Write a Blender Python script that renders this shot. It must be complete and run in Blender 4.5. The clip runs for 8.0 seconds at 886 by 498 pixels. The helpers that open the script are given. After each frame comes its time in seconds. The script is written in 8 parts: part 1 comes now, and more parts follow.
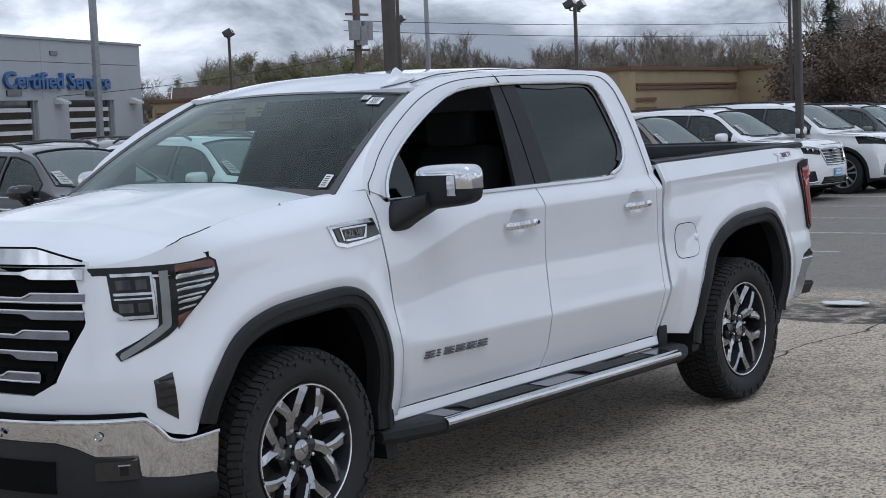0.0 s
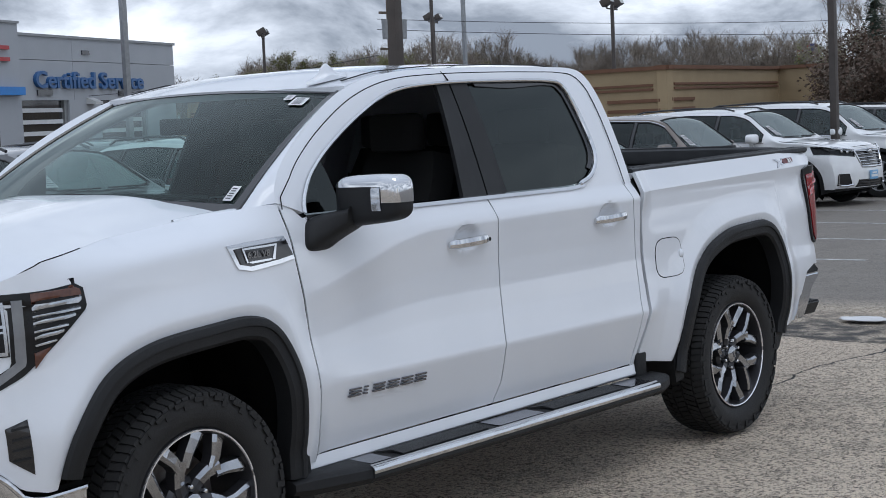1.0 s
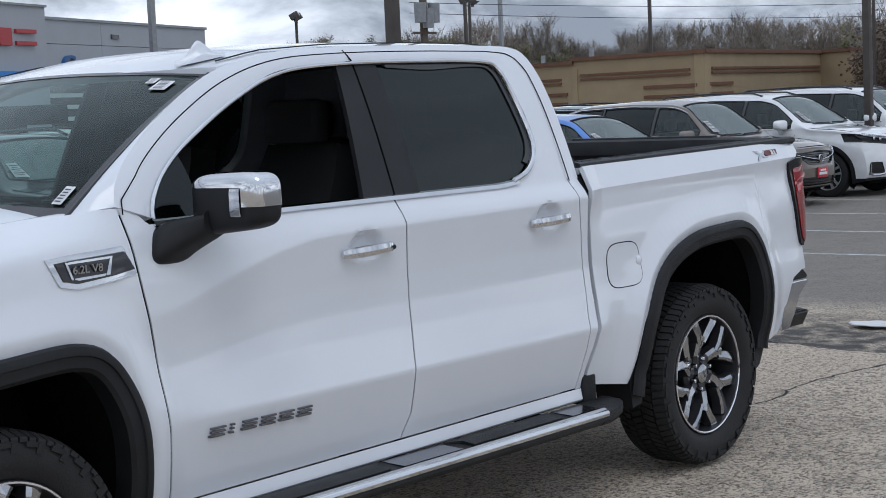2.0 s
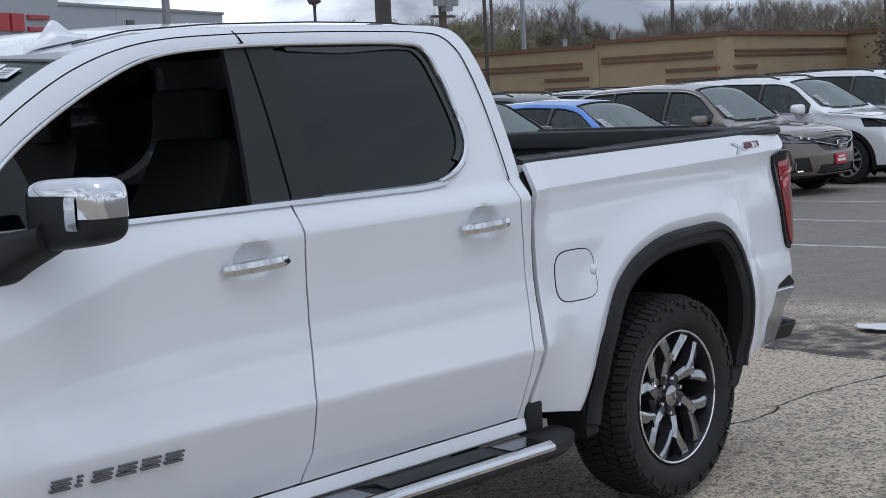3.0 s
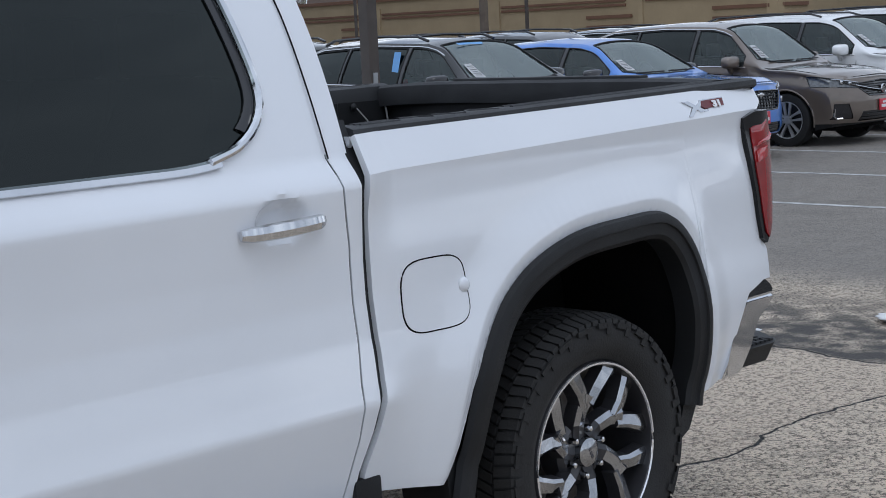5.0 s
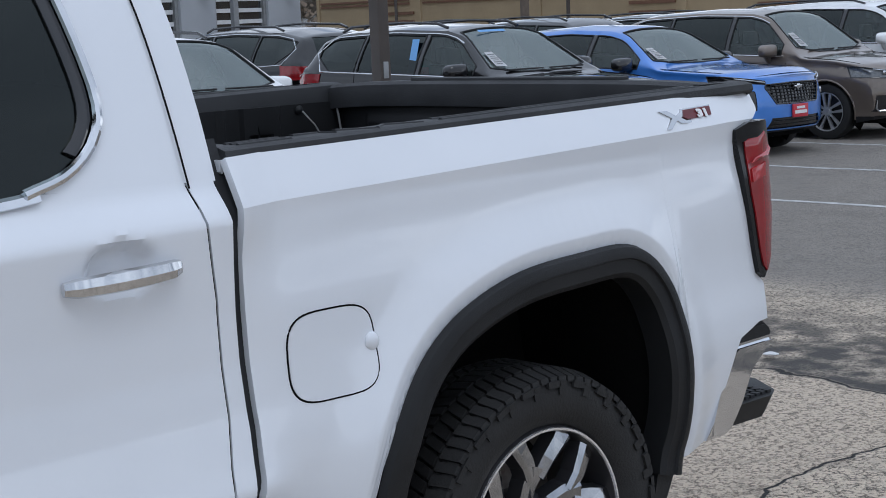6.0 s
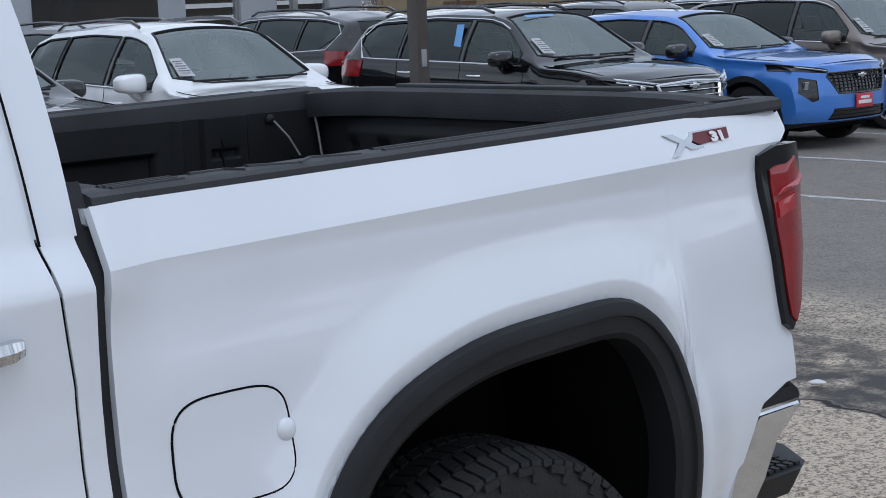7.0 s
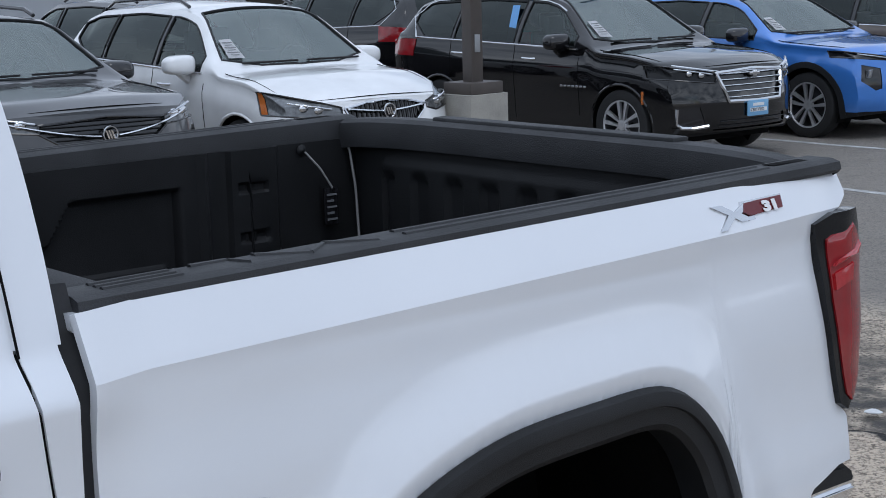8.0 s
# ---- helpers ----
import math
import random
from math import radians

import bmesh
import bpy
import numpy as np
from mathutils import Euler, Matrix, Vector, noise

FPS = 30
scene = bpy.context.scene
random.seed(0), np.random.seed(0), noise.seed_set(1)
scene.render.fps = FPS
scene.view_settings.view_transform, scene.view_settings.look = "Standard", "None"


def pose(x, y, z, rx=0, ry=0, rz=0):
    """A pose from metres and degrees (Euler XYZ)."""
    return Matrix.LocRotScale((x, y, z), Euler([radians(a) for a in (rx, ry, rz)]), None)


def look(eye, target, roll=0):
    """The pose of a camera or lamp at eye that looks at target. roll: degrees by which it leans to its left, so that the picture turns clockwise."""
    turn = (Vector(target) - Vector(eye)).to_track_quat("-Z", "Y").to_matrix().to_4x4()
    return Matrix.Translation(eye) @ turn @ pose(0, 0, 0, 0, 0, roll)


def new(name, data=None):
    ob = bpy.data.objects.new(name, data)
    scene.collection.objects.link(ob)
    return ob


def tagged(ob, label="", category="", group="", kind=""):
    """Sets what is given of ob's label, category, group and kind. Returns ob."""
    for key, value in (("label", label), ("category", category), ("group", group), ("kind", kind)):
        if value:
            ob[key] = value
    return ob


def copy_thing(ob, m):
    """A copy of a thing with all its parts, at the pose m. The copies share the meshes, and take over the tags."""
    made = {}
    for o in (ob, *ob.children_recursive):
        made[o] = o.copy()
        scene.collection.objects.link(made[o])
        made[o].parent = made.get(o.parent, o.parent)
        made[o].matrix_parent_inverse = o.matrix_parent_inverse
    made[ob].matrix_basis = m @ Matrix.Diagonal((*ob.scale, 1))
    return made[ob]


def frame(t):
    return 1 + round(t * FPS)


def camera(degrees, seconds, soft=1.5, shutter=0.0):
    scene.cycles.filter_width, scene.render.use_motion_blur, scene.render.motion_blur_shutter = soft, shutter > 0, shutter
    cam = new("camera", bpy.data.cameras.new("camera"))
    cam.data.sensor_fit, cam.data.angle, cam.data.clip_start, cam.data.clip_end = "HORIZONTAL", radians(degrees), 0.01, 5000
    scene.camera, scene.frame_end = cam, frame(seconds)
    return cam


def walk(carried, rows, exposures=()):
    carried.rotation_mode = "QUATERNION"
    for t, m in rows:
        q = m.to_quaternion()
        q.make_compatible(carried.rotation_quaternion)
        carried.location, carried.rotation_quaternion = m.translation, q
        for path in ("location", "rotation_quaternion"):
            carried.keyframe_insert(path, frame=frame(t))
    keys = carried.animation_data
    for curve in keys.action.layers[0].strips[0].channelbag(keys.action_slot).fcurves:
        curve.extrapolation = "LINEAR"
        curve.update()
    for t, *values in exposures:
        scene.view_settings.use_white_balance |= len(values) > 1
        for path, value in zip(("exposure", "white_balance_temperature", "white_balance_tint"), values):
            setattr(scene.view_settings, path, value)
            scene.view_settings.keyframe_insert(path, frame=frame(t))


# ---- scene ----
cam = camera(30.4, 8.0, soft=0.9)
PATH = [
    (0, (-4.756, -5.408, 1.728), (-3.185, -4.181, 1.564), -2.6),
    (0.5, (-4.234, -5.305, 1.733), (-2.679, -4.057, 1.57), -2.6),
    (1, (-3.749, -5.198, 1.719), (-2.213, -3.927, 1.557), -2.6),
    (1.5, (-3.195, -5.103, 1.702), (-1.68, -3.809, 1.536), -2.6),
    (2.8, (-1.854, -4.731, 1.699), (-0.379, -3.394, 1.505), -2.8),
    (3, (-1.713, -4.686, 1.696), (-0.242, -3.345, 1.501), -2.9),
    (3.5, (-1.286, -4.47, 1.699), (0.175, -3.122, 1.489), -2.9),
    (4, (-0.792, -4.307, 1.676), (0.658, -2.949, 1.445), -2.7),
    (4.5, (-0.342, -4.115, 1.653), (1.095, -2.747, 1.403), -2.6),
    (4.7, (-0.165, -4.026, 1.659), (1.265, -2.652, 1.401), -2.7),
    (5.8, (0.749, -3.684, 1.67), (2.13, -2.265, 1.388), -2.4),
    (6, (0.908, -3.571, 1.676), (2.282, -2.146, 1.392), -2.5),
    (6.5, (1.299, -3.387, 1.672), (2.644, -1.936, 1.381), -2.5),
    (7, (1.568, -3.224, 1.717), (2.88, -1.746, 1.412), -2.4),
    (7.5, (1.719, -3.103, 1.795), (3.0, -1.601, 1.469), -2.2),
    (8, (1.793, -3.062, 1.9), (3.047, -1.544, 1.552), -1.6),
]
EXPOSURES = [(0.0, -0.04, 6000, 10), (4.0, 0.03, 5980, 10), (6.0, 0.07, 5880, 10), (8.0, 0.13, 5850, 10)]
walk(cam, [(t, look(eye, target, roll)) for t, eye, target, roll in PATH], exposures=EXPOSURES)

# ---- sky, sun and exposure ----
SUN_ELEVATION, SUN_TURN = radians(60), radians(205)
world = bpy.data.worlds.new("overcast_sky")
scene.world = world
world.use_nodes = True
wn, wl = world.node_tree.nodes, world.node_tree.links
wn.clear()
w_out = wn.new("ShaderNodeOutputWorld")
w_bg = wn.new("ShaderNodeBackground")
w_bg.inputs["Strength"].default_value = 0.1085
w_sky = wn.new("ShaderNodeTexSky")
w_sky.sky_type = "NISHITA"
w_sky.sun_disc = False
w_sky.sun_elevation, w_sky.sun_rotation = SUN_ELEVATION, SUN_TURN
w_co = wn.new("ShaderNodeTexCoord")
w_map = wn.new("ShaderNodeMapping")
w_map.inputs["Scale"].default_value = (1.0, 1.0, 1.9)
w_n1 = wn.new("ShaderNodeTexNoise")
w_n1.inputs["Scale"].default_value = 6.5
w_n1.inputs["Detail"].default_value = 9.0
w_n1.inputs["Roughness"].default_value = 0.58
w_n1.inputs["Distortion"].default_value = 0.35
w_r1 = wn.new("ShaderNodeValToRGB")
w_r1.color_ramp.elements[0].position, w_r1.color_ramp.elements[0].color = 0.38, (3.2, 3.55, 4.1, 1)
w_r1.color_ramp.elements[1].position, w_r1.color_ramp.elements[1].color = 0.60, (11.5, 11.8, 12.2, 1)
w_mid = w_r1.color_ramp.elements.new(0.50)
w_mid.color = (7.4, 7.8, 8.4, 1)
w_n2 = wn.new("ShaderNodeTexNoise")
w_n2.inputs["Scale"].default_value = 2.1
w_n2.inputs["Detail"].default_value = 6.0
w_r2 = wn.new("ShaderNodeValToRGB")
w_r2.color_ramp.elements[0].position, w_r2.color_ramp.elements[1].position = 0.30, 0.42
w_mix = wn.new("ShaderNodeMixRGB")
wl.new(w_co.outputs["Generated"], w_map.inputs["Vector"])
wl.new(w_map.outputs["Vector"], w_n1.inputs["Vector"])
wl.new(w_map.outputs["Vector"], w_n2.inputs["Vector"])
wl.new(w_n1.outputs["Fac"], w_r1.inputs["Fac"])
wl.new(w_n2.outputs["Fac"], w_r2.inputs["Fac"])
wl.new(w_r2.outputs["Color"], w_mix.inputs["Fac"])
wl.new(w_sky.outputs["Color"], w_mix.inputs["Color1"])
wl.new(w_r1.outputs["Color"], w_mix.inputs["Color2"])
w_sep = wn.new("ShaderNodeSeparateXYZ")
w_hi = wn.new("ShaderNodeMapRange")
w_hi.inputs["From Min"].default_value, w_hi.inputs["From Max"].default_value = 0.12, 0.42
w_hi.inputs["To Max"].default_value = 0.88
w_veil = wn.new("ShaderNodeMixRGB")
w_veil.inputs["Color2"].default_value = (5.5, 5.95, 6.7, 1)
wl.new(w_co.outputs["Generated"], w_sep.inputs[0])
wl.new(w_sep.outputs["Z"], w_hi.inputs["Value"])
wl.new(w_hi.outputs[0], w_veil.inputs["Fac"])
wl.new(w_mix.outputs["Color"], w_veil.inputs["Color1"])
w_up = wn.new("ShaderNodeMapRange")
w_up.inputs["From Min"].default_value, w_up.inputs["From Max"].default_value = 0.25, 1.0
w_up.inputs["To Min"].default_value, w_up.inputs["To Max"].default_value = 0.92, 1.35
wl.new(w_sep.outputs["Z"], w_up.inputs["Value"])
w_gain = wn.new("ShaderNodeVectorMath")
w_gain.operation = "SCALE"
wl.new(w_veil.outputs["Color"], w_gain.inputs[0])
wl.new(w_up.outputs[0], w_gain.inputs["Scale"])
wl.new(w_gain.outputs[0], w_bg.inputs["Color"])
wl.new(w_bg.outputs["Background"], w_out.inputs["Surface"])
sun = new("sun", bpy.data.lights.new("sun", "SUN"))
sun.data.energy, sun.data.angle, sun.data.color = 0.5, radians(28), (1.0, 0.96, 0.9)
sun.matrix_world = look((0, 0, 30), (0 + math.sin(SUN_TURN) * -20, math.cos(SUN_TURN) * -20, 30 - 20 * math.tan(SUN_ELEVATION)))
scene.view_settings.exposure = 0.0

# ---- materials ----
def mat(name, base, alt=None, scale=4.0, rough=0.5, metal=0.0, coat=0.0, bump=0.0, bscale=80.0, rvar=0.0, spec=0.5, emit=None, power=0.0, alpha_trans=0.0, tint=0.0):
    """Principled surface with two scales of colour variation, roughness variation and fine relief."""
    m = bpy.data.materials.new(name)
    m.use_nodes = True
    n, l = m.node_tree.nodes, m.node_tree.links
    p = n["Principled BSDF"]
    alt = alt or tuple(c * 0.88 for c in base)
    co = n.new("ShaderNodeTexCoord")
    big = n.new("ShaderNodeTexNoise")
    big.inputs["Scale"].default_value, big.inputs["Detail"].default_value = scale, 5.0
    fine = n.new("ShaderNodeTexNoise")
    fine.inputs["Scale"].default_value, fine.inputs["Detail"].default_value = bscale, 4.0
    for t in (big, fine):
        l.new(co.outputs["Object"], t.inputs["Vector"])
    ramp = n.new("ShaderNodeValToRGB")
    ramp.color_ramp.elements[0].position, ramp.color_ramp.elements[0].color = 0.3, (*base, 1)
    ramp.color_ramp.elements[1].position, ramp.color_ramp.elements[1].color = 0.72, (*alt, 1)
    add = n.new("ShaderNodeMath")
    add.operation = "MULTIPLY_ADD"
    add.inputs[1].default_value = 0.3
    l.new(fine.outputs["Fac"], add.inputs[0])
    sub = n.new("ShaderNodeMath")
    sub.operation = "SUBTRACT"
    sub.inputs[1].default_value = 0.15
    l.new(big.outputs["Fac"], sub.inputs[0])
    l.new(sub.outputs[0], add.inputs[2])
    l.new(add.outputs[0], ramp.inputs["Fac"])
    l.new(ramp.outputs["Color"], p.inputs["Base Color"])
    p.inputs["Metallic"].default_value = metal
    p.inputs["Roughness"].default_value = rough
    p.inputs["Specular IOR Level"].default_value = spec
    p.inputs["Coat Weight"].default_value = coat
    p.inputs["Coat Roughness"].default_value = 0.03
    p.inputs["Transmission Weight"].default_value = alpha_trans
    if tint:
        oi = n.new("ShaderNodeObjectInfo")
        hsv = n.new("ShaderNodeHueSaturation")
        mr = n.new("ShaderNodeMapRange")
        mr.inputs["To Min"].default_value, mr.inputs["To Max"].default_value = 1 - tint, 1 + tint
        l.new(oi.outputs["Random"], mr.inputs["Value"])
        l.new(mr.outputs[0], hsv.inputs["Value"])
        l.new(ramp.outputs["Color"], hsv.inputs["Color"])
        l.new(hsv.outputs["Color"], p.inputs["Base Color"])
    if rvar:
        mr = n.new("ShaderNodeMapRange")
        mr.inputs["To Min"].default_value, mr.inputs["To Max"].default_value = max(0.0, rough - rvar), rough + rvar
        l.new(big.outputs["Fac"], mr.inputs["Value"])
        l.new(mr.outputs[0], p.inputs["Roughness"])
    if bump:
        b = n.new("ShaderNodeBump")
        b.inputs["Strength"].default_value, b.inputs["Distance"].default_value = bump, 0.01
        l.new(fine.outputs["Fac"], b.inputs["Height"])
        l.new(b.outputs["Normal"], p.inputs["Normal"])
    if emit:
        p.inputs["Emission Color"].default_value = (*emit, 1)
        p.inputs["Emission Strength"].default_value = power
    return m


def glass_mat(name, tint, rough=0.0, ior=1.5):
    """Thin tinted glass: clear part tinted, gloss by Fresnel."""
    m = bpy.data.materials.new(name)
    m.use_nodes = True
    n, l = m.node_tree.nodes, m.node_tree.links
    n.clear()
    out = n.new("ShaderNodeOutputMaterial")
    clear = n.new("ShaderNodeBsdfTransparent")
    clear.inputs["Color"].default_value = (*tint, 1)
    gloss = n.new("ShaderNodeBsdfGlossy")
    gloss.inputs["Roughness"].default_value = rough
    gloss.inputs["Color"].default_value = (0.86, 0.95, 0.93, 1)
    fr = n.new("ShaderNodeFresnel")
    fr.inputs["IOR"].default_value = ior
    mix = n.new("ShaderNodeMixShader")
    l.new(fr.outputs[0], mix.inputs["Fac"])
    l.new(clear.outputs[0], mix.inputs[1])
    l.new(gloss.outputs[0], mix.inputs[2])
    l.new(mix.outputs[0], out.inputs["Surface"])
    return m


WHITE = mat("white_gloss_paint", (0.735, 0.76, 0.805), (0.70, 0.725, 0.77), 2.0, 0.25, 0.0, 1.0, 0.02, 900, 0.04)
CHROME = mat("chrome", (0.70, 0.71, 0.73), (0.62, 0.63, 0.65), 6.0, 0.07, 1.0, 0, 0.01, 40, 0.03)
DARKCHROME = mat("dark_chrome", (0.20, 0.20, 0.22), (0.14, 0.14, 0.16), 9.0, 0.18, 1.0)
MACHINED = mat("polished_machined_wheel_face", (0.44, 0.45, 0.47), (0.34, 0.35, 0.37), 14.0, 0.13, 1.0, 0, 0.02, 200, 0.05)
SATIN = mat("machined_aluminium", (0.90, 0.90, 0.92), (0.80, 0.80, 0.83), 9.0, 0.22, 0.8, 0, 0.02, 200, 0.06)
GREYWHEEL = mat("dark_grey_wheel_paint", (0.045, 0.045, 0.05), (0.032, 0.032, 0.037), 8.0, 0.38, 0.4, 0.2)
BLACKPLASTIC = mat("black_textured_plastic", (0.013, 0.0138, 0.0155), (0.009, 0.0096, 0.011), 7.0, 0.50, 0, 0, 0.25, 500, 0.08, 0.32)
GLOSSBLACK = mat("gloss_black_trim", (0.010, 0.010, 0.012), (0.014, 0.014, 0.016), 5.0, 0.10, 0, 0.5, 0, 80, 0.03)
LINER = mat("wheel_well_liner", (0.004, 0.004, 0.0045), (0.006, 0.006, 0.006), 9.0, 0.95, 0, 0, 0.3, 60, 0.0, 0.1)
RUBBER = mat("tyre_rubber", (0.014, 0.014, 0.015), (0.022, 0.022, 0.022), 12.0, 0.68, 0, 0, 0.25, 160, 0.1, 0.35)
BEDLINER = mat("sprayed_bed_liner", (0.009, 0.0095, 0.0105), (0.016, 0.0165, 0.018), 6.0, 0.55, 0, 0, 0.18, 320, 0.1, 0.25)
RAILCAP = mat("weathered_black_rail_cap", (0.030, 0.031, 0.034), (0.020, 0.021, 0.023), 8.0, 0.6, 0, 0, 0.3, 300, 0.1, 0.35)
REDLENS = mat("red_lamp_lens", (0.27, 0.005, 0.009), (0.20, 0.004, 0.007), 9.0, 0.12, 0, 0.5)
REDBRIGHT = mat("bright_red_reflector", (0.42, 0.012, 0.018), (0.34, 0.010, 0.014), 40.0, 0.2, 0, 0.6)
AMBER = mat("amber_reflector", (0.55, 0.16, 0.03), (0.42, 0.11, 0.02), 60.0, 0.2, 0, 0.6)
AMBERDARK = mat("smoked_amber_reflector", (0.105, 0.032, 0.014), (0.06, 0.018, 0.010), 60.0, 0.2, 0, 0.5)
LAMPDARK = mat("smoked_lamp_housing", (0.006, 0.0065, 0.0075), (0.012, 0.0125, 0.014), 14.0, 0.16, 0, 0.0, 0, 80, 0, 0.3)
LAMPGREY = mat("clear_lamp_housing", (0.20, 0.21, 0.22), (0.10, 0.105, 0.11), 30.0, 0.12, 0.3, 0.6)
LAMPCLEAR = mat("lamp_reflector", (0.55, 0.57, 0.60), (0.40, 0.42, 0.45), 20.0, 0.15, 0.8, 0.6)
WINDSHIELD = glass_mat("windshield_glass", (0.62, 0.74, 0.71), 0.0, 2.6)
TRUCKSHIELD = glass_mat("green_windshield_glass", (0.44, 0.62, 0.58), 0.0, 1.36)
SIDEGLASS = glass_mat("side_glass", (0.50, 0.58, 0.57), 0.0, 1.65)
DARKGLASS = glass_mat("privacy_glass", (0.045, 0.048, 0.052))
INTERIOR = mat("black_interior_trim", (0.007, 0.007, 0.008), (0.011, 0.011, 0.012), 6.0, 0.75, 0, 0, 0.1, 200)
RUBBERSEAL = mat("grey_rubber_seal", (0.030, 0.031, 0.034), (0.020, 0.021, 0.023), 9.0, 0.7, 0, 0, 0.1, 200, 0.0, 0.3)
mat_bar = mat("grey_light_guide", (0.20, 0.205, 0.215), (0.15, 0.155, 0.165), 12, 0.2, 0, 0.6)
PAPER = mat("white_sticker", (0.78, 0.79, 0.80), (0.70, 0.71, 0.72), 30.0, 0.6)
INK = mat("dark_print", (0.05, 0.05, 0.06), None, 20, 0.6)


# ---- mesh tools ----
def part(name, bm, material, parent=None, label="", smooth=True, sharp=35):
    """Links a bmesh as one mesh object, under a thing or part where one is given."""
    bmesh.ops.recalc_face_normals(bm, faces=bm.faces)
    me = bpy.data.meshes.new(name)
    if smooth:
        lim = radians(sharp)
        for f in bm.faces:
            f.smooth = True
        for e in bm.edges:
            if len(e.link_faces) == 2 and e.calc_face_angle(0) > lim:
                e.smooth = False
    bm.to_mesh(me)
    bm.free()
    for m in material if isinstance(material, (list, tuple)) else [material]:
        me.materials.append(m)
    ob = new(name, me)
    if parent:
        ob.parent = parent
    if label:
        tagged(ob, label)
    return ob


def thing(name, m, label, category, group="", kind=""):
    ob = new(name)
    ob.empty_display_size = 0.2
    ob.matrix_world = m
    return tagged(ob, label, category, group, kind)


def grid_mesh(bm, P, mask=None):
    """Adds the quads of a grid of points (nu, nv, 3)."""
    nu, nv = P.shape[:2]
    V = [[bm.verts.new(P[i, j]) for j in range(nv)] for i in range(nu)]
    for i in range(nu - 1):
        for j in range(nv - 1):
            if mask is None or mask[i, j]:
                q = [V[i][j], V[i + 1][j], V[i + 1][j + 1], V[i][j + 1]]
                bm.faces.new(q)
    return V


def normals_of(P):
    du, dv = np.gradient(P, axis=0), np.gradient(P, axis=1)
    n = np.cross(du, dv)
    return n / np.maximum(np.linalg.norm(n, axis=2, keepdims=True), 1e-9)


def sheet(P, thick=0.012, outward=None, bm=None):
    """A panel of some thickness: the outer grid P, an inner one and a rim. outward: a vector that the outer side faces."""
    P = np.asarray(P, float)
    bm = bm or bmesh.new()
    N = normals_of(P)
    if outward is not None and (N.mean(axis=(0, 1)) @ np.array(outward, float)) < 0:
        N = -N
    A, B = grid_mesh(bm, P), grid_mesh(bm, P - N * thick)
    nu, nv = P.shape[:2]
    ring = [(i, 0) for i in range(nu)] + [(nu - 1, j) for j in range(1, nv)] + [(i, nv - 1) for i in range(nu - 2, -1, -1)] + [(0, j) for j in range(nv - 2, 0, -1)]
    for (a, b), (c, d) in zip(ring, ring[1:] + ring[:1]):
        bm.faces.new((A[a][b], A[c][d], B[c][d], B[a][b]))
    return bm


def spline(pts, n):
    """n points along a Catmull-Rom curve through pts."""
    p = np.asarray(pts, float)
    q = np.vstack([2 * p[0] - p[1], p, 2 * p[-1] - p[-2]])
    seg = np.linalg.norm(np.diff(p, axis=0), axis=1)
    s = np.concatenate([[0], np.cumsum(seg)])
    out = []
    for d in np.linspace(0, s[-1], n):
        k = min(int(np.searchsorted(s, d, side="right")) - 1, len(seg) - 1)
        t = (d - s[k]) / max(seg[k], 1e-9)
        a, b, c, e = q[k], q[k + 1], q[k + 2], q[k + 3]
        out.append(0.5 * (2 * b + (c - a) * t + (2 * a - 5 * b + 4 * c - e) * t * t + (3 * b - a - 3 * c + e) * t ** 3))
    return np.array(out)


def line_pts(pts, n):
    p = np.asarray(pts, float)
    seg = np.linalg.norm(np.diff(p, axis=0), axis=1)
    s = np.concatenate([[0], np.cumsum(seg)])
    d = np.linspace(0, s[-1], n)
    return np.stack([np.interp(d, s, p[:, k]) for k in range(p.shape[1])], 1)


def smooth_line(pts, n=400, width=7):
    """A function through (u, v) points with its corners eased."""
    u = np.linspace(pts[0][0], pts[-1][0], n)
    v = np.interp(u, [p[0] for p in pts], [p[1] for p in pts])
    k = np.exp(-np.linspace(-2, 2, width) ** 2)
    v = np.convolve(np.pad(v, width // 2, mode="edge"), k / k.sum(), mode="valid")
    return lambda q: float(np.interp(q, u, v))


def tube(bm, pts, r, sides=6, closed=False, flat=1.0, ref=None):
    """A round rod along pts."""
    pts = [Vector(p) for p in pts]
    n, rings = len(pts), []
    for i, p in enumerate(pts):
        a, b = (pts[i - 1] if i or closed else p), (pts[(i + 1) % n] if i < n - 1 or closed else p)
        t = (b - a).normalized()
        up = Vector(ref) if ref else Vector((0, 0, 1)) if abs(t.z) < 0.9 else Vector((1, 0, 0))
        x = t.cross(up).normalized()
        y = x.cross(t)
        rr = r[i] if isinstance(r, (list, tuple, np.ndarray)) else r
        rings.append([bm.verts.new(p + x * rr * math.cos(k * math.tau / sides) + y * rr * flat * math.sin(k * math.tau / sides)) for k in range(sides)])
    for i in range(n if closed else n - 1):
        A, B = rings[i], rings[(i + 1) % n]
        for k in range(sides):
            bm.faces.new((A[k], A[(k + 1) % sides], B[(k + 1) % sides], B[k]))
    if not closed:
        bm.faces.new(rings[0][::-1])
        bm.faces.new(rings[-1])
    return bm


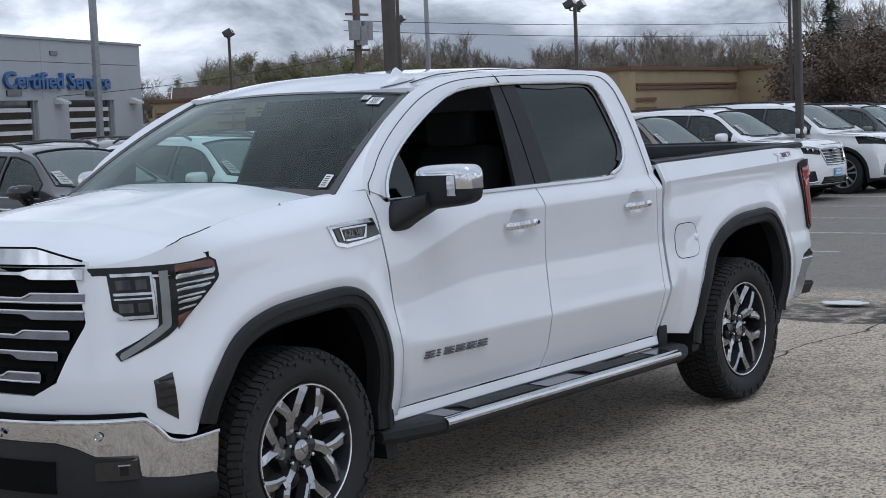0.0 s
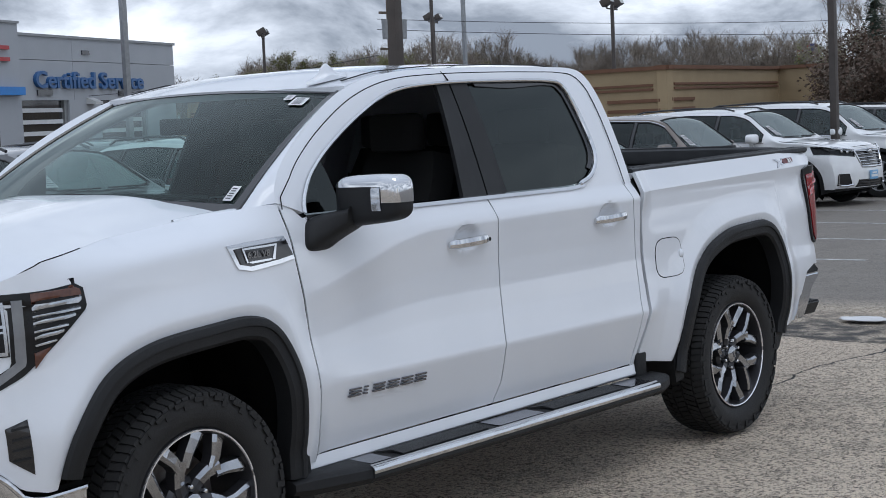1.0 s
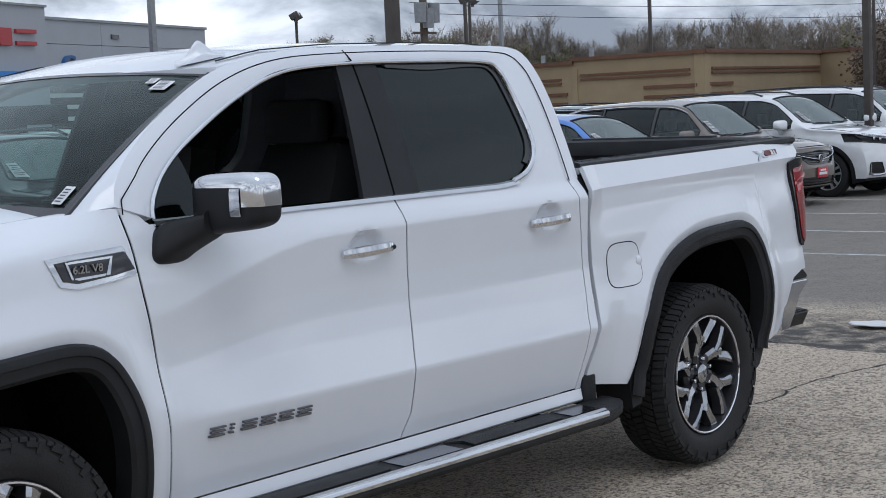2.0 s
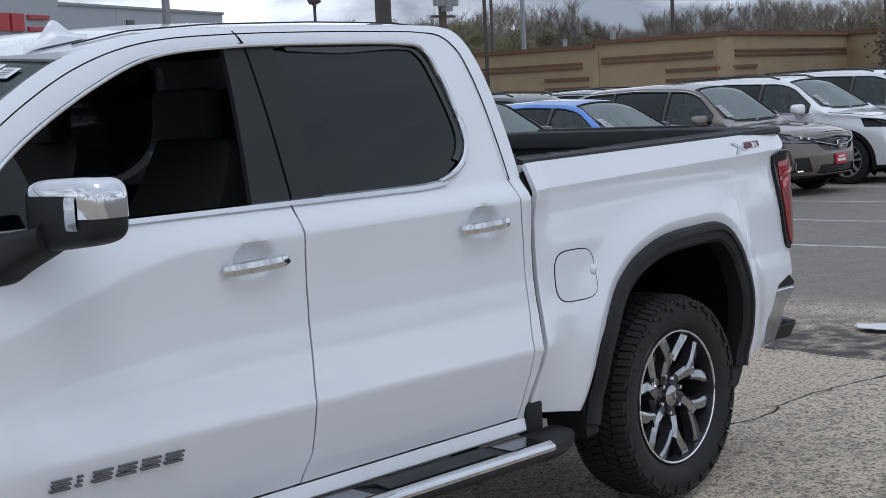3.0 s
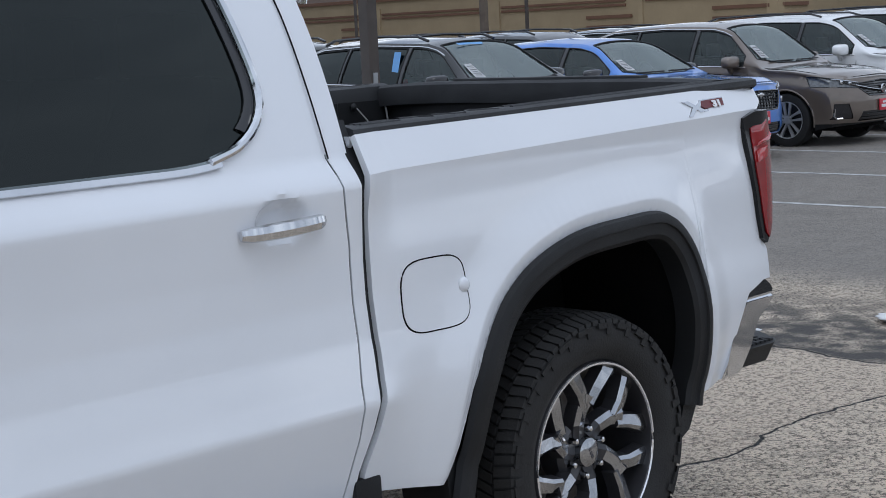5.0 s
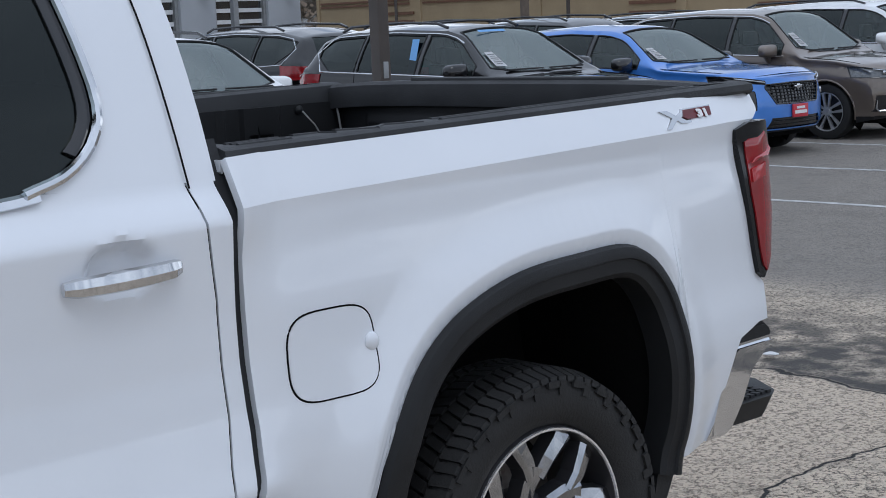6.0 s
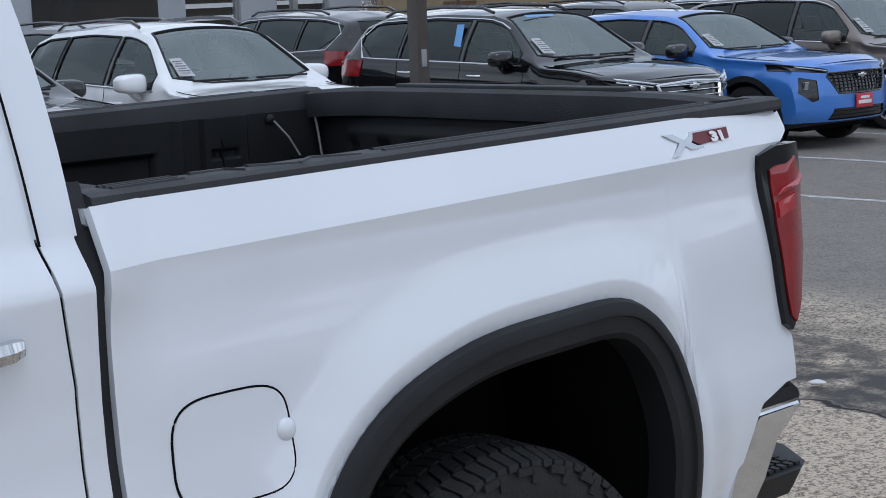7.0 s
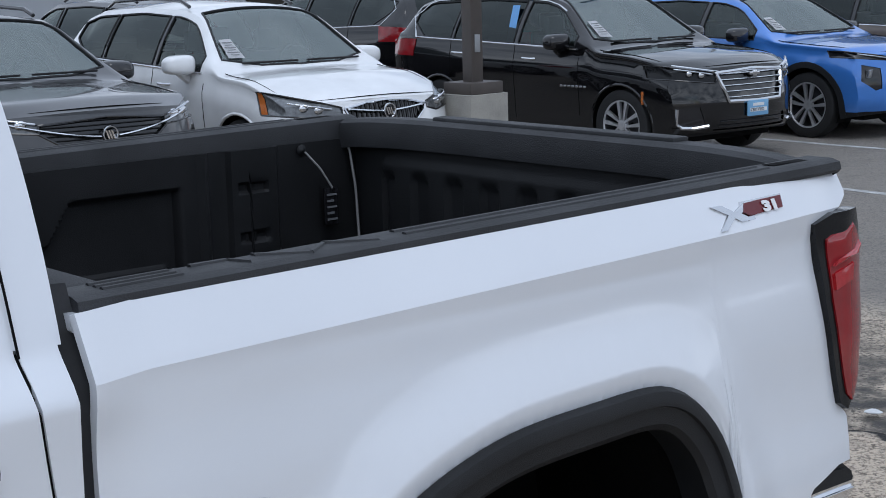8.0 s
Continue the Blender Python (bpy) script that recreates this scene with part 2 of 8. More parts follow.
def box(bm, lo, hi, bevel=0.0, m=None):
    r = bmesh.ops.create_cube(bm, size=1)
    vs = r["verts"]
    lo, hi = Vector(lo), Vector(hi)
    for v in vs:
        v.co = Vector(((lo[k] + hi[k]) / 2 + v.co[k] * (hi[k] - lo[k]) for k in range(3)))
    if bevel:
        es = list({e for v in vs for e in v.link_edges})
        g = bmesh.ops.bevel(bm, geom=es, offset=bevel, segments=2, affect="EDGES", profile=0.6)
        vs = list({v for f in g["faces"] for v in f.verts} | {v for v in vs if v.is_valid})
    if m is not None:
        bmesh.ops.transform(bm, matrix=m, verts=[v for v in vs if v.is_valid])
    return bm


def lathe(bm, prof, axis="y", n=48, arc=None):
    """Turns (radius, height) points round an axis through the origin."""
    rings = []
    for r, h in prof:
        ring = []
        for k in range(n):
            a = k * math.tau / n
            c, s = r * math.cos(a), r * math.sin(a)
            ring.append(bm.verts.new((c, h, s) if axis == "y" else (c, s, h)))
        rings.append(ring)
    for A, B in zip(rings, rings[1:]):
        for k in range(n):
            bm.faces.new((A[k], A[(k + 1) % n], B[(k + 1) % n], B[k]))
    return rings


def prism(bm, outline, a, b, axis="y"):
    """An outline of (u, v) points given thickness from a to b along an axis."""
    def at(u, v, w):
        return (u, w, v) if axis == "y" else (w, u, v) if axis == "x" else (u, v, w)
    A = [bm.verts.new(at(u, v, a)) for u, v in outline]
    B = [bm.verts.new(at(u, v, b)) for u, v in outline]
    bm.faces.new(A)
    bm.faces.new(B[::-1])
    n = len(A)
    for k in range(n):
        bm.faces.new((A[k], A[(k + 1) % n], B[(k + 1) % n], B[k]))
    return bm


def hull(pts):
    """Convex outline of (u, v) points, counter-clockwise."""
    p = sorted(set((round(a, 4), round(b, 4)) for a, b in pts))
    def chain(q):
        h = []
        for c in q:
            while len(h) > 1 and (h[-1][0] - h[-2][0]) * (c[1] - h[-2][1]) - (h[-1][1] - h[-2][1]) * (c[0] - h[-2][0]) <= 0:
                h.pop()
            h.append(c)
        return h[:-1]
    return chain(p) + chain(p[::-1])


def planes_of(pts, axis):
    """Half-spaces (point, inward normal) of a convex outline swept along an axis."""
    h, out = hull(pts), []
    for (a, b), (c, d) in zip(h, h[1:] + h[:1]):
        n = (-(d - b), c - a)
        if axis == "x":
            out.append((Vector((0, a, b)), Vector((0, n[0], n[1])).normalized()))
        elif axis == "y":
            out.append((Vector((a, 0, b)), Vector((n[0], 0, n[1])).normalized()))
        else:
            out.append((Vector((a, b, 0)), Vector((n[0], n[1], 0)).normalized()))
    return out


def carve(bm, planes, keep=None):
    """Cuts the skin along the half-spaces, takes out what lies inside all of them, and gives it back as a bmesh."""
    bm.verts.index_update()
    co = np.array([v.co for v in bm.verts])
    faces = list(bm.faces)
    if not faces:
        return bmesh.new()
    idx, start = [], []
    for f in faces:
        start.append(len(idx))
        idx.extend(v.index for v in f.verts)
    hit = np.ones(len(faces), bool)
    for c, n in planes:
        hit &= np.logical_or.reduceat(((co - np.array(c)) @ np.array(n) > 1e-6)[idx], start)
    cand = [f for f, k in zip(faces, hit) if k]
    for c, n in planes:
        es = {e for f in cand for e in f.edges}
        vs = {v for f in cand for v in f.verts}
        r = bmesh.ops.bisect_plane(bm, geom=list(vs) + list(es) + cand, plane_co=c, plane_no=n, dist=1e-5)
        cand = [g for g in r["geom"] if isinstance(g, bmesh.types.BMFace) and (g.calc_center_median() - c).dot(n) > 0]
    took = [f for f in cand if keep is None or keep(f)]
    out, V = bmesh.new(), {}
    for f in took:
        q = []
        for v in f.verts:
            if v not in V:
                V[v] = out.verts.new(v.co)
            q.append(V[v])
        if len(q) > 2:
            out.faces.new(q)
    bmesh.ops.delete(bm, geom=took, context="FACES")
    return out


def islands(bm):
    """The separate pieces of a mesh, each as a bmesh of its own."""
    left, out = set(bm.faces), []
    while left:
        todo, got = [next(iter(left))], set()
        while todo:
            f = todo.pop()
            if f in got:
                continue
            got.add(f)
            todo += [g for e in f.edges for g in e.link_faces if g not in got]
        left -= got
        one, V = bmesh.new(), {}
        for f in sorted(got, key=lambda q: q.index):
            for v in f.verts:
                if v not in V:
                    V[v] = one.verts.new(v.co)
            one.faces.new([V[v] for v in f.verts])
        out.append(one)
    bm.free()
    out.sort(key=lambda q: -len(q.faces))
    return [q for q in out if len(q.faces) > 3]


def text_mesh(words, size, depth, bold=0.0):
    """Letters as a mesh in the xz plane, their left base at the origin."""
    c = bpy.data.curves.new("letters", "FONT")
    c.body, c.size, c.extrude, c.offset = words, size, depth / 2, bold
    c.resolution_u = 3
    tmp = bpy.data.objects.new("letters", c)
    me = bpy.data.meshes.new_from_object(tmp)
    bpy.data.objects.remove(tmp)
    bm = bmesh.new()
    bm.from_mesh(me)
    bpy.data.meshes.remove(me)
    bmesh.ops.rotate(bm, cent=(0, 0, 0), matrix=Matrix.Rotation(radians(90), 3, "X"), verts=bm.verts)
    return bm


def ground_z(x, y):
    """The lot falls away gently past the truck's tail."""
    if x > 44:
        return -0.56 - 0.016 * (x - 44)
    return float(np.interp(x, (-4, 3, 6, 9, 12, 14, 18, 22, 26, 32, 38, 44), (0, -0.006, -0.015, -0.033, -0.062, -0.076, -0.090, -0.10, -0.13, -0.23, -0.38, -0.56)))


# ---- ground ----
def asphalt():
    m = bpy.data.materials.new("weathered_asphalt")
    m.use_nodes = True
    n, l = m.node_tree.nodes, m.node_tree.links
    p = n["Principled BSDF"]
    co = n.new("ShaderNodeTexCoord")
    sep = n.new("ShaderNodeSeparateXYZ")
    l.new(co.outputs["Object"], sep.inputs[0])

    def tex(kind, scale, detail=4.0):
        t = n.new(kind)
        t.inputs["Scale"].default_value = scale
        if "Detail" in t.inputs:
            t.inputs["Detail"].default_value = detail
        l.new(co.outputs["Object"], t.inputs["Vector"])
        return t

    def calc(op, a, b, c=None):
        k = n.new("ShaderNodeMath")
        k.operation = op
        for i, v in enumerate((a, b, c)):
            if v is None:
                continue
            if isinstance(v, (int, float)):
                k.inputs[i].default_value = v
            else:
                l.new(v, k.inputs[i])
        return k.outputs[0]

    def step(v, a, b):
        k = n.new("ShaderNodeMapRange")
        k.interpolation_type = "SMOOTHSTEP"
        k.inputs["From Min"].default_value, k.inputs["From Max"].default_value = a, b
        l.new(v, k.inputs["Value"])
        return k.outputs[0]

    def mix(f, a, b):
        k = n.new("ShaderNodeMixRGB")
        for s, v in (("Fac", f), ("Color1", a), ("Color2", b)):
            if isinstance(v, tuple):
                k.inputs[s].default_value = (*v, 1)
            elif isinstance(v, float):
                k.inputs[s].default_value = v
            else:
                l.new(v, k.inputs[s])
        return k.outputs[0]

    stones = tex("ShaderNodeTexVoronoi", 60.0)
    chips = tex("ShaderNodeTexVoronoi", 135.0)
    blend = n.new("ShaderNodeMixRGB")
    blend.inputs["Fac"].default_value = 0.30
    l.new(stones.outputs["Color"], blend.inputs["Color1"])
    l.new(chips.outputs["Color"], blend.inputs["Color2"])
    bw = n.new("ShaderNodeSeparateColor")
    l.new(blend.outputs["Color"], bw.inputs[0])
    ramp = n.new("ShaderNodeValToRGB")
    e = ramp.color_ramp.elements
    e[0].position, e[0].color = 0.16, (0.027, 0.022, 0.017, 1)
    e[1].position, e[1].color = 0.90, (0.78, 0.66, 0.52, 1)
    for pos, c in ((0.38, (0.068, 0.054, 0.041)), (0.60, (0.185, 0.147, 0.112)), (0.78, (0.50, 0.41, 0.32))):
        k = e.new(pos)
        k.color = (*c, 1)
    l.new(bw.outputs[0], ramp.inputs["Fac"])
    # pale stones set in dark binder
    stony = mix(calc("MULTIPLY", step(stones.outputs["Distance"], 1.0, 1.45), 0.66), ramp.outputs["Color"], (0.040, 0.031, 0.023))
    wide = tex("ShaderNodeTexNoise", 0.55, 6.0)
    mid = tex("ShaderNodeTexNoise", 5.0, 6.0)
    grit = tex("ShaderNodeTexNoise", 160.0, 3.0)
    wob = tex("ShaderNodeTexNoise", 1.6, 7.0)
    X, Y = sep.outputs[0], sep.outputs[1]
    wx = calc("ADD", X, calc("MULTIPLY_ADD", wob.outputs["Fac"], 0.5, -0.25))
    wy = calc("ADD", Y, calc("MULTIPLY_ADD", wob.outputs["Fac"], 0.44, -0.22))
    old = mix(calc("MULTIPLY", wide.outputs["Fac"], 0.22), stony, (0.15, 0.13, 0.105))
    worn = tex("ShaderNodeTexNoise", 2.3, 8.0)
    old = mix(calc("MULTIPLY", step(worn.outputs["Fac"], 0.50, 0.75), 0.16), old, (0.050, 0.044, 0.037))
    # crazed cracking where the surface is worn
    craze = tex("ShaderNodeTexVoronoi", 6.5)
    craze.feature = "DISTANCE_TO_EDGE"
    cv = n.new("ShaderNodeVectorMath")
    cv.operation = "MULTIPLY_ADD"
    cv.inputs[1].default_value = (0.12, 0.12, 0.12)
    cn = tex("ShaderNodeTexNoise", 9.0, 4.0)
    l.new(cn.outputs["Color"], cv.inputs[0])
    l.new(co.outputs["Object"], cv.inputs[2])
    l.new(cv.outputs[0], craze.inputs["Vector"])
    crazed = calc("MULTIPLY", calc("SUBTRACT", 1.0, step(craze.outputs["Distance"], 0.015, 0.06)), step(worn.outputs["Fac"], 0.44, 0.60))
    old = mix(calc("MULTIPLY", crazed, 0.30), old, (0.026, 0.023, 0.020))
    # an older pale patch that ends at a seam across the lot
    pale = mix(0.30, stony, (0.33, 0.268, 0.21))
    in_pale = calc("MULTIPLY", step(wy, -0.42, -0.36), calc("SUBTRACT", 1.0, step(wx, 7.02, 7.10)))
    col = mix(in_pale, old, pale)
    # crumbling dark strip past the seam, then sealed grey asphalt
    strip = calc("MULTIPLY", step(wx, 7.02, 7.10), calc("SUBTRACT", 1.0, step(wx, 7.7, 9.2)))
    col = mix(calc("MULTIPLY", strip, step(mid.outputs["Fac"], 0.25, 0.6)), col, (0.066, 0.061, 0.056))
    sealed = mix(mid.outputs["Fac"], (0.135, 0.128, 0.120), (0.205, 0.194, 0.181))
    col = mix(calc("MULTIPLY", step(wx, 8.6, 9.6), 0.8), col, sealed)
    # wandering cracks
    def crack(v, width):
        return calc("SUBTRACT", 1.0, step(calc("ABSOLUTE", v, 0.0), width * 0.4, width))
    c1 = calc("MULTIPLY", crack(calc("ADD", wy, 0.39), 0.012), step(X, 4.2, 4.6))
    c2 = calc("MULTIPLY", crack(calc("ADD", wx, -7.06), 0.014), 1.0)
    cells = tex("ShaderNodeTexVoronoi", 0.42)
    cells.feature = "DISTANCE_TO_EDGE"
    vw = n.new("ShaderNodeVectorMath")
    vw.operation = "ADD"
    l.new(co.outputs["Object"], vw.inputs[0])
    l.new(wob.outputs["Color"], vw.inputs[1])
    l.new(vw.outputs[0], cells.inputs["Vector"])
    c3 = calc("MULTIPLY", calc("SUBTRACT", 1.0, step(cells.outputs["Distance"], 0.0, 0.008)), calc("SUBTRACT", 1.0, step(X, 8.0, 9.0)))
    cracks = calc("MAXIMUM", calc("MAXIMUM", c1, c2), calc("MULTIPLY", c3, 0.25))
    col = mix(cracks, col, (0.018, 0.017, 0.016))
    l.new(col, p.inputs["Base Color"])
    p.inputs["Roughness"].default_value = 0.86
    h = calc("SUBTRACT", calc("ADD", calc("MULTIPLY", stones.outputs["Distance"], -0.9), calc("MULTIPLY", grit.outputs["Fac"], 0.3)), calc("MULTIPLY", cracks, 2.0))
    b = n.new("ShaderNodeBump")
    b.inputs["Strength"].default_value, b.inputs["Distance"].default_value = 0.9, 0.014
    l.new(h, b.inputs["Height"])
    l.new(b.outputs["Normal"], p.inputs["Normal"])
    return m


xs = np.unique(np.concatenate([np.linspace(-900, -40, 12), np.linspace(-40, 120, 81), np.linspace(120, 900, 14)]))
G = np.array([[(x, y, ground_z(min(x, 110), y)) for y in np.linspace(-900, 900, 61)] for x in xs])
bm = bmesh.new()
grid_mesh(bm, G)
tagged(part("ground", bm, asphalt()), "weathered grey asphalt parking lot with cracks and patches", "ground", kind="structure")

LINEPAINT = mat("worn_white_line_paint", (0.55, 0.55, 0.54), (0.24, 0.235, 0.23), 9.0, 0.8, 0, 0, 0.3, 150)
STALL = 2.62


def stall_line(x, y0, y1):
    bm = bmesh.new()
    P = np.array([[(x + dx + 0.012 * math.sin(y * 5), y, ground_z(x + dx, y) + 0.004) for dx in (-0.05, 0.05)] for y in np.linspace(y0, y1, 24)])
    sheet(P, 0.003, (0, 0, 1), bm)
    return tagged(part("parking_line", bm, LINEPAINT), "worn white painted parking stall line", "road marking", "parking lines", "structure")


for k in range(8):
    stall_line(12.95 + STALL * k, 2.6, 8.2)

bm = bmesh.new()
ring = []
for k in range(40):
    a = k * math.tau / 40
    r = 1 + 0.35 * noise.noise((math.cos(a) * 2.2, math.sin(a) * 2.2, 3.0)) + 0.12 * noise.noise((math.cos(a) * 7, math.sin(a) * 7, 1.0))
    ring.append((8.03 + 0.13 * r * math.cos(a), 0.32 + 0.20 * r * math.sin(a)))
prism(bm, ring, 0.0, 0.005, "z")
tagged(part("spilled_paint_patch", bm, mat("spilled_white_paint", (0.72, 0.73, 0.74), (0.5, 0.5, 0.5), 6, 0.5, 0, 0, 0.2, 60)), "white spilled paint patch on the asphalt", "stain")
bm = bmesh.new()
prism(bm, [(7.34 + 0.03 * (1 + 0.3 * math.sin(3 * a)) * math.cos(a), 0.865 + 0.045 * (1 + 0.25 * math.cos(2 * a)) * math.sin(a)) for a in np.linspace(0, math.tau, 19)[:-1]], 0.0, 0.004, "z")
tagged(part("paint_fleck", bm, bpy.data.materials["spilled_white_paint"]), "small white paint fleck on the asphalt", "stain")


# ---- the white pickup truck: nose towards -x, wheel hubs 3.745 m apart ----
truck = thing("pickup_truck", pose(0, 0, 0), "white crew cab pickup truck with chrome trim, parked on asphalt", "pickup truck")
def eased(z, y, width):
    """A half-width profile by height, its corners rounded over some samples."""
    f = np.interp(ZF, z, y)
    k = np.exp(-np.linspace(-2, 2, width) ** 2)
    return np.convolve(np.pad(f, width // 2, mode="edge"), k / k.sum(), mode="valid")


ZF = np.linspace(0.3, 1.6, 400)
# wings and bed: soft; doors: a crisp shoulder and a crisp lower crease
YF = eased([0.36, 0.44, 0.50, 0.56, 0.64, 0.72, 0.78, 0.84, 0.92, 1.00, 1.10, 1.20, 1.265, 1.29, 1.33, 1.37, 1.43, 1.50], [0.91, 0.945, 0.966, 0.980, 0.994, 1.004, 1.007, 1.003, 0.992, 0.987, 0.986, 0.980, 0.971, 0.967, 0.956, 0.9378, 0.916, 0.890], 13)
YC = eased([0.36, 0.50, 0.60, 0.70, 0.745, 0.80, 0.90, 1.00, 1.10, 1.20, 1.28, 1.31, 1.36, 1.43, 1.50], [0.930, 0.955, 0.980, 1.006, 1.0180, 1.0050, 0.986, 0.976, 0.976, 0.983, 0.991, 0.976, 0.9415, 0.916, 0.890], 5)
ARCH_F = spline([(-0.615, 0.50), (-0.61, 0.62), (-0.56, 0.77), (-0.43, 0.925), (-0.24, 1.005), (0.03, 1.035), (0.24, 1.04), (0.36, 0.985), (0.44, 0.84), (0.475, 0.62), (0.475, 0.42)], 60)
ARCH_R = spline([(3.09, 0.42), (3.13, 0.56), (3.17, 0.73), (3.26, 0.885), (3.40, 1.00), (3.60, 1.07), (3.83, 1.09), (4.03, 1.085), (4.15, 1.00), (4.21, 0.86), (4.235, 0.62), (4.21, 0.46)], 60)


def RAKE(x):
    """The bed's rails rise a little towards the tail."""
    return float(np.interp(x, [2.85, 4.70], [-0.016, 0.012]))


def arch_gap(x, z):
    """Distance from the nearest wheel arch edge, in the side's plane."""
    d = 9.0
    for A in (ARCH_F, ARCH_R):
        d = min(d, float(np.min(np.hypot(A[:, 0] - x, A[:, 1] - z))))
    return d


def SHOULDER(x):
    """Height of the shoulder crease, which drops towards the front wheel."""
    return float(np.interp(x, [0.45, 0.66, 0.84, 1.07, 1.25, 1.42, 1.75, 2.8], [1.05, 1.105, 1.165, 1.235, 1.267, 1.275, 1.276, 1.292]))


def half_width(x, z):
    """The body's half width at a place of its side."""
    w = float(np.interp(z, ZF, YF))
    crisp = min(max((x - 0.42) / 0.40, 0.0), 1.0) * min(max((2.95 - x) / 0.09, 0.0), 1.0)
    if crisp:
        zs = SHOULDER(x)
        zz = z if z < 0.8 or z > 1.36 else 0.8 + (z - 0.8) * 0.48 / (zs - 0.8) if z < zs else 1.28 + (z - zs) * 0.08 / (1.36 - zs)
        w += (float(np.interp(zz, ZF, YC)) - w) * crisp
    bulge = max(0.0, 1 - arch_gap(x, z) / 0.17)
    w += 0.034 * bulge * bulge * (3 - 2 * bulge) - 0.020 * max(0.0, 1 - arch_gap(x, z) / 0.045) ** 1.1
    if x < -0.28:
        k = min((-0.28 - x) / (0.70 - 0.05 * max(0.0, (z - 0.8) / 0.5)), 0.9999)
        w *= (1 - k ** 3.4) ** (1 / 3.4)
    if x > 4.30:
        w -= 0.26 * (x - 4.30) ** 2
    return w


def arch_low(x, low):
    for A in (ARCH_F, ARCH_R):
        if A[0, 0] < x < A[-1, 0] or A[:, 0].min() < x < A[:, 0].max():
            order = np.argsort(A[:, 0])
            low = max(low, float(np.interp(x, A[order, 0], A[order, 1])))
    return low


def side_panel(left, right, low, high, sgn, nu=30, nv=22, arch=False, dent=None):
    """A grid on the body's side between two edge curves x(z) and two lines z(x). dent: the middle of a hand recess."""
    P = np.zeros((nu, nv, 3))
    for i in range(nu):
        u = i / (nu - 1)
        xm = left(1.0) * (1 - u) + right(1.0) * u
        lo, hi = low(xm), high(xm)
        if arch:
            lo = arch_low(xm, lo)
        for j in range(nv):
            z = lo + (hi - lo) * (j / (nv - 1))
            x = left(z) * (1 - u) + right(z) * u
            y = half_width(x, z)
            if dent:
                q = math.hypot((x - dent[0]) / 0.088, (z - dent[1]) / 0.060)
                k = min(max((1.0 - q) / 0.45, 0.0), 1.0)
                y -= 0.034 * k * k * (3 - 2 * k)
            P[i, j] = (x, sgn * y, z)
    return P


def curve_x(pts):
    z, x = np.array([p[1] for p in pts]), np.array([p[0] for p in pts])
    o = np.argsort(z)
    return lambda q: float(np.interp(q, z[o], x[o]))


def line_z(pts):
    x, z = np.array([p[0] for p in pts]), np.array([p[1] for p in pts])
    return lambda q: float(np.interp(q, x, z))


GAP_A = [(0.47, 1.5), (0.485, 1.40), (0.508, 1.2), (0.540, 1.0), (0.552, 0.77), (0.571, 0.52), (0.571, 0.45)]
GAP_B = [(1.700, 1.4), (1.706, 1.36), (1.713, 1.262), (1.722, 1.05), (1.718, 0.90), (1.704, 0.80), (1.696, 0.745), (1.702, 0.66), (1.704, 0.583), (1.672, 0.512), (1.655, 0.45)]
GAP_C = [(2.755, 1.42), (2.757, 1.36), (2.765, 1.285), (2.784, 1.14), (2.790, 0.90), (2.776, 0.80), (2.772, 0.745), (2.768, 0.66), (2.746, 0.557), (2.72, 0.45)]
GAP_D = [(2.832, 1.45), (2.838, 1.3), (2.843, 1.05), (2.848, 0.87), (2.842, 0.77), (2.826, 0.67), (2.792, 0.565), (2.782, 0.45)]


def shifted(pts, d):
    return curve_x([(x + d, z) for x, z in pts])


FENDER_TOP = line_z([(-1.0, 1.20), (-0.75, 1.255), (-0.59, 1.315), (-0.29, 1.355), (0.24, 1.405), (0.5, 1.425)])
BELT = line_z([(0.4, 1.456), (0.475, 1.452), (0.56, 1.424), (0.605, 1.398), (0.63, 1.367), (1.6, 1.365), (2.36, 1.367), (2.42, 1.384), (2.9, 1.374)])
ROCKER = line_z([(0.5, 0.445), (2.9, 0.470)])

WING_LOW = line_z([(-1.0, 0.690), (-0.80, 0.687), (-0.764, 0.657), (-0.719, 0.606), (-0.649, 0.590), (-0.55, 0.598), (0.3, 0.50), (0.6, 0.445)])

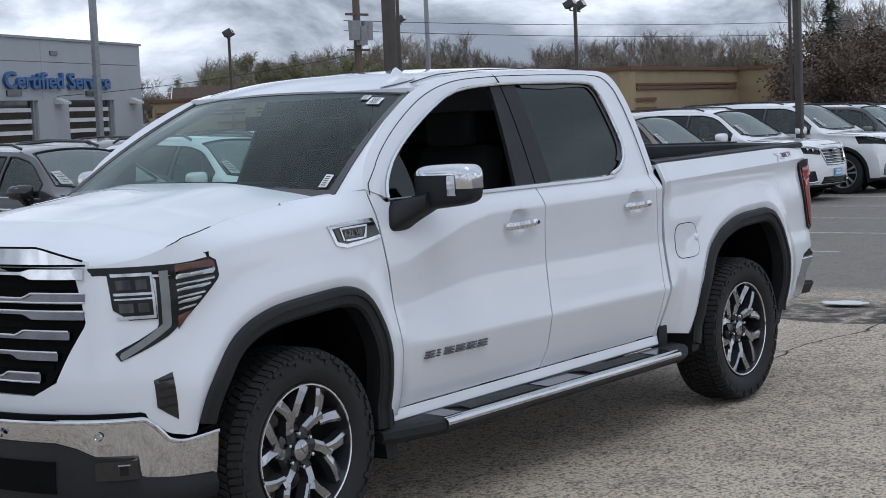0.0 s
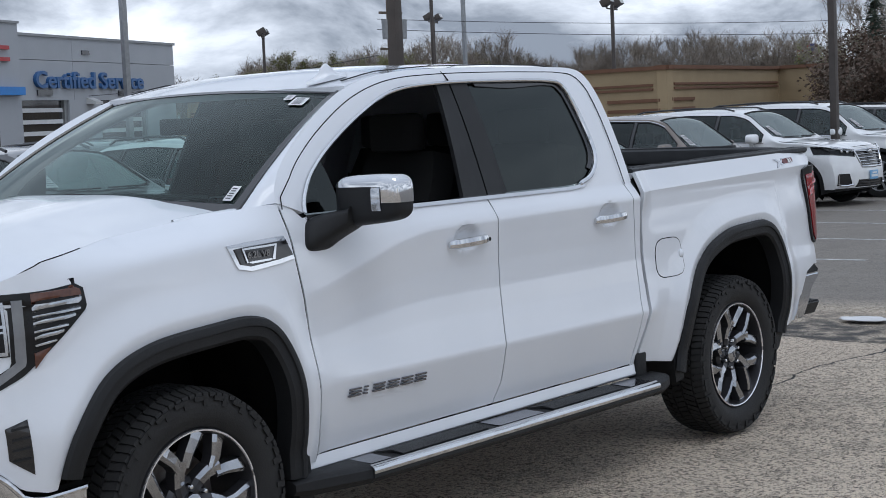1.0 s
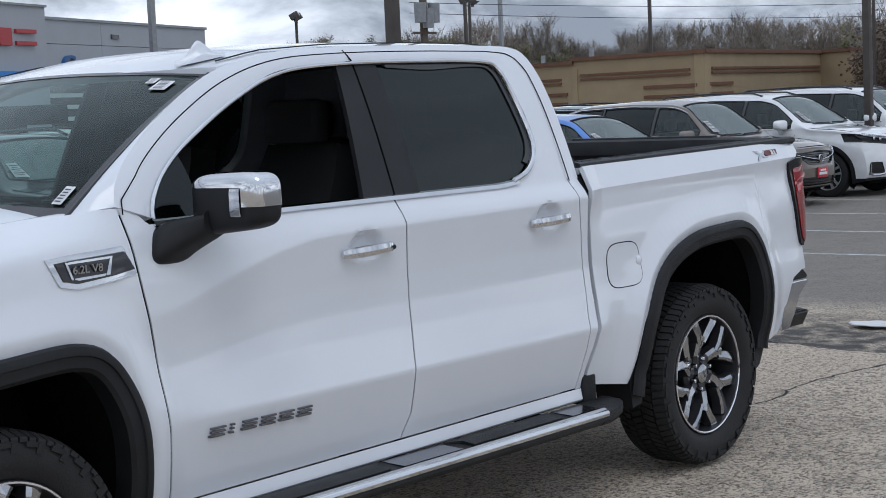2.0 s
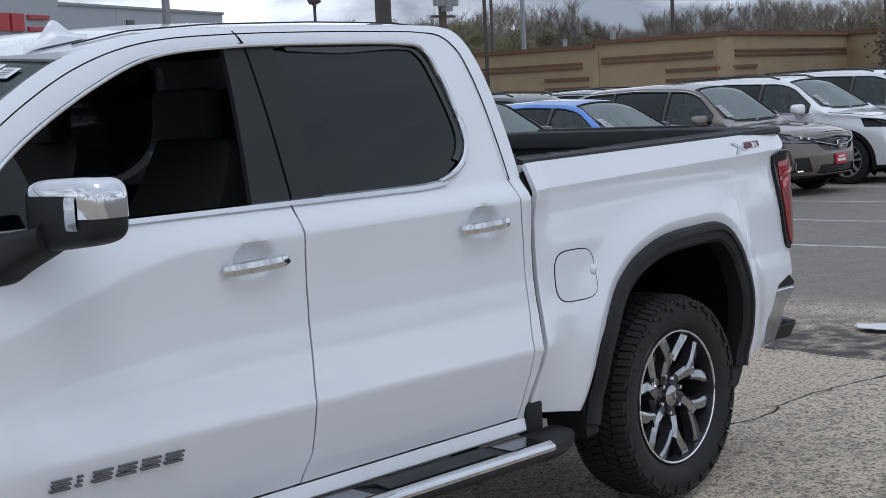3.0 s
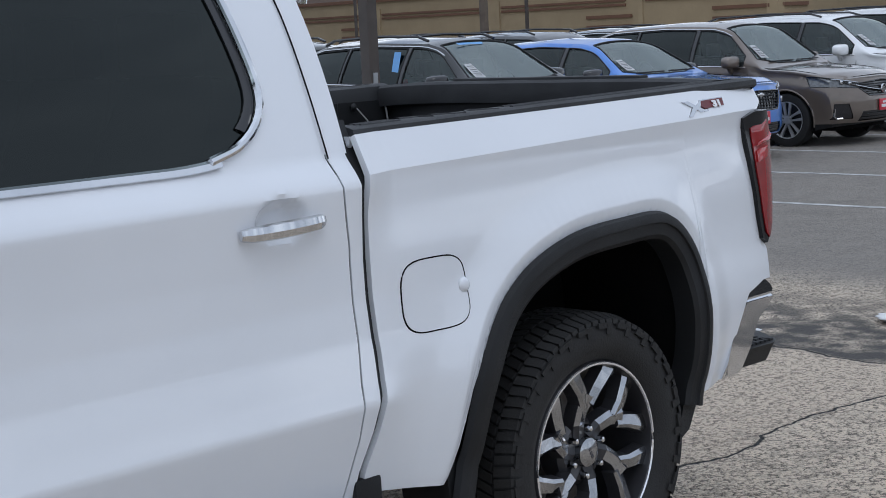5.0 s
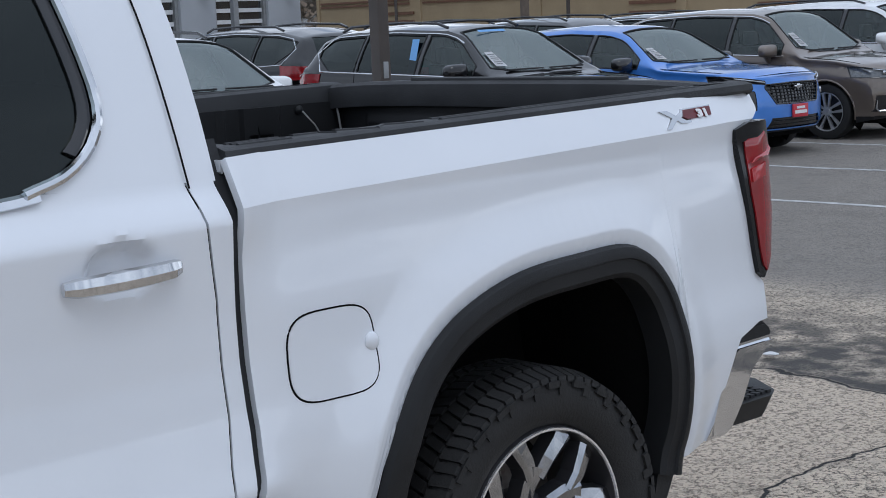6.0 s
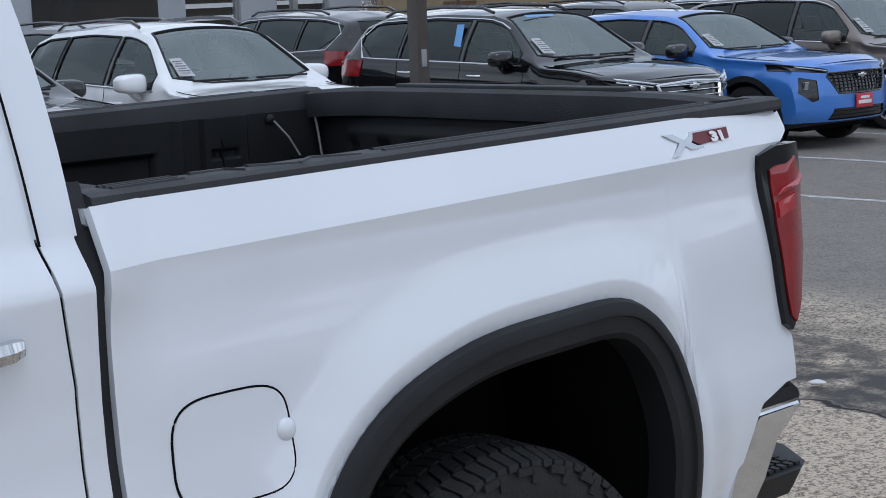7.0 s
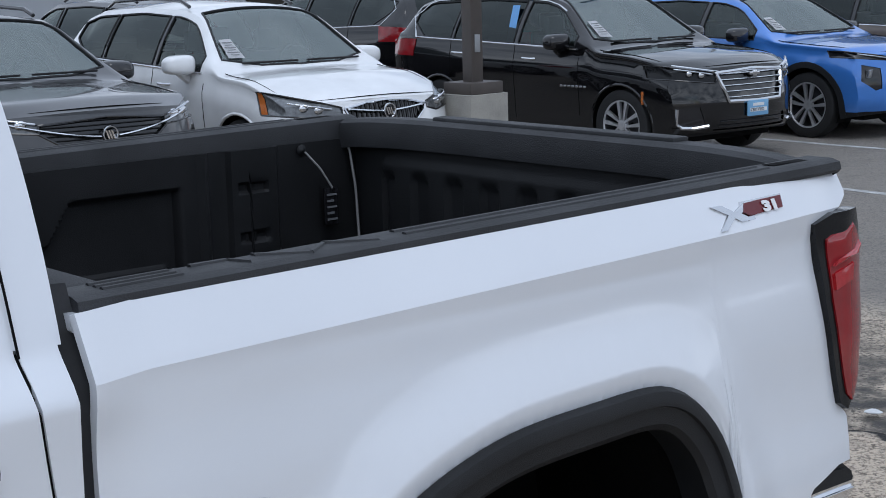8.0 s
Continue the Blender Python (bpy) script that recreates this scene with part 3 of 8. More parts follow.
for sgn, side in ((-1, "driver"), (1, "passenger")):
    out = (0, sgn, 0)
    # front wing, from the door forward round the corner to the grille
    nu, nv = 84, 26
    P = np.zeros((nu, nv, 3))
    for i in range(nu):
        u = i / (nu - 1)
        if u < 0.55:
            x = 0.565 + (-0.28 - 0.565) * (u / 0.55)
        else:
            x = -0.28 - 0.695 * math.sin((u - 0.55) / 0.45 * radians(52)) ** (2 / 3.4)
        xm = min(x, 0.47)
        xl = x if u < 0.55 else -0.28 - 0.695 * math.sin((u - 0.55) / 0.45 * radians(68)) ** (2 / 3.4)
        lo = arch_low(xl, WING_LOW(xl))
        hi = FENDER_TOP(x)
        for j in range(nv):
            v = (j / (nv - 1)) ** 0.9
            z = lo + (hi - lo) * v
            xx = x + (curve_x(GAP_A)(z) - 0.006 - 0.565) * max(0.0, 1 - u * 3.2)
            roll = max(0.0, (z - hi + 0.10) / 0.10)
            k = min(max((xx + 0.62) / 0.4, 0.0), 1.0) * min(max((0.46 - xx) / 0.32, 0.0), 1.0)
            if u > 0.55 and z < 1.02:
                far = 52 + 16 * min(1.0, (1.02 - z) / 0.22)
                xx = -0.28 - 0.695 * math.sin((u - 0.55) / 0.45 * radians(far)) ** (2 / 3.4)
            P[i, j] = (xx, sgn * (half_width(xx, z) - 0.125 * roll ** 2.2 * k), z)
    part("front_wing", sheet(P, 0.012, out), WHITE, truck)
    # doors
    for name, L, R, hx in (("front_door", shifted(GAP_A, 0.003), shifted(GAP_B, -0.0035), (1.505, 1.216)), ("rear_door", shifted(GAP_B, 0.0035), shifted(GAP_C, -0.003), (2.567, 1.232))):
        part(name, sheet(side_panel(L, R, lambda x: ROCKER(x) + 0.035, BELT, sgn, 92, 74, dent=hx), 0.02, out), WHITE, truck)
    part("cab_corner", sheet(side_panel(shifted(GAP_C, 0.003), shifted(GAP_D, -0.013), lambda x: ROCKER(x) + 0.03, lambda x: 1.376, sgn, 8, 74), 0.03, out), WHITE, truck)
    P = np.array([[(x, sgn * (0.958 + 0.010 * v - 0.030 * max(0.0, (v - 0.7) / 0.3) ** 2), ROCKER(x) + 0.030 - 0.062 * v) for v in np.linspace(0, 1, 12)] for x in np.linspace(0.50, 2.80, 40)])
    part("rocker_panel", sheet(P, 0.03, out), WHITE, truck)
    # bed side, with its sharp shoulder crease
    nu = 170
    D = curve_x(GAP_D)
    rows = np.concatenate([np.linspace(0, 1, 56) ** 1.35, 1 + np.linspace(0, 1, 10)[1:]])
    P = np.zeros((nu, len(rows), 3))
    for i in range(nu):
        u = i / (nu - 1)
        x = 2.872 + (4.705 - 2.872) * u
        lo = arch_low(x, line_z([(2.8, 0.52), (3.1, 0.47), (4.2, 0.49), (4.37, 0.512), (4.475, 0.735), (4.505, 0.772), (4.64, 0.800), (4.8, 0.80)])(x))
        cz = line_z([(2.8, 1.313), (4.5, 1.358), (4.7, 1.358)])(x)
        for j, r in enumerate(rows):
            z = lo + (cz - lo) * r if r <= 1 else cz + (1.430 + RAKE(x) - cz) * (r - 1)
            tail = line_z([(0.4, -0.045), (0.9, -0.045), (0.94, -0.09), (1.30, -0.10), (1.345, -0.085), (1.38, -0.01), (1.5, -0.015)])(z)
            xx = x + (D(z) + 0.012 - 2.872) * max(0.0, 1 - u * 5) + tail * min(1.0, max(0.0, (u - 0.88) / 0.12))
            w = half_width(xx, min(z, 1.30))
            if z <= cz:
                k = (cz - z) / 0.16
                w += 0.010 * max(0.0, 1 - k) ** 2 - 0.006 * math.exp(-((k - 0.65) / 0.45) ** 2)
            else:
                w += 0.010 - 0.046 * (z - cz) / (1.43 + RAKE(x) - cz)
            P[i, j] = (xx, sgn * w, z)
    part("bed_side", sheet(P, 0.02, out), WHITE, truck, sharp=22)
    # dark fillers behind the gaps
    for pts, r in ((GAP_A, 0.010), (GAP_B, 0.010), (GAP_C, 0.010)):
        bm = bmesh.new()
        Q = line_pts(pts[1:], 24)
        tube(bm, [(x, sgn * (half_width(x, z) - 0.016), z) for x, z in Q], 0.012, 6)
        part("door_seal", bm, LINER, truck)
    bm = bmesh.new()
    Q = line_pts(GAP_D, 30)
    P = np.array([[(x + dx, sgn * (half_width(x, z) - 0.014 - 0.008 * (k == 1)), z) for k, dx in enumerate((-0.03, 0.0, 0.03))] for x, z in Q])
    part("cab_bed_gap_seal", sheet(P, 0.06, out, bm), RUBBERSEAL, truck)
    # black arch flares with an inner lip
    for A, nm in ((ARCH_F, "wheel_arch_flare"), (ARCH_R, "wheel_arch_flare")):
        n = len(A)
        t = np.gradient(A, axis=0)
        nrm = np.stack([t[:, 1], -t[:, 0]], 1)
        nrm /= np.linalg.norm(nrm, axis=1, keepdims=True)
        c = A.mean(axis=0)
        if ((c - A) * nrm).sum() < 0:
            nrm = -nrm
        P = np.zeros((n, 8, 3))
        for i in range(n):
            taper = 1.0
            for j, (d, o) in enumerate(((-0.006, 0.008), (0.001, 0.026), (0.016, 0.032), (0.028, 0.032), (0.031, 0.025), (0.064, 0.023), (0.077, 0.012), (0.081, -0.06))):
                x, z = A[i] + nrm[i] * d
                P[i, j] = (x, sgn * (half_width(A[i, 0], max(A[i, 1], 0.5)) + o), z)
        # the front flare stops on top of the bumper
        P = P[[i for i in range(n) if A[i, 0] > -0.4 or A[i, 1] > 0.605]]
        part(nm, sheet(P, 0.008, out), BLACKPLASTIC, truck)
        # well liner
        bm = bmesh.new()
        P = np.zeros((n, 4, 3))
        for i in range(n):
            x, z = A[i] + nrm[i] * 0.055
            for j, y in enumerate((0.995, 0.80, 0.62, 0.50)):
                P[i, j] = (x, sgn * (y - 0.05 * (j == 0 and x < -0.4 and z < 0.63)), z)
        sheet(P, 0.01, (0, 0, 1), bm)
        xs2 = [(p[0], p[1]) for p in A]
        V = [bm.verts.new((x, sgn * 0.50, z)) for x, z in xs2]
        bm.faces.new(V)
        part("wheel_well", bm, LINER, truck)
    # mud flaps ahead of and behind the wheels
    bm = bmesh.new()
    box(bm, (2.768, min(sgn * 0.86, sgn * 0.972), 0.425), (2.860, max(sgn * 0.86, sgn * 0.972), 0.548), 0.012)
    part("sill_end_cap", bm, BLACKPLASTIC, truck)
    for x0, dx in ((0.42, 0.05), (3.10, 0.10), (4.17, 0.02)):
        bm = bmesh.new()
        o = [(x0, 0.52), (x0 + 0.075 + dx * 0.3, 0.52), (x0 + 0.06 + dx, 0.29), (x0 - 0.01 + dx, 0.28)] if x0 < 3 else [(3.075, 0.53), (3.185, 0.53), (3.172, 0.37), (3.10, 0.36)] if x0 < 4 else [(4.15, 0.50), (4.23, 0.50), (4.17, 0.39), (4.11, 0.36)]
        prism(bm, o, sgn * 0.80, sgn * 0.985)
        part("mud_guard", bm, BLACKPLASTIC, truck)

# ---- greenhouse ----
INNER = [(0.60, 1.385), (0.62, 1.44), (0.70, 1.53), (0.86, 1.635), (1.11, 1.755), (1.35, 1.835), (1.66, 1.862), (2.1, 1.868), (2.46, 1.862), (2.545, 1.835), (2.575, 1.75), (2.60, 1.56), (2.575, 1.475), (2.50, 1.415), (2.40, 1.385)]
OUTER = [(0.475, 1.43), (0.50, 1.50), (0.60, 1.60), (0.80, 1.73), (1.05, 1.845), (1.33, 1.905), (1.66, 1.925), (2.1, 1.93), (2.5, 1.927), (2.70, 1.918), (2.775, 1.885), (2.812, 1.80), (2.828, 1.66), (2.832, 1.52), (2.830, 1.42), (2.828, 1.37)]


def cab_y(z):
    t = min(max((z - 1.35) / 0.57, 0.0), 1.0)
    return 0.945 - 0.205 * t - 0.035 * t ** 3


for sgn in (-1, 1):
    out = (0, sgn, 0.3)
    A, B = spline(INNER, 90), spline(OUTER, 90)
    P = np.zeros((90, 8, 3))
    for i in range(90):
        for j in range(8):
            v = j / 7
            x, z = A[i] * (1 - v) + B[i] * v
            P[i, j] = (x, sgn * (cab_y(z) + 0.008 * math.sin(v * math.pi) * min(1.0, (89 - i) / 22)), z)
    part("cab_side_frame", sheet(P, 0.035, out), WHITE, truck)
    # chrome moulding round the side windows
    bm = bmesh.new()
    tube(bm, [(x, sgn * (cab_y(z) + 0.009), z) for x, z in A], np.interp(np.arange(90), [0, 58, 76, 89], [0.0075, 0.0075, 0.010, 0.0115]), 8, ref=(0, 1, 0))
    part("window_moulding", bm, CHROME, truck)
    bm = bmesh.new()
    Q = [(x, z) for x, z in A if x > 1.86 and z > 1.44]
    P = np.zeros((len(Q), 3, 3))
    for i, (x, z) in enumerate(Q):
        tx, tz = 2.15 - x, 1.63 - z
        q = math.hypot(tx, tz)
        for j, d in enumerate((0.009, 0.020, 0.034)):
            P[i, j] = (x + tx / q * d, sgn * (cab_y(z + tz / q * d) - 0.001 - 0.003 * (j == 2)), z + tz / q * d)
    part("window_rubber", sheet(P, 0.008, out, bm), GLOSSBLACK, truck)
    bm = bmesh.new()
    P = np.array([[(x, sgn * (cab_y(z) + o), z + 0.010 * max(0.0, (x - 2.28) / 0.14) ** 2) for z, o in ((1.358, 0.004), (1.362, 0.011), (1.376, 0.010), (1.381, 0.0))] for x in np.linspace(0.60, 2.43, 40)])
    part("belt_moulding", sheet(P, 0.01, out, bm), CHROME, truck)
    # dark line where the doors meet the roof rail
    bm = bmesh.new()
    C = (A * 0.38 + B * 0.62)[4:58]
    C = [(0.490, 1.405), (0.500, 1.450)] + list(C[(C[:, 0] < 2.45) & (C[:, 1] > 1.47)]) + list(spline([(2.52, 1.903), (2.66, 1.888), (2.722, 1.835), (2.742, 1.76), (2.752, 1.66), (2.757, 1.50), (2.757, 1.362)], 30))
    tube(bm, [(x, sgn * (cab_y(z) + 0.0075), z) for x, z in C], 0.0022, 5, ref=(0, 1, 0))
    part("door_frame_gap", bm, LINER, truck)
    bm = bmesh.new()
    tube(bm, [(1.728, sgn * (cab_y(1.866) + 0.009), 1.866), (1.716, sgn * (cab_y(1.890) + 0.009), 1.890), (1.704, sgn * (cab_y(1.912) + 0.004), 1.912)], 0.0032, 5)
    part("door_frame_gap", bm, LINER, truck)
    # glass: front door window is lowered a little less than shut; rear is privacy glass
    def pane(outline, name, material, label="", off=-0.010):
        bm = bmesh.new()
        o = spline(outline + outline[:1], 40)[:-1]
        c = o.mean(axis=0)
        rings = []
        for f in (1.0, 0.8, 0.5, 0.2):
            rings.append([bm.verts.new((x, sgn * (cab_y(z) + off), z)) for x, z in c + (o - c) * f])
        for R, S in zip(rings, rings[1:]):
            for k in range(len(R)):
                bm.faces.new((R[k], R[(k + 1) % len(R)], S[(k + 1) % len(R)], S[k]))
        bm.faces.new(rings[-1])
        ob = part(name, bm, material, truck, label)
        ob.visible_shadow = False
        return ob

    top = line_pts([(1.77, 1.866), (2.1, 1.872), (2.46, 1.866)], 8).tolist()
    pane([(1.655, 1.375), (1.69, 1.56), (1.735, 1.75)] + top + [(2.55, 1.83), (2.58, 1.75), (2.605, 1.56), (2.58, 1.475), (2.50, 1.41), (2.38, 1.375), (2.0, 1.37)], "rear_door_window", DARKGLASS, "dark tinted privacy glass")
    pane([(0.60, 1.375), (0.70, 1.53), (0.78, 1.58), (0.80, 1.375)], "quarter_window", DARKGLASS)
    # B pillar in gloss black, two plates
    for q in ([(1.550, 1.372), (1.708, 1.372), (1.726, 1.866), (1.642, 1.860)], [(1.718, 1.372), (1.852, 1.372), (1.852, 1.868), (1.736, 1.868)]):
        bm = bmesh.new()
        P = np.zeros((10, 3, 3))
        for i, v in enumerate(np.linspace(0, 1, 10)):
            a, b = np.array(q[0]) * (1 - v) + np.array(q[3]) * v, np.array(q[1]) * (1 - v) + np.array(q[2]) * v
            for j, u in enumerate((0, 0.5, 1)):
                x, z = a * (1 - u) + b * u
                P[i, j] = (x, sgn * (cab_y(z) + 0.002), z)
        part("door_pillar_trim", sheet(P, 0.02, out, bm), BLACKPLASTIC, truck, "satin black pillar trim")

# roof with a slight crown and a raised centre
nu, nv = 44, 41
P = np.zeros((nu, nv, 3))
for i in range(nu):
    u = i / (nu - 1)
    for j in range(nv):
        v = j / (nv - 1) * 2 - 1
        front = 0.958 + 0.115 * abs(v) ** 2.2
        x = front + (2.765 - front) * u
        e = float(np.interp(x, [0.95, 1.0, 1.12, 1.33, 1.66, 2.1, 2.5, 2.68, 2.765], [1.834, 1.843, 1.868, 1.905, 1.925, 1.93, 1.927, 1.918, 1.890]))
        w = cab_y(e) - 0.004
        crown = 0.038 * (1 - abs(v) ** 2.6) * min(1.0, 0.55 + u * 3) * min(1.0, (1 - u) * 8 + 0.5)
        P[i, j] = (x, v * w, e + crown)
part("roof", sheet(P, 0.03, (0, 0, 1)), WHITE, truck)
for sgn in (-1, 1):
    bm = bmesh.new()
    tube(bm, [(x, sgn * 0.655, float(np.interp(x, [1.12, 1.33, 1.66, 2.1, 2.5, 2.74], [1.878, 1.918, 1.938, 1.943, 1.938, 1.915]))) for x in np.linspace(1.14, 2.72, 24)], 0.0028, 6)
    part("roof_ditch_moulding", bm, BLACKPLASTIC, truck)
# windshield
def shield(u, v):
    """A place on the windshield: u from the cowl up to the roof, v from side to side."""
    a = np.array((0.19 + 0.13 * abs(v) ** 2.2, v * 0.865, 1.435 - 0.035 * v * v))
    b = np.array((0.965 + 0.11 * abs(v) ** 2.2, v * 0.700, 1.864 - 0.027 * v * v))
    return a * (1 - u) + b * u + np.array((0, 0, 0.028 * math.sin(u * math.pi)))


def shield_patch(u0, u1, v0, v1, nu, nv, off):
    return np.array([[shield(u, v) + np.array((-off * 0.5, 0, off)) for v in np.linspace(v0, v1, nv)] for u in np.linspace(u0, u1, nu)])


bm = bmesh.new()
grid_mesh(bm, shield_patch(0, 1, -1, 1, 14, 33, 0.0))
ws = part("windshield", bm, TRUCKSHIELD, truck, "clear windshield with dealer stickers")
ws.visible_shadow = False
for u0, u1 in ((0.0, 0.055), (0.972, 1.0)):
    part("windshield_border", sheet(shield_patch(u0, u1, -1, 1, 3, 33, 0.002), 0.002, (-1, 0, 1)), GLOSSBLACK, truck)
for v0, v1 in ((-1.0, -0.965), (0.965, 1.0)):
    part("windshield_border", sheet(shield_patch(0.0, 1.0, v0, v1, 14, 3, 0.002), 0.002, (-1, 0, 1)), GLOSSBLACK, truck)
for nm, (u0, u1, v0, v1), m in (("windshield_sticker", (0.83, 0.91, -0.885, -0.80), PAPER), ("windshield_sticker", (0.885, 0.935, -0.785, -0.735), PAPER), ("stock_sticker", (0.07, 0.165, -0.945, -0.905), PAPER)):
    bm = bmesh.new()
    Q = shield_patch(u0, u1, v0, v1, 4, 4, 0.006)
    st = part(nm, sheet(Q, 0.001, (-1, 0, 1), bm), m, truck)
    bm = bmesh.new()
    for r in range(5):
        a, b = (r + 0.6) / 6, (r + 1.0) / 6
        q = [Q[0, 0] * (1 - s) * (1 - t) + Q[3, 0] * s * (1 - t) + Q[0, 3] * (1 - s) * t + Q[3, 3] * s * t + np.array((-0.0015, 0, 0.002)) for s, t in ((a, 0.2), (b, 0.2), (b, 0.8), (a, 0.8))]
        bm.faces.new([bm.verts.new(v) for v in q])
    part("print_bar", bm, mat_bar if nm == "windshield_sticker" else INK, st)
# windshield surround and A pillars
for sgn in (-1, 1):
    P = np.zeros((16, 4, 3))
    for i in range(16):
        u = i / 15
        a = Vector((0.32 + 0.755 * u, sgn * (0.865 - 0.165 * u), 1.400 + 0.437 * u + 0.028 * math.sin(u * math.pi)))
        o = spline(OUTER[:6], 40)
        k = int(round(u * 31))
        b = Vector((o[k][0], sgn * cab_y(o[k][1]), o[k][1]))
        for j in range(4):
            P[i, j] = a.lerp(b, j / 3) + Vector((0, 0, 0.006 * math.sin(j / 3 * math.pi)))
            if sgn > 0 and j:
                P[i, j] = (a + Vector((0.02, 0.008, -0.004)), b + Vector((0.11, -0.01, -0.03)), b + Vector((0.07, 0, -0.04)))[j - 1]
    part("windshield_pillar", sheet(P, 0.03, (-0.5, sgn, 0.4)), WHITE, truck)
    bm = bmesh.new()
    tube(bm, [(0.322 + 0.753 * u, sgn * (0.864 - 0.165 * u), 1.402 + 0.437 * u + 0.028 * math.sin(u * math.pi)) for u in np.linspace(0, 1, 16)], 0.008, 6)
    part("windshield_seal", bm, GLOSSBLACK, truck)
# cab back with rear window
bm = bmesh.new()
P = np.zeros((20, 14, 3))
for i, v in enumerate(np.linspace(-1, 1, 20)):
    for j, t in enumerate(np.linspace(0, 1, 14)):
        z = 0.75 + (1.90 - 0.75) * t
        w = cab_y(z) - 0.01 if z > 1.35 else 0.94
        P[i, j] = (2.822 - 0.06 * max(0.0, (z - 1.72) / 0.18) ** 2 + 0.012 * (1 - v * v), v * w, z)
part("cab_back_panel", sheet(P, 0.03, (1, 0, 0), bm), WHITE, truck)
bm = bmesh.new()
P = np.zeros((14, 8, 3))
for i, v in enumerate(np.linspace(-1, 1, 14)):
    for j, t in enumerate(np.linspace(0, 1, 8)):
        z = 1.42 + 0.40 * t
        P[i, j] = (2.832 - 0.05 * max(0.0, (z - 1.72) / 0.18) ** 2 + 0.012 * (1 - (v * 0.8) ** 2), v * (0.78 - 0.12 * t), z)
part("rear_window", sheet(P, 0.006, (1, 0, 0), bm), GLOSSBLACK, truck)

# ---- hood ----
nu, nv = 46, 41
P = np.zeros((nu, nv, 3))
for i in range(nu):
    u = i / (nu - 1)
    for j in range(nv):
        v = j / (nv - 1) * 2 - 1
        front = -0.945 + 0.20 * abs(v) ** 4
        back = 0.22 + 0.16 * abs(v) ** 2.2
        x = front + (back - front) * u
        k = min(max((x + 0.62) / 0.4, 0.0), 1.0)
        w = half_width(x, FENDER_TOP(x)) - 0.125 * k - 0.006
        edge = FENDER_TOP(x) - 0.001
        dome = 0.055 * (1 - abs(v) ** 3) + 0.022 * (1 / (1 + math.exp((abs(v) - 0.55) * 13))) * min(1.0, u * 2.2 + 0.3)
        nose = 0.05 * max(0.0, 1 - u / 0.10) ** 2
        P[i, j] = (x, v * w, edge + dome * (0.65 + 0.35 * u) - nose * 0.7)
part("hood", sheet(P, 0.015, (0, 0, 1)), WHITE, truck)
for sgn, col in ((-1, 0), (1, nv - 1)):
    bm = bmesh.new()
    tube(bm, [tuple(P[i, col] + np.array((0, sgn * 0.003, 0.002))) for i in range(0, 15)], 0.0026, 5)
    part("hood_gap", bm, LINER, truck)
    # body corner between the hood, the wing and the windshield pillar
    Q = np.zeros((14, 7, 3))
    for i, x in enumerate(np.linspace(0.08, 0.50, 14)):
        k = min(max((0.46 - x) / 0.32, 0.0), 1.0)
        zt = FENDER_TOP(x)
        ya, yb = half_width(x, zt) - 0.150, half_width(x, zt) - 0.125 * k + 0.001
        for j, t in enumerate(np.linspace(0, 1, 7)):
            Q[i, j] = (x, sgn * (ya + (yb - ya) * t), zt - 0.004 + 0.004 * t + 0.010 * math.sin(t * math.pi))
    part("cowl_corner", sheet(Q, 0.03, (0, 0, 1)), WHITE, truck)
bm = bmesh.new()
tube(bm, [tuple(P[0, j] + np.array((-0.004, 0, -0.002))) for j in range(nv)], 0.005, 5)
part("hood_gap", bm, LINER, truck)
bm = bmesh.new()
P = np.array([[(0.24 + 0.25 * abs(v) ** 2.2 + d, v * 0.83, 1.425 - 0.03 * v * v - k) for d, k in ((-0.12, 0.05), (-0.02, 0.012), (0.05, 0.01))] for v in np.linspace(-1, 1, 21)])
part("cowl_panel", sheet(P, 0.02, (0, 0, 1), bm), BLACKPLASTIC, truck)
for y0, y1 in ((-0.62, 0.02), (0.02, 0.60)):
    bm = bmesh.new()
    tube(bm, [(0.24 + 0.25 * abs(y / 0.815) ** 2.2 + 0.02 + 0.05 * (y1 - y) / (y1 - y0) * 0.4, y, 1.462 - 0.03 * (y / 0.815) ** 2 + 0.01) for y in np.linspace(y0, y1, 12)], 0.011, 6)
    part("wiper", bm, BLACKPLASTIC, truck)
# roof aerial fin, near the driver's front corner of the roof
bm = bmesh.new()
P = np.zeros((18, 11, 3))
for i, u in enumerate(np.linspace(0, 1, 18)):
    h = 0.010 * math.sin(min(u * 1.1, 1.0) * math.pi) ** 0.6 + 0.050 * math.exp(-((u - 0.46) / (0.16 if u < 0.46 else 0.22)) ** 2)
    wid = 0.028 * max(0.0, 1 - (2 * u - 1) ** 2) ** 0.5
    for j, a in enumerate(np.linspace(0, math.pi, 11)):
        c, q = math.cos(a), math.sin(a)
        P[i, j] = (1.035 + 0.20 * u, -0.560 - 0.04 * u + wid * c * (1.0 if q < 0.45 else 0.45), 1.868 + 0.036 * u + (h + 0.012) * q)
grid_mesh(bm, P)
part("roof_aerial", bm, WHITE, truck)


# ---- truck wheels ----
def tyre_mesh(R, rim, width, lugs, bm_out):
    h = width / 2
    prof = [(rim, -h * 0.72), (rim + 0.012, -h * 0.86), (rim + 0.05, -h * 1.0), (R - 0.055, -h * 1.0), (R - 0.022, -h * 0.93), (R - 0.012, -h * 0.78), (R - 0.010, 0), (R - 0.012, h * 0.78), (R - 0.022, h * 0.93), (R - 0.055, h), (rim + 0.05, h), (rim + 0.012, h * 0.86), (rim, h * 0.72)]
    lathe(bm_out, prof, "y", 72)


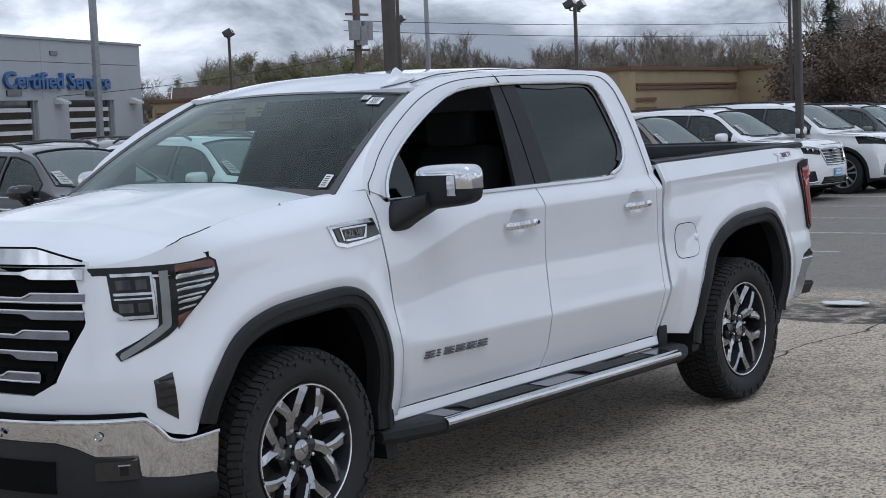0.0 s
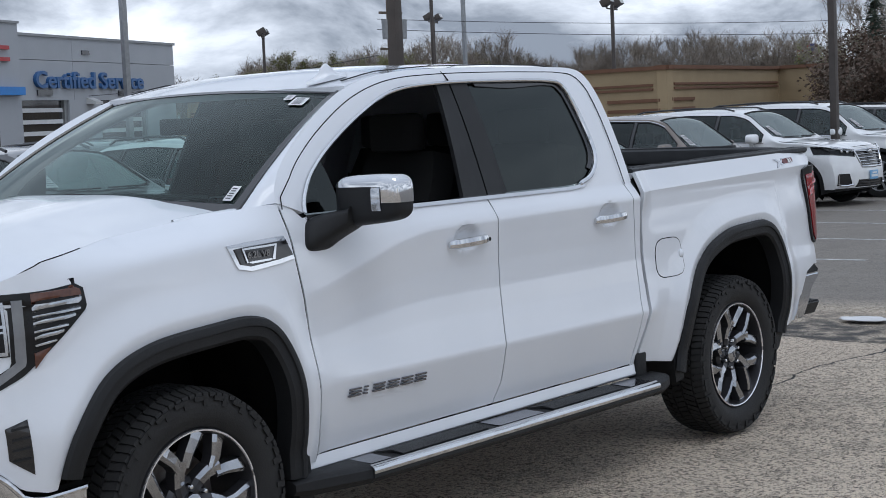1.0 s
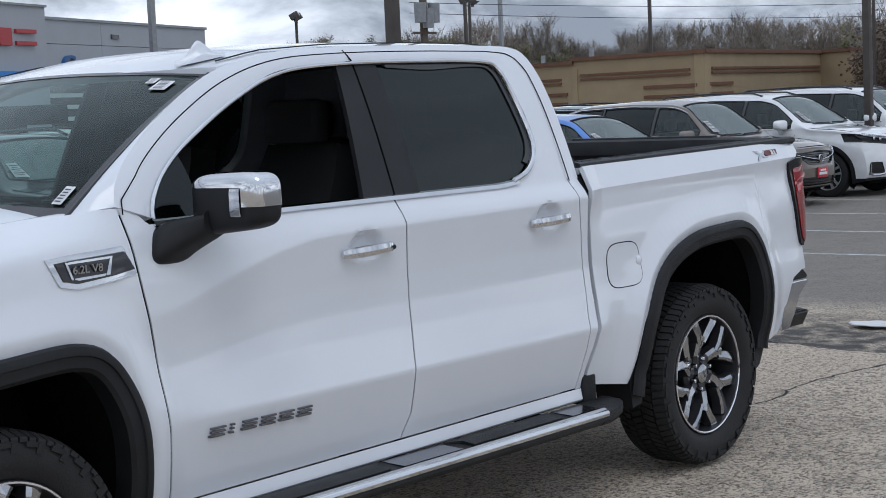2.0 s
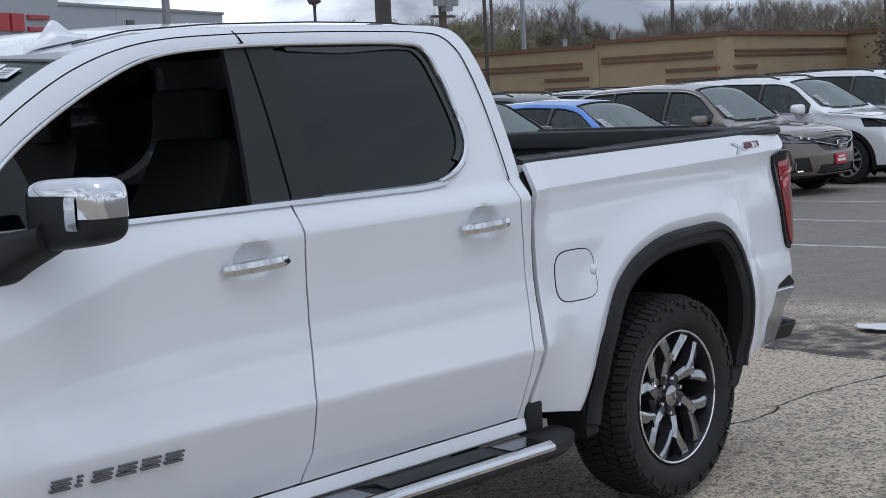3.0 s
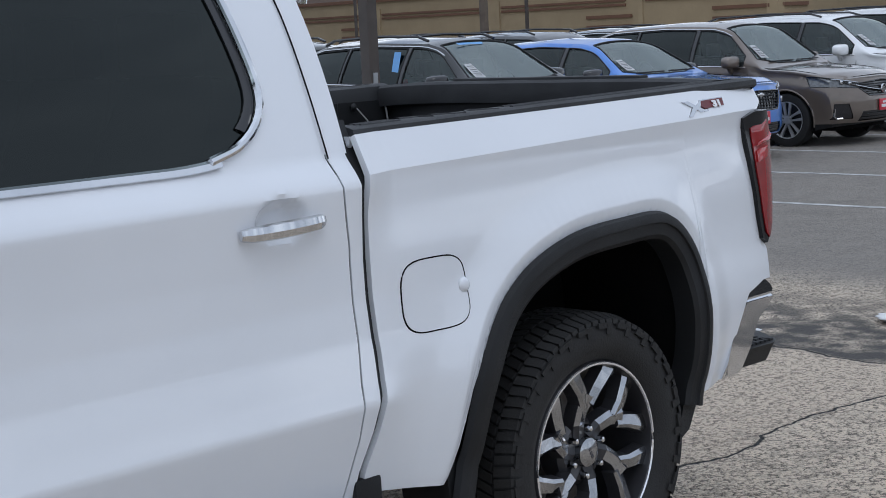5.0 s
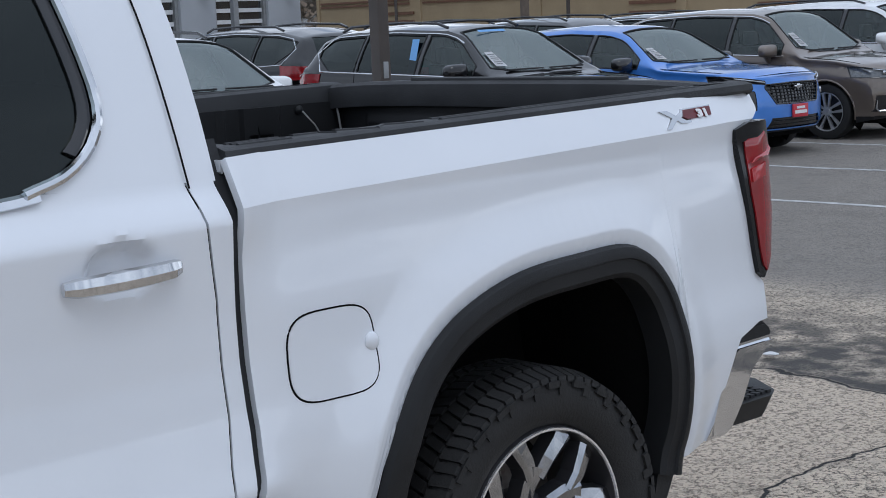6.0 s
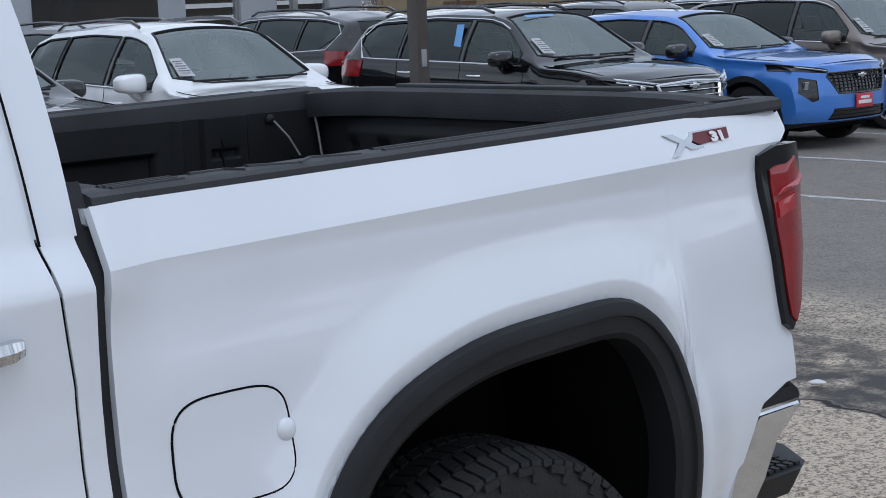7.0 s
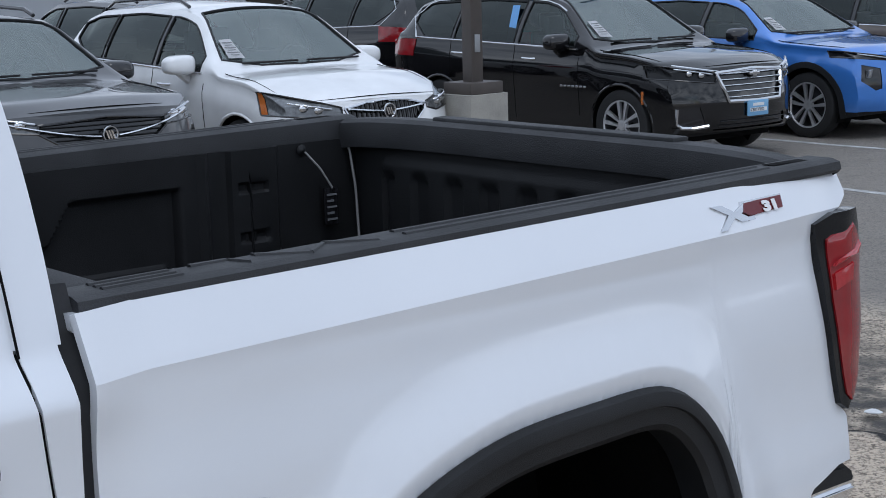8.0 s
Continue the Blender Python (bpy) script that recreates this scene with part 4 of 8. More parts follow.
def tread_mesh(R, width, lugs):
    bm = bmesh.new()
    h = width / 2
    for k in range(lugs):
        a = k * math.tau / lugs
        for row, (y0, y1, sk) in enumerate(((-1.0, -0.62, 0.10), (-0.55, -0.12, -0.25), (-0.06, 0.34, 0.22), (0.40, 0.60, -0.1), (0.64, 1.0, 0.0))):
            aa = a + (0.5 if row % 2 else 0) * math.tau / lugs
            d = math.tau / lugs * (0.36 if k % 2 else 0.40)
            rows = []
            for y, s in ((y0, -sk), (y1, sk)):
                top = R if abs(y) < 0.9 else R - 0.016
                rows.append([(r, y * h * (0.985 if r > R - 0.02 else 1.0), aa + q + s * math.tau / lugs) for r in (R - 0.030 if abs(y) > 0.9 else R - 0.012, top) for q in (-d, d)])
            v = [[bm.verts.new((r * math.cos(b), y, r * math.sin(b))) for r, y, b in rr] for rr in rows]
            (a0, a1, b0, b1), (c0, c1, d0, d1) = v
            for f in ((b0, b1, d1, d0), (a0, b0, d0, c0), (a1, c1, d1, b1), (a0, a1, b1, b0), (c0, d0, d1, c1)):
                bm.faces.new(f)
    # side lugs on the outer shoulder
    for sg in (-1, 1):
        for k in range(lugs // 3):
            a = k * math.tau / (lugs // 3)
            for q, (r0, r1, d) in enumerate(((R - 0.060, R - 0.028, 0.030), (R - 0.042, R - 0.026, 0.055))):
                v = []
                for rr in (r0, r1):
                    for b in (a + q * 0.08 - d, a + q * 0.08 + d):
                        v.append((rr * math.cos(b), rr * math.sin(b)))
                o = [v[0], v[1], v[3], v[2]]
                prism(bm, o, sg * (h - 0.004), sg * (h + 0.005))
    return bm


def spoke_wheel(bm_face, rim_r, y_face):
    """Six swirled spokes that fork into two broad arms, their faces machined in facets; outward is -y."""
    def arm(pts, widths, ys, depth, ridge, painted=0):
        pts = [Vector(p) for p in pts]
        n = len(pts)
        rows = []
        for i, p in enumerate(pts):
            t = (pts[min(i + 1, n - 1)] - pts[max(i - 1, 0)]).normalized()
            q = Vector((-t.y, t.x))
            w, y = widths[i], ys[i]
            sect = ((-1.25, depth), (-1.0, 0.007), (ridge, 0.0), (1.0, 0.010), (1.25, depth))
            rows.append([bm_face.verts.new((p.x + q.x * s * w, y + d, p.y + q.y * s * w)) for s, d in sect])
        for i, (A, B) in enumerate(zip(rows, rows[1:])):
            for k in range(4):
                f = bm_face.faces.new((A[k], A[k + 1], B[k + 1], B[k]))
                f.material_index = 0 if k in (1, 2) and i >= painted else 1
        for R in (rows[0], rows[-1]):
            bm_face.faces.new(R).material_index = 1
    for k in range(6):
        a = k * math.tau / 6
        def pol(r, d):
            return (r * math.cos(a + radians(d)), r * math.sin(a + radians(d)))
        arm([pol(0.045, 26), pol(0.090, 20), pol(0.130, 12), pol(0.172, 3)], (0.024, 0.022, 0.022, 0.026), (y_face + 0.036, y_face + 0.026, y_face + 0.016, y_face + 0.006), 0.050, 0.30, 1)
        arm([pol(0.146, 9), pol(0.190, 13), pol(rim_r - 0.026, 18), pol(rim_r, 19)], (0.018, 0.020, 0.023, 0.028), (y_face + 0.010, y_face + 0.005, y_face + 0.002, y_face + 0.004), 0.050, 0.45)
        arm([pol(0.146, 0), pol(0.190, -9), pol(rim_r - 0.026, -16), pol(rim_r, -19)], (0.018, 0.020, 0.023, 0.028), (y_face + 0.010, y_face + 0.005, y_face + 0.002, y_face + 0.004), 0.050, -0.45)


def truck_wheel(x, sgn):
    yc = sgn * 0.872
    bm = bmesh.new()
    tyre_mesh(0.414, 0.270, 0.268, 0, bm)
    ty = part("tyre", bm, RUBBER, truck)
    tr = part("tread", tread_mesh(0.414, 0.268, 78), RUBBER, ty)
    bm = bmesh.new()
    lathe(bm, [(0.276, -0.105), (0.270, -0.118), (0.262, -0.112), (0.257, -0.085), (0.246, 0.0), (0.246, 0.10), (0.270, 0.12)], "y", 72)
    rm = part("rim", bm, [GREYWHEEL], truck)
    bm = bmesh.new()
    tube(bm, [(0.267 * math.cos(a), -0.1165, 0.267 * math.sin(a)) for a in np.linspace(0, math.tau, 73)[:-1]], 0.0045, 5, True)
    lip = part("rim_lip", bm, SATIN, rm)
    bm = bmesh.new()
    spoke_wheel(bm, 0.260, -0.106)
    sp = part("spokes", bm, [MACHINED, GREYWHEEL], rm, "machined six-spoke alloy face", smooth=False)
    bm = bmesh.new()
    lathe(bm, [(0.0001, -0.060), (0.085, -0.060), (0.100, -0.045), (0.100, 0.02)], "y", 36)
    hub = part("hub", bm, GREYWHEEL, rm)
    bm = bmesh.new()
    lathe(bm, [(0.0001, -0.0935), (0.034, -0.092), (0.043, -0.086), (0.046, -0.055)], "y", 32)
    cap = part("centre_cap", bm, MACHINED, rm)
    bm = bmesh.new()
    for j in range(3):
        box(bm, (-0.0045, -0.0950, -0.018 + j * 0.013), (0.0045, -0.0925, -0.010 + j * 0.013))
    mark = part("cap_emblem", bm, DARKCHROME, rm)
    nuts = []
    for k in range(6):
        bm = bmesh.new()
        lathe(bm, [(0.0001, -0.090), (0.008, -0.088), (0.011, -0.080), (0.012, -0.055)], "y", 8)
        a = (k + 0.9) * math.tau / 6
        for v in bm.verts:
            v.co += Vector((0.070 * math.cos(a), 0, 0.070 * math.sin(a)))
        nuts.append(part("wheel_nut", bm, CHROME, rm))
    bm = bmesh.new()
    lathe(bm, [(0.07, 0.02), (0.178, 0.02), (0.178, 0.045), (0.07, 0.045)], "y", 48)
    disc = part("brake_disc", bm, mat_disc, rm)
    m = pose(x - 0.038, yc, 0.413, 0, (-27 if x > 2 else -43), 0 if sgn < 0 else 180)
    for ob in (ty, rm):
        ob.matrix_world = m


mat_disc = mat("brake_disc_steel", (0.22, 0.21, 0.20), (0.14, 0.12, 0.11), 20, 0.45, 0.8)
for x in (0.0, 3.745):
    for sgn in (-1, 1):
        truck_wheel(x, sgn)
for x in (0.0, 3.745):
    bm = bmesh.new()
    tube(bm, [(x - 0.038, -0.75, 0.40), (x - 0.038, 0.75, 0.40)], 0.06, 10)
    part("axle", bm, LINER, truck)
bm = bmesh.new()
box(bm, (-0.75, -0.55, 0.42), (4.55, 0.55, 0.62), 0.03)
part("chassis_frame", bm, LINER, truck)

# ---- overlays that follow the body's side ----
def row_fill(poly, sgn, off, thick, nz=10, nx=8, surf=None):
    poly = [tuple(p) for p in poly]
    z0, z1 = min(p[1] for p in poly), max(p[1] for p in poly)
    P = np.zeros((nz, nx, 3))
    for i, z in enumerate(np.linspace(z0 + 1e-4, z1 - 1e-4, nz)):
        hits = []
        for (xa, za), (xb, zb) in zip(poly, poly[1:] + poly[:1]):
            if (za - z) * (zb - z) < 0:
                hits.append(xa + (xb - xa) * (z - za) / (zb - za))
        a, b = (min(hits), max(hits)) if hits else (P[i - 1, 0, 0], P[i - 1, -1, 0])
        for j in range(nx):
            x = a + (b - a) * j / (nx - 1)
            y = surf(x, z) if surf else half_width(x, z)
            P[i, j] = (x, sgn * (y + off), z)
    return sheet(P, thick, (0, sgn, 0))


for sgn in (-1, 1):
    # headlamp cluster
    lamp = part("headlamp", row_fill([(-0.865, 1.228), (-0.70, 1.234), (-0.495, 1.239), (-0.470, 1.228), (-0.462, 1.16), (-0.69, 0.965), (-0.835, 0.882), (-0.845, 0.915), (-0.72, 1.0), (-0.715, 1.195), (-0.86, 1.195)], sgn, 0.004, 0.02, 26, 12), LAMPDARK, truck, "smoked headlamp cluster, unlit")
    part("low_beam", row_fill([(-0.835, 1.205), (-0.725, 1.205), (-0.722, 1.03), (-0.80, 1.03), (-0.835, 1.07)], sgn, 0.006, 0.02, 10, 10), LAMPDARK, lamp)
    for z, t in ((1.196, 0.006), (1.126, 0.005), (1.108, 0.0035), (1.040, 0.006)):
        part("chrome_fin", row_fill([(-0.83, z + t), (-0.728, z + t), (-0.728, z - t), (-0.83, z - t)], sgn, 0.010, 0.012, 3, 8), LAMPCLEAR, lamp)
    part("chrome_fin", row_fill([(-0.735, 1.196), (-0.727, 1.196), (-0.727, 1.045), (-0.735, 1.045)], sgn, 0.010, 0.012, 6, 3), LAMPCLEAR, lamp)
    for z0, z1 in ((1.142, 1.178), (1.058, 1.092)):
        for xa, xb in ((-0.822, -0.788), (-0.776, -0.746)):
            part("projector", row_fill([(xa, z1), (xb, z1), (xb, z0), (xa, z0)], sgn, 0.009, 0.010, 4, 4), GLOSSBLACK, lamp)
    part("light_bar", row_fill([(-0.708, 1.205), (-0.678, 1.205), (-0.682, 1.0), (-0.835, 0.886), (-0.84, 0.908), (-0.712, 1.01)], sgn, 0.012, 0.014, 24, 6), mat_bar, lamp, "grey daytime light guide")
    part("turn_reflector", row_fill([(-0.650, 1.226), (-0.500, 1.229), (-0.484, 1.222), (-0.480, 1.202), (-0.650, 1.196)], sgn, 0.007, 0.008, 6, 8), AMBERDARK, lamp)
    for z, t in ((1.182, 0.009), (1.154, 0.004), (1.134, 0.006), (1.106, 0.004), (1.088, 0.006), (1.062, 0.004)):
        xo = -0.474 - max(0.0, (1.16 - z)) * 1.0
        part("chrome_fin", row_fill([(-0.652, z + t - 0.004), (xo - 0.01, z + t + 0.006), (xo - 0.012, z - t + 0.006), (-0.652, z - t - 0.004)], sgn, 0.010, 0.01, 4, 8), LAMPCLEAR, lamp)
    part("side_reflector", row_fill([(-0.655, 1.035), (-0.60, 1.05), (-0.655, 0.985)], sgn, 0.007, 0.008, 5, 5), AMBERDARK, lamp)
    # air slot in the bumper corner
    vent = part("air_slot", row_fill([(-0.760, 0.812), (-0.698, 0.832), (-0.690, 0.655), (-0.752, 0.703)], sgn, 0.003, 0.012, 8, 5), GLOSSBLACK, truck)
    for k in range(4):
        z = 0.705 + 0.033 * k
        part("vent_fin", row_fill([(-0.746, z + 0.006), (-0.700, z + 0.010), (-0.700, z - 0.002), (-0.746, z - 0.006)], sgn, 0.008, 0.008, 3, 4), BLACKPLASTIC, vent)
    # side badge on the wing
    moved = lambda q: [(x - 0.028, z - 0.011) for x, z in q]
    bg = part("wing_badge", row_fill(moved([(0.195, 1.312), (0.485, 1.322), (0.525, 1.232), (0.30, 1.212), (0.235, 1.225)]), sgn, 0.006, 0.02, 10, 10), CHROME, truck, "chrome wing badge with engine lettering")
    part("badge_inlay", row_fill(moved([(0.225, 1.298), (0.485, 1.307), (0.515, 1.247), (0.30, 1.229), (0.25, 1.238)]), sgn, 0.010, 0.02, 8, 10), GLOSSBLACK, bg)
    for poly in ([(0.262, 1.296), (0.43, 1.300), (0.43, 1.293), (0.262, 1.289)], [(0.275, 1.246), (0.40, 1.250), (0.40, 1.243), (0.30, 1.239)], [(0.258, 1.296), (0.266, 1.296), (0.282, 1.243), (0.274, 1.243)], [(0.425, 1.300), (0.433, 1.300), (0.415, 1.245), (0.40, 1.245)]):
        part("badge_rim", row_fill(moved(poly), sgn, 0.014, 0.01, 4, 6), CHROME, bg)
    if sgn < 0:
        tx = text_mesh("6.2L V8", 0.034, 0.006, 0.0006)
        for v in tx.verts:
            v.co = Vector((0.252 + v.co.x * 1.05, -(half_width(0.32, 1.26) + 0.0155) + v.co.y * 0.5, 1.248 + v.co.z))
        part("engine_lettering", tx, CHROME, bg, smooth=False)
        # raised name on the door, as plain bars
        for k in range(6):
            bm = bmesh.new()
            x0, w = 0.716 + k * 0.0830, 0.064 if k != 1 else 0.018
            x0 -= 0.030 * (k > 1)
            for z0, z1 in ((0.0, 0.0075), (0.012, 0.0195), (0.0245, 0.032)):
                box(bm, (x0 + z0 * 0.30 + 0.004 * (0.005 < z0 < 0.02), -(half_width(x0, 0.70) + 0.010), 0.674 + z0), (x0 + w + z0 * 0.30, -(half_width(x0, 0.70) - 0.004), 0.674 + z1), 0.002)
            part("name_bar", bm, DARKCHROME, truck, "dark chrome raised bar on the door", smooth=False)
    # door handles: chrome bar over a scooped cup
    for x0, hz in ((1.372, 1.195), (2.434, 1.212)):
        bm = bmesh.new()
        P = np.zeros((12, 8, 3))
        for i, u in enumerate(np.linspace(0, 1, 12)):
            for j, a in enumerate(np.linspace(0, math.tau, 8)):
                r = 0.021 * (0.80 + 0.20 * math.sin(math.pi * (0.12 + 0.76 * u))) * (0.75 if u in (0.0, 1.0) else 1.0)
                x = x0 + 0.260 * u
                P[i, j] = (x, sgn * (half_width(x, 1.21) + 0.010 + 0.024 * math.sin(math.pi * u) ** 0.5 + r * 0.55 * math.cos(a)), hz + 0.008 * u + r * math.sin(a))
        V = grid_mesh(bm, P)
        bm.faces.new([V[0][j] for j in range(7)])
        bm.faces.new([V[-1][j] for j in range(7)][::-1])
        h = part("door_handle", bm, CHROME, truck, "chrome door handle")
        if x0 < 2 and sgn < 0:
            bm = bmesh.new()
            lathe(bm, [(0.0001, -0.003), (0.008, -0.003), (0.009, 0.0)], "y", 12)
            for v in bm.verts:
                v.co += Vector((x0 + 0.236, -(half_width(1.6, 1.21) + 0.036), hz + 0.006))
            part("key_lock", bm, GLOSSBLACK, h)
    # fuel door with its pull
    if sgn < 0:
        ring = [(0.118 * abs(math.cos(a)) ** 0.55 * (1 if math.cos(a) > 0 else -1), 0.095 * abs(math.sin(a)) ** 0.55 * (1 if math.sin(a) > 0 else -1)) for a in np.linspace(0, math.tau, 49)[:-1]]
        gap = bmesh.new()
        tube(gap, [(3.062 + u, -(half_width(3.062 + u, 0.985 + v) - 0.0002), 0.985 + v) for u, v in ring], 0.0024, 5, True)
        fd = part("fuel_door_gap", gap, LINER, truck)
        bm = bmesh.new()
        c = [bm.verts.new((3.062 + u * 0.98, -(half_width(3.062 + u, 0.985 + v) + 0.002), 0.985 + v * 0.98)) for u, v in ring]
        c2 = [bm.verts.new((3.062 + u * 0.4, -(half_width(3.062 + u * 0.4, 0.985 + v * 0.4) + 0.002), 0.985 + v * 0.4)) for u, v in ring]
        for k in range(48):
            bm.faces.new((c[k], c[(k + 1) % 48], c2[(k + 1) % 48], c2[k]))
        bm.faces.new(c2)
        part("fuel_door", bm, WHITE, truck)
        bm = bmesh.new()
        bmesh.ops.create_uvsphere(bm, u_segments=14, v_segments=10, radius=0.021)
        for v in bm.verts:
            v.co = Vector((3.170 + v.co.x * 0.95, -(half_width(3.17, 0.99) + 0.002) + v.co.y * 0.55, 0.993 + v.co.z))
        part("fuel_door_pull", bm, WHITE, truck)
    # tail lamp wrapping the corner
    def tail_y(x, z):
        return max(0.955, half_width(min(x, 4.63), z) + 0.004) - 1.6 * max(0.0, x - 4.63) ** 1.7
    tl = part("tail_lamp", row_fill([(4.535, 1.335), (4.60, 1.352), (4.70, 1.352), (4.735, 1.29), (4.735, 1.10), (4.70, 0.97), (4.645, 0.918), (4.618, 0.925), (4.56, 1.17)], sgn, 0.010, 0.03, 26, 14, tail_y), LAMPDARK, truck, "red tail lamp with black surround")
    part("red_lens", row_fill([(4.570, 1.305), (4.68, 1.318), (4.732, 1.27), (4.732, 1.10), (4.70, 0.98), (4.66, 0.935), (4.640, 0.945), (4.585, 1.17)], sgn, 0.014, 0.02, 22, 14, tail_y), REDLENS, tl, "deep red lens")
    part("reflector", row_fill([(4.592, 1.228), (4.672, 1.236), (4.668, 1.195), (4.594, 1.188)], sgn, 0.018, 0.008, 5, 6, tail_y), REDBRIGHT, tl)
    part("lens_ridge", row_fill([(4.588, 1.252), (4.715, 1.270), (4.715, 1.258), (4.588, 1.240)], sgn, 0.022, 0.012, 3, 8, tail_y), REDBRIGHT, tl)
    # side step
    Xs = np.linspace(0.50, 2.86, 40)
    bm = bmesh.new()
    prof = [(0.968, 0.425), (1.085, 0.418), (1.115, 0.405), (1.118, 0.375), (1.09, 0.352), (0.92, 0.362)]
    rings = [[bm.verts.new((x, sgn * y, z + 0.012 * (x - 0.5) / 2.4)) for y, z in prof] for x in np.linspace(0.72, 2.74, 14)]
    for A, B in zip(rings, rings[1:]):
        for k in range(6):
            bm.faces.new((A[k], A[(k + 1) % 6], B[(k + 1) % 6], B[k]))
    bm.faces.new(rings[0]), bm.faces.new(rings[-1][::-1])
    st = part("side_step", bm, BLACKPLASTIC, truck, "black side step with polished edge and pads", sharp=25)
    bm = bmesh.new()
    P = np.array([[(x, sgn * y, z + 0.012 * (x - 0.5) / 2.4) for y, z in ((1.094, 0.4225), (1.104, 0.4195), (1.118, 0.410), (1.122, 0.402), (1.120, 0.390))] for x in np.linspace(0.72, 2.74, 14)])
    part("step_edge", sheet(P, 0.004, (0, sgn, 1), bm), CHROME, st, "polished metal edge", sharp=25)
    for a, b in ((0.74, 0.86), (1.54, 1.86), (2.54, 2.72)):
        bm = bmesh.new()
        P = np.array([[(x, sgn * y, z + 0.012 * (x - 0.5) / 2.4) for y, z in ((0.972, 0.4285), (1.02, 0.4255), (1.085, 0.4235))] for x in np.linspace(a, b, 5)])
        part("step_plate", sheet(P, 0.003, (0, 0, 1), bm), DARKCHROME, st)
    for a, b, k in ((0.40, 0.74, 0), (2.72, 2.98, 1)):
        bm = bmesh.new()
        R = []
        for x in np.linspace(a, b, 6):
            f = (x - a) / (b - a)
            s = (0.55 + 0.45 * f) if k == 0 else (1 - 0.45 * f ** 2)
            R.append([bm.verts.new((x, sgn * (0.90 + (y - 0.90) * s), 0.39 + (z - 0.39) * (0.75 if (f < 0.1 and k == 0) or (f > 0.9 and k) else 1.08) + 0.012 * (x - 0.5) / 2.4)) for y, z in prof])
        for A, B in zip(R, R[1:]):
            for q in range(6):
                bm.faces.new((A[q], A[(q + 1) % 6], B[(q + 1) % 6], B[q]))
        bm.faces.new(R[0]), bm.faces.new(R[-1][::-1])
        part("step_end_cap", bm, BLACKPLASTIC, st)
    for a, b in ((0.88, 1.52), (1.88, 2.52)):
        bm = bmesh.new()
        P = np.array([[(x + (0.05 if y > 1.0 else 0.0) * (1 if x < (a + b) / 2 else -1), sgn * y, z + 0.012 * (x - 0.5) / 2.4) for y, z in ((0.972, 0.430), (1.02, 0.434), (1.082, 0.427))] for x in np.linspace(a, b, 10)])
        part("step_pad", sheet(P, 0.008, (0, 0, 1), bm), BLACKPLASTIC, st)
    for x in (0.85, 1.75, 2.60):
        bm = bmesh.new()
        box(bm, (x - 0.04, min(sgn * 0.55, sgn * 0.95), 0.375), (x + 0.04, max(sgn * 0.55, sgn * 0.95), 0.40))
        part("step_bracket", bm, LINER, st)
    # door mirror
    bm = bmesh.new()
    rings = []
    for u in np.linspace(0, 1, 12):
        k = u * u * (3 - 2 * u)
        cx, cz = 0.655 + 0.095 * k, 1.300 + 0.072 * u
        rx, rz = 0.082 - 0.022 * k, 0.064 - 0.030 * k
        ring = []
        for a in np.linspace(0, math.tau, 33)[:-1]:
            c, q = math.cos(a), math.sin(a)
            ex, ez = abs(c) ** 0.6 * (1 if c > 0 else -1), abs(q) ** 0.6 * (1 if q > 0 else -1)
            x, z = cx + rx * ex + 0.020 * ez * (1 - k), cz + rz * ez
            y = max(half_width(x, min(z, 1.36)), 0.93) * (1 - k) + 1.075 * k + 0.014 * min(1.0, u * 6) * (1 - k)
            ring.append(bm.verts.new((x, sgn * (y - 0.012 * (u == 0)), z)))
        rings.append(ring)
    for A, B in zip(rings, rings[1:]):
        for k in range(32):
            bm.faces.new((A[k], A[(k + 1) % 32], B[(k + 1) % 32], B[k]))
    bm.faces.new(rings[0]), bm.faces.new(rings[-1])
    mi = part("door_mirror", bm, BLACKPLASTIC, truck, "black door mirror with chrome cap")
    shell = bmesh.new()
    bmesh.ops.create_uvsphere(shell, u_segments=56, v_segments=40, radius=1.0)
    soft = lambda q, e: abs(q) ** e * (1 if q > 0 else -1)
    for v in shell.verts:
        a, b, c = v.co
        far = soft(b, 0.45)
        v.co = Vector((0.782 + 0.066 * soft(a, 0.50) + 0.016 * far, sgn * (1.128 + 0.146 * far), 1.424 + (0.092 if c > 0 else 0.094 - 0.012 * far) * soft(c, 0.42) + 0.004 * far))
    bmesh.ops.remove_doubles(shell, verts=shell.verts, dist=1e-5)
    bmesh.ops.recalc_face_normals(shell, faces=shell.faces)
    up, outer = Vector((0, 0, 1)), Vector((0, sgn, 0))
    rp = carve(shell, [(Vector((0, sgn * 1.168, 0)), outer), (Vector((0, sgn * 1.206, 0)), -outer), (Vector((0, 0, 1.384)), up), (Vector((0, 0, 1.468)), -up), (Vector((0.76, 0, 0)), Vector((-1, 0, 0)))])
    end = carve(shell, [(Vector((0, sgn * 1.206, 0)), outer), (Vector((0, 0, 1.412)), up)])
    cap = carve(shell, [(Vector((0, 0, 1.470)), up)])
    for nm, piece, mt, d in (("mirror_cap", cap, CHROME, 0.003), ("mirror_end_cap", end, CHROME, 0.003), ("turn_repeater", rp, LAMPCLEAR, 0.004), ("mirror_housing", shell, BLACKPLASTIC, 0.0)):
        piece.normal_update()
        if d:
            for v in piece.verts:
                v.co += (v.co - Vector((0.785, sgn * 1.12, 1.42))).normalized() * d
        if nm == "turn_repeater":
            for v in piece.verts:
                v.co.x -= 0.004 * math.sin((v.co.z - 1.384) / 0.084 * math.pi * 5) ** 2
        part(nm, piece, mt, mi, sharp=40)

# ---- truck bed ----
FLOOR = 0.90

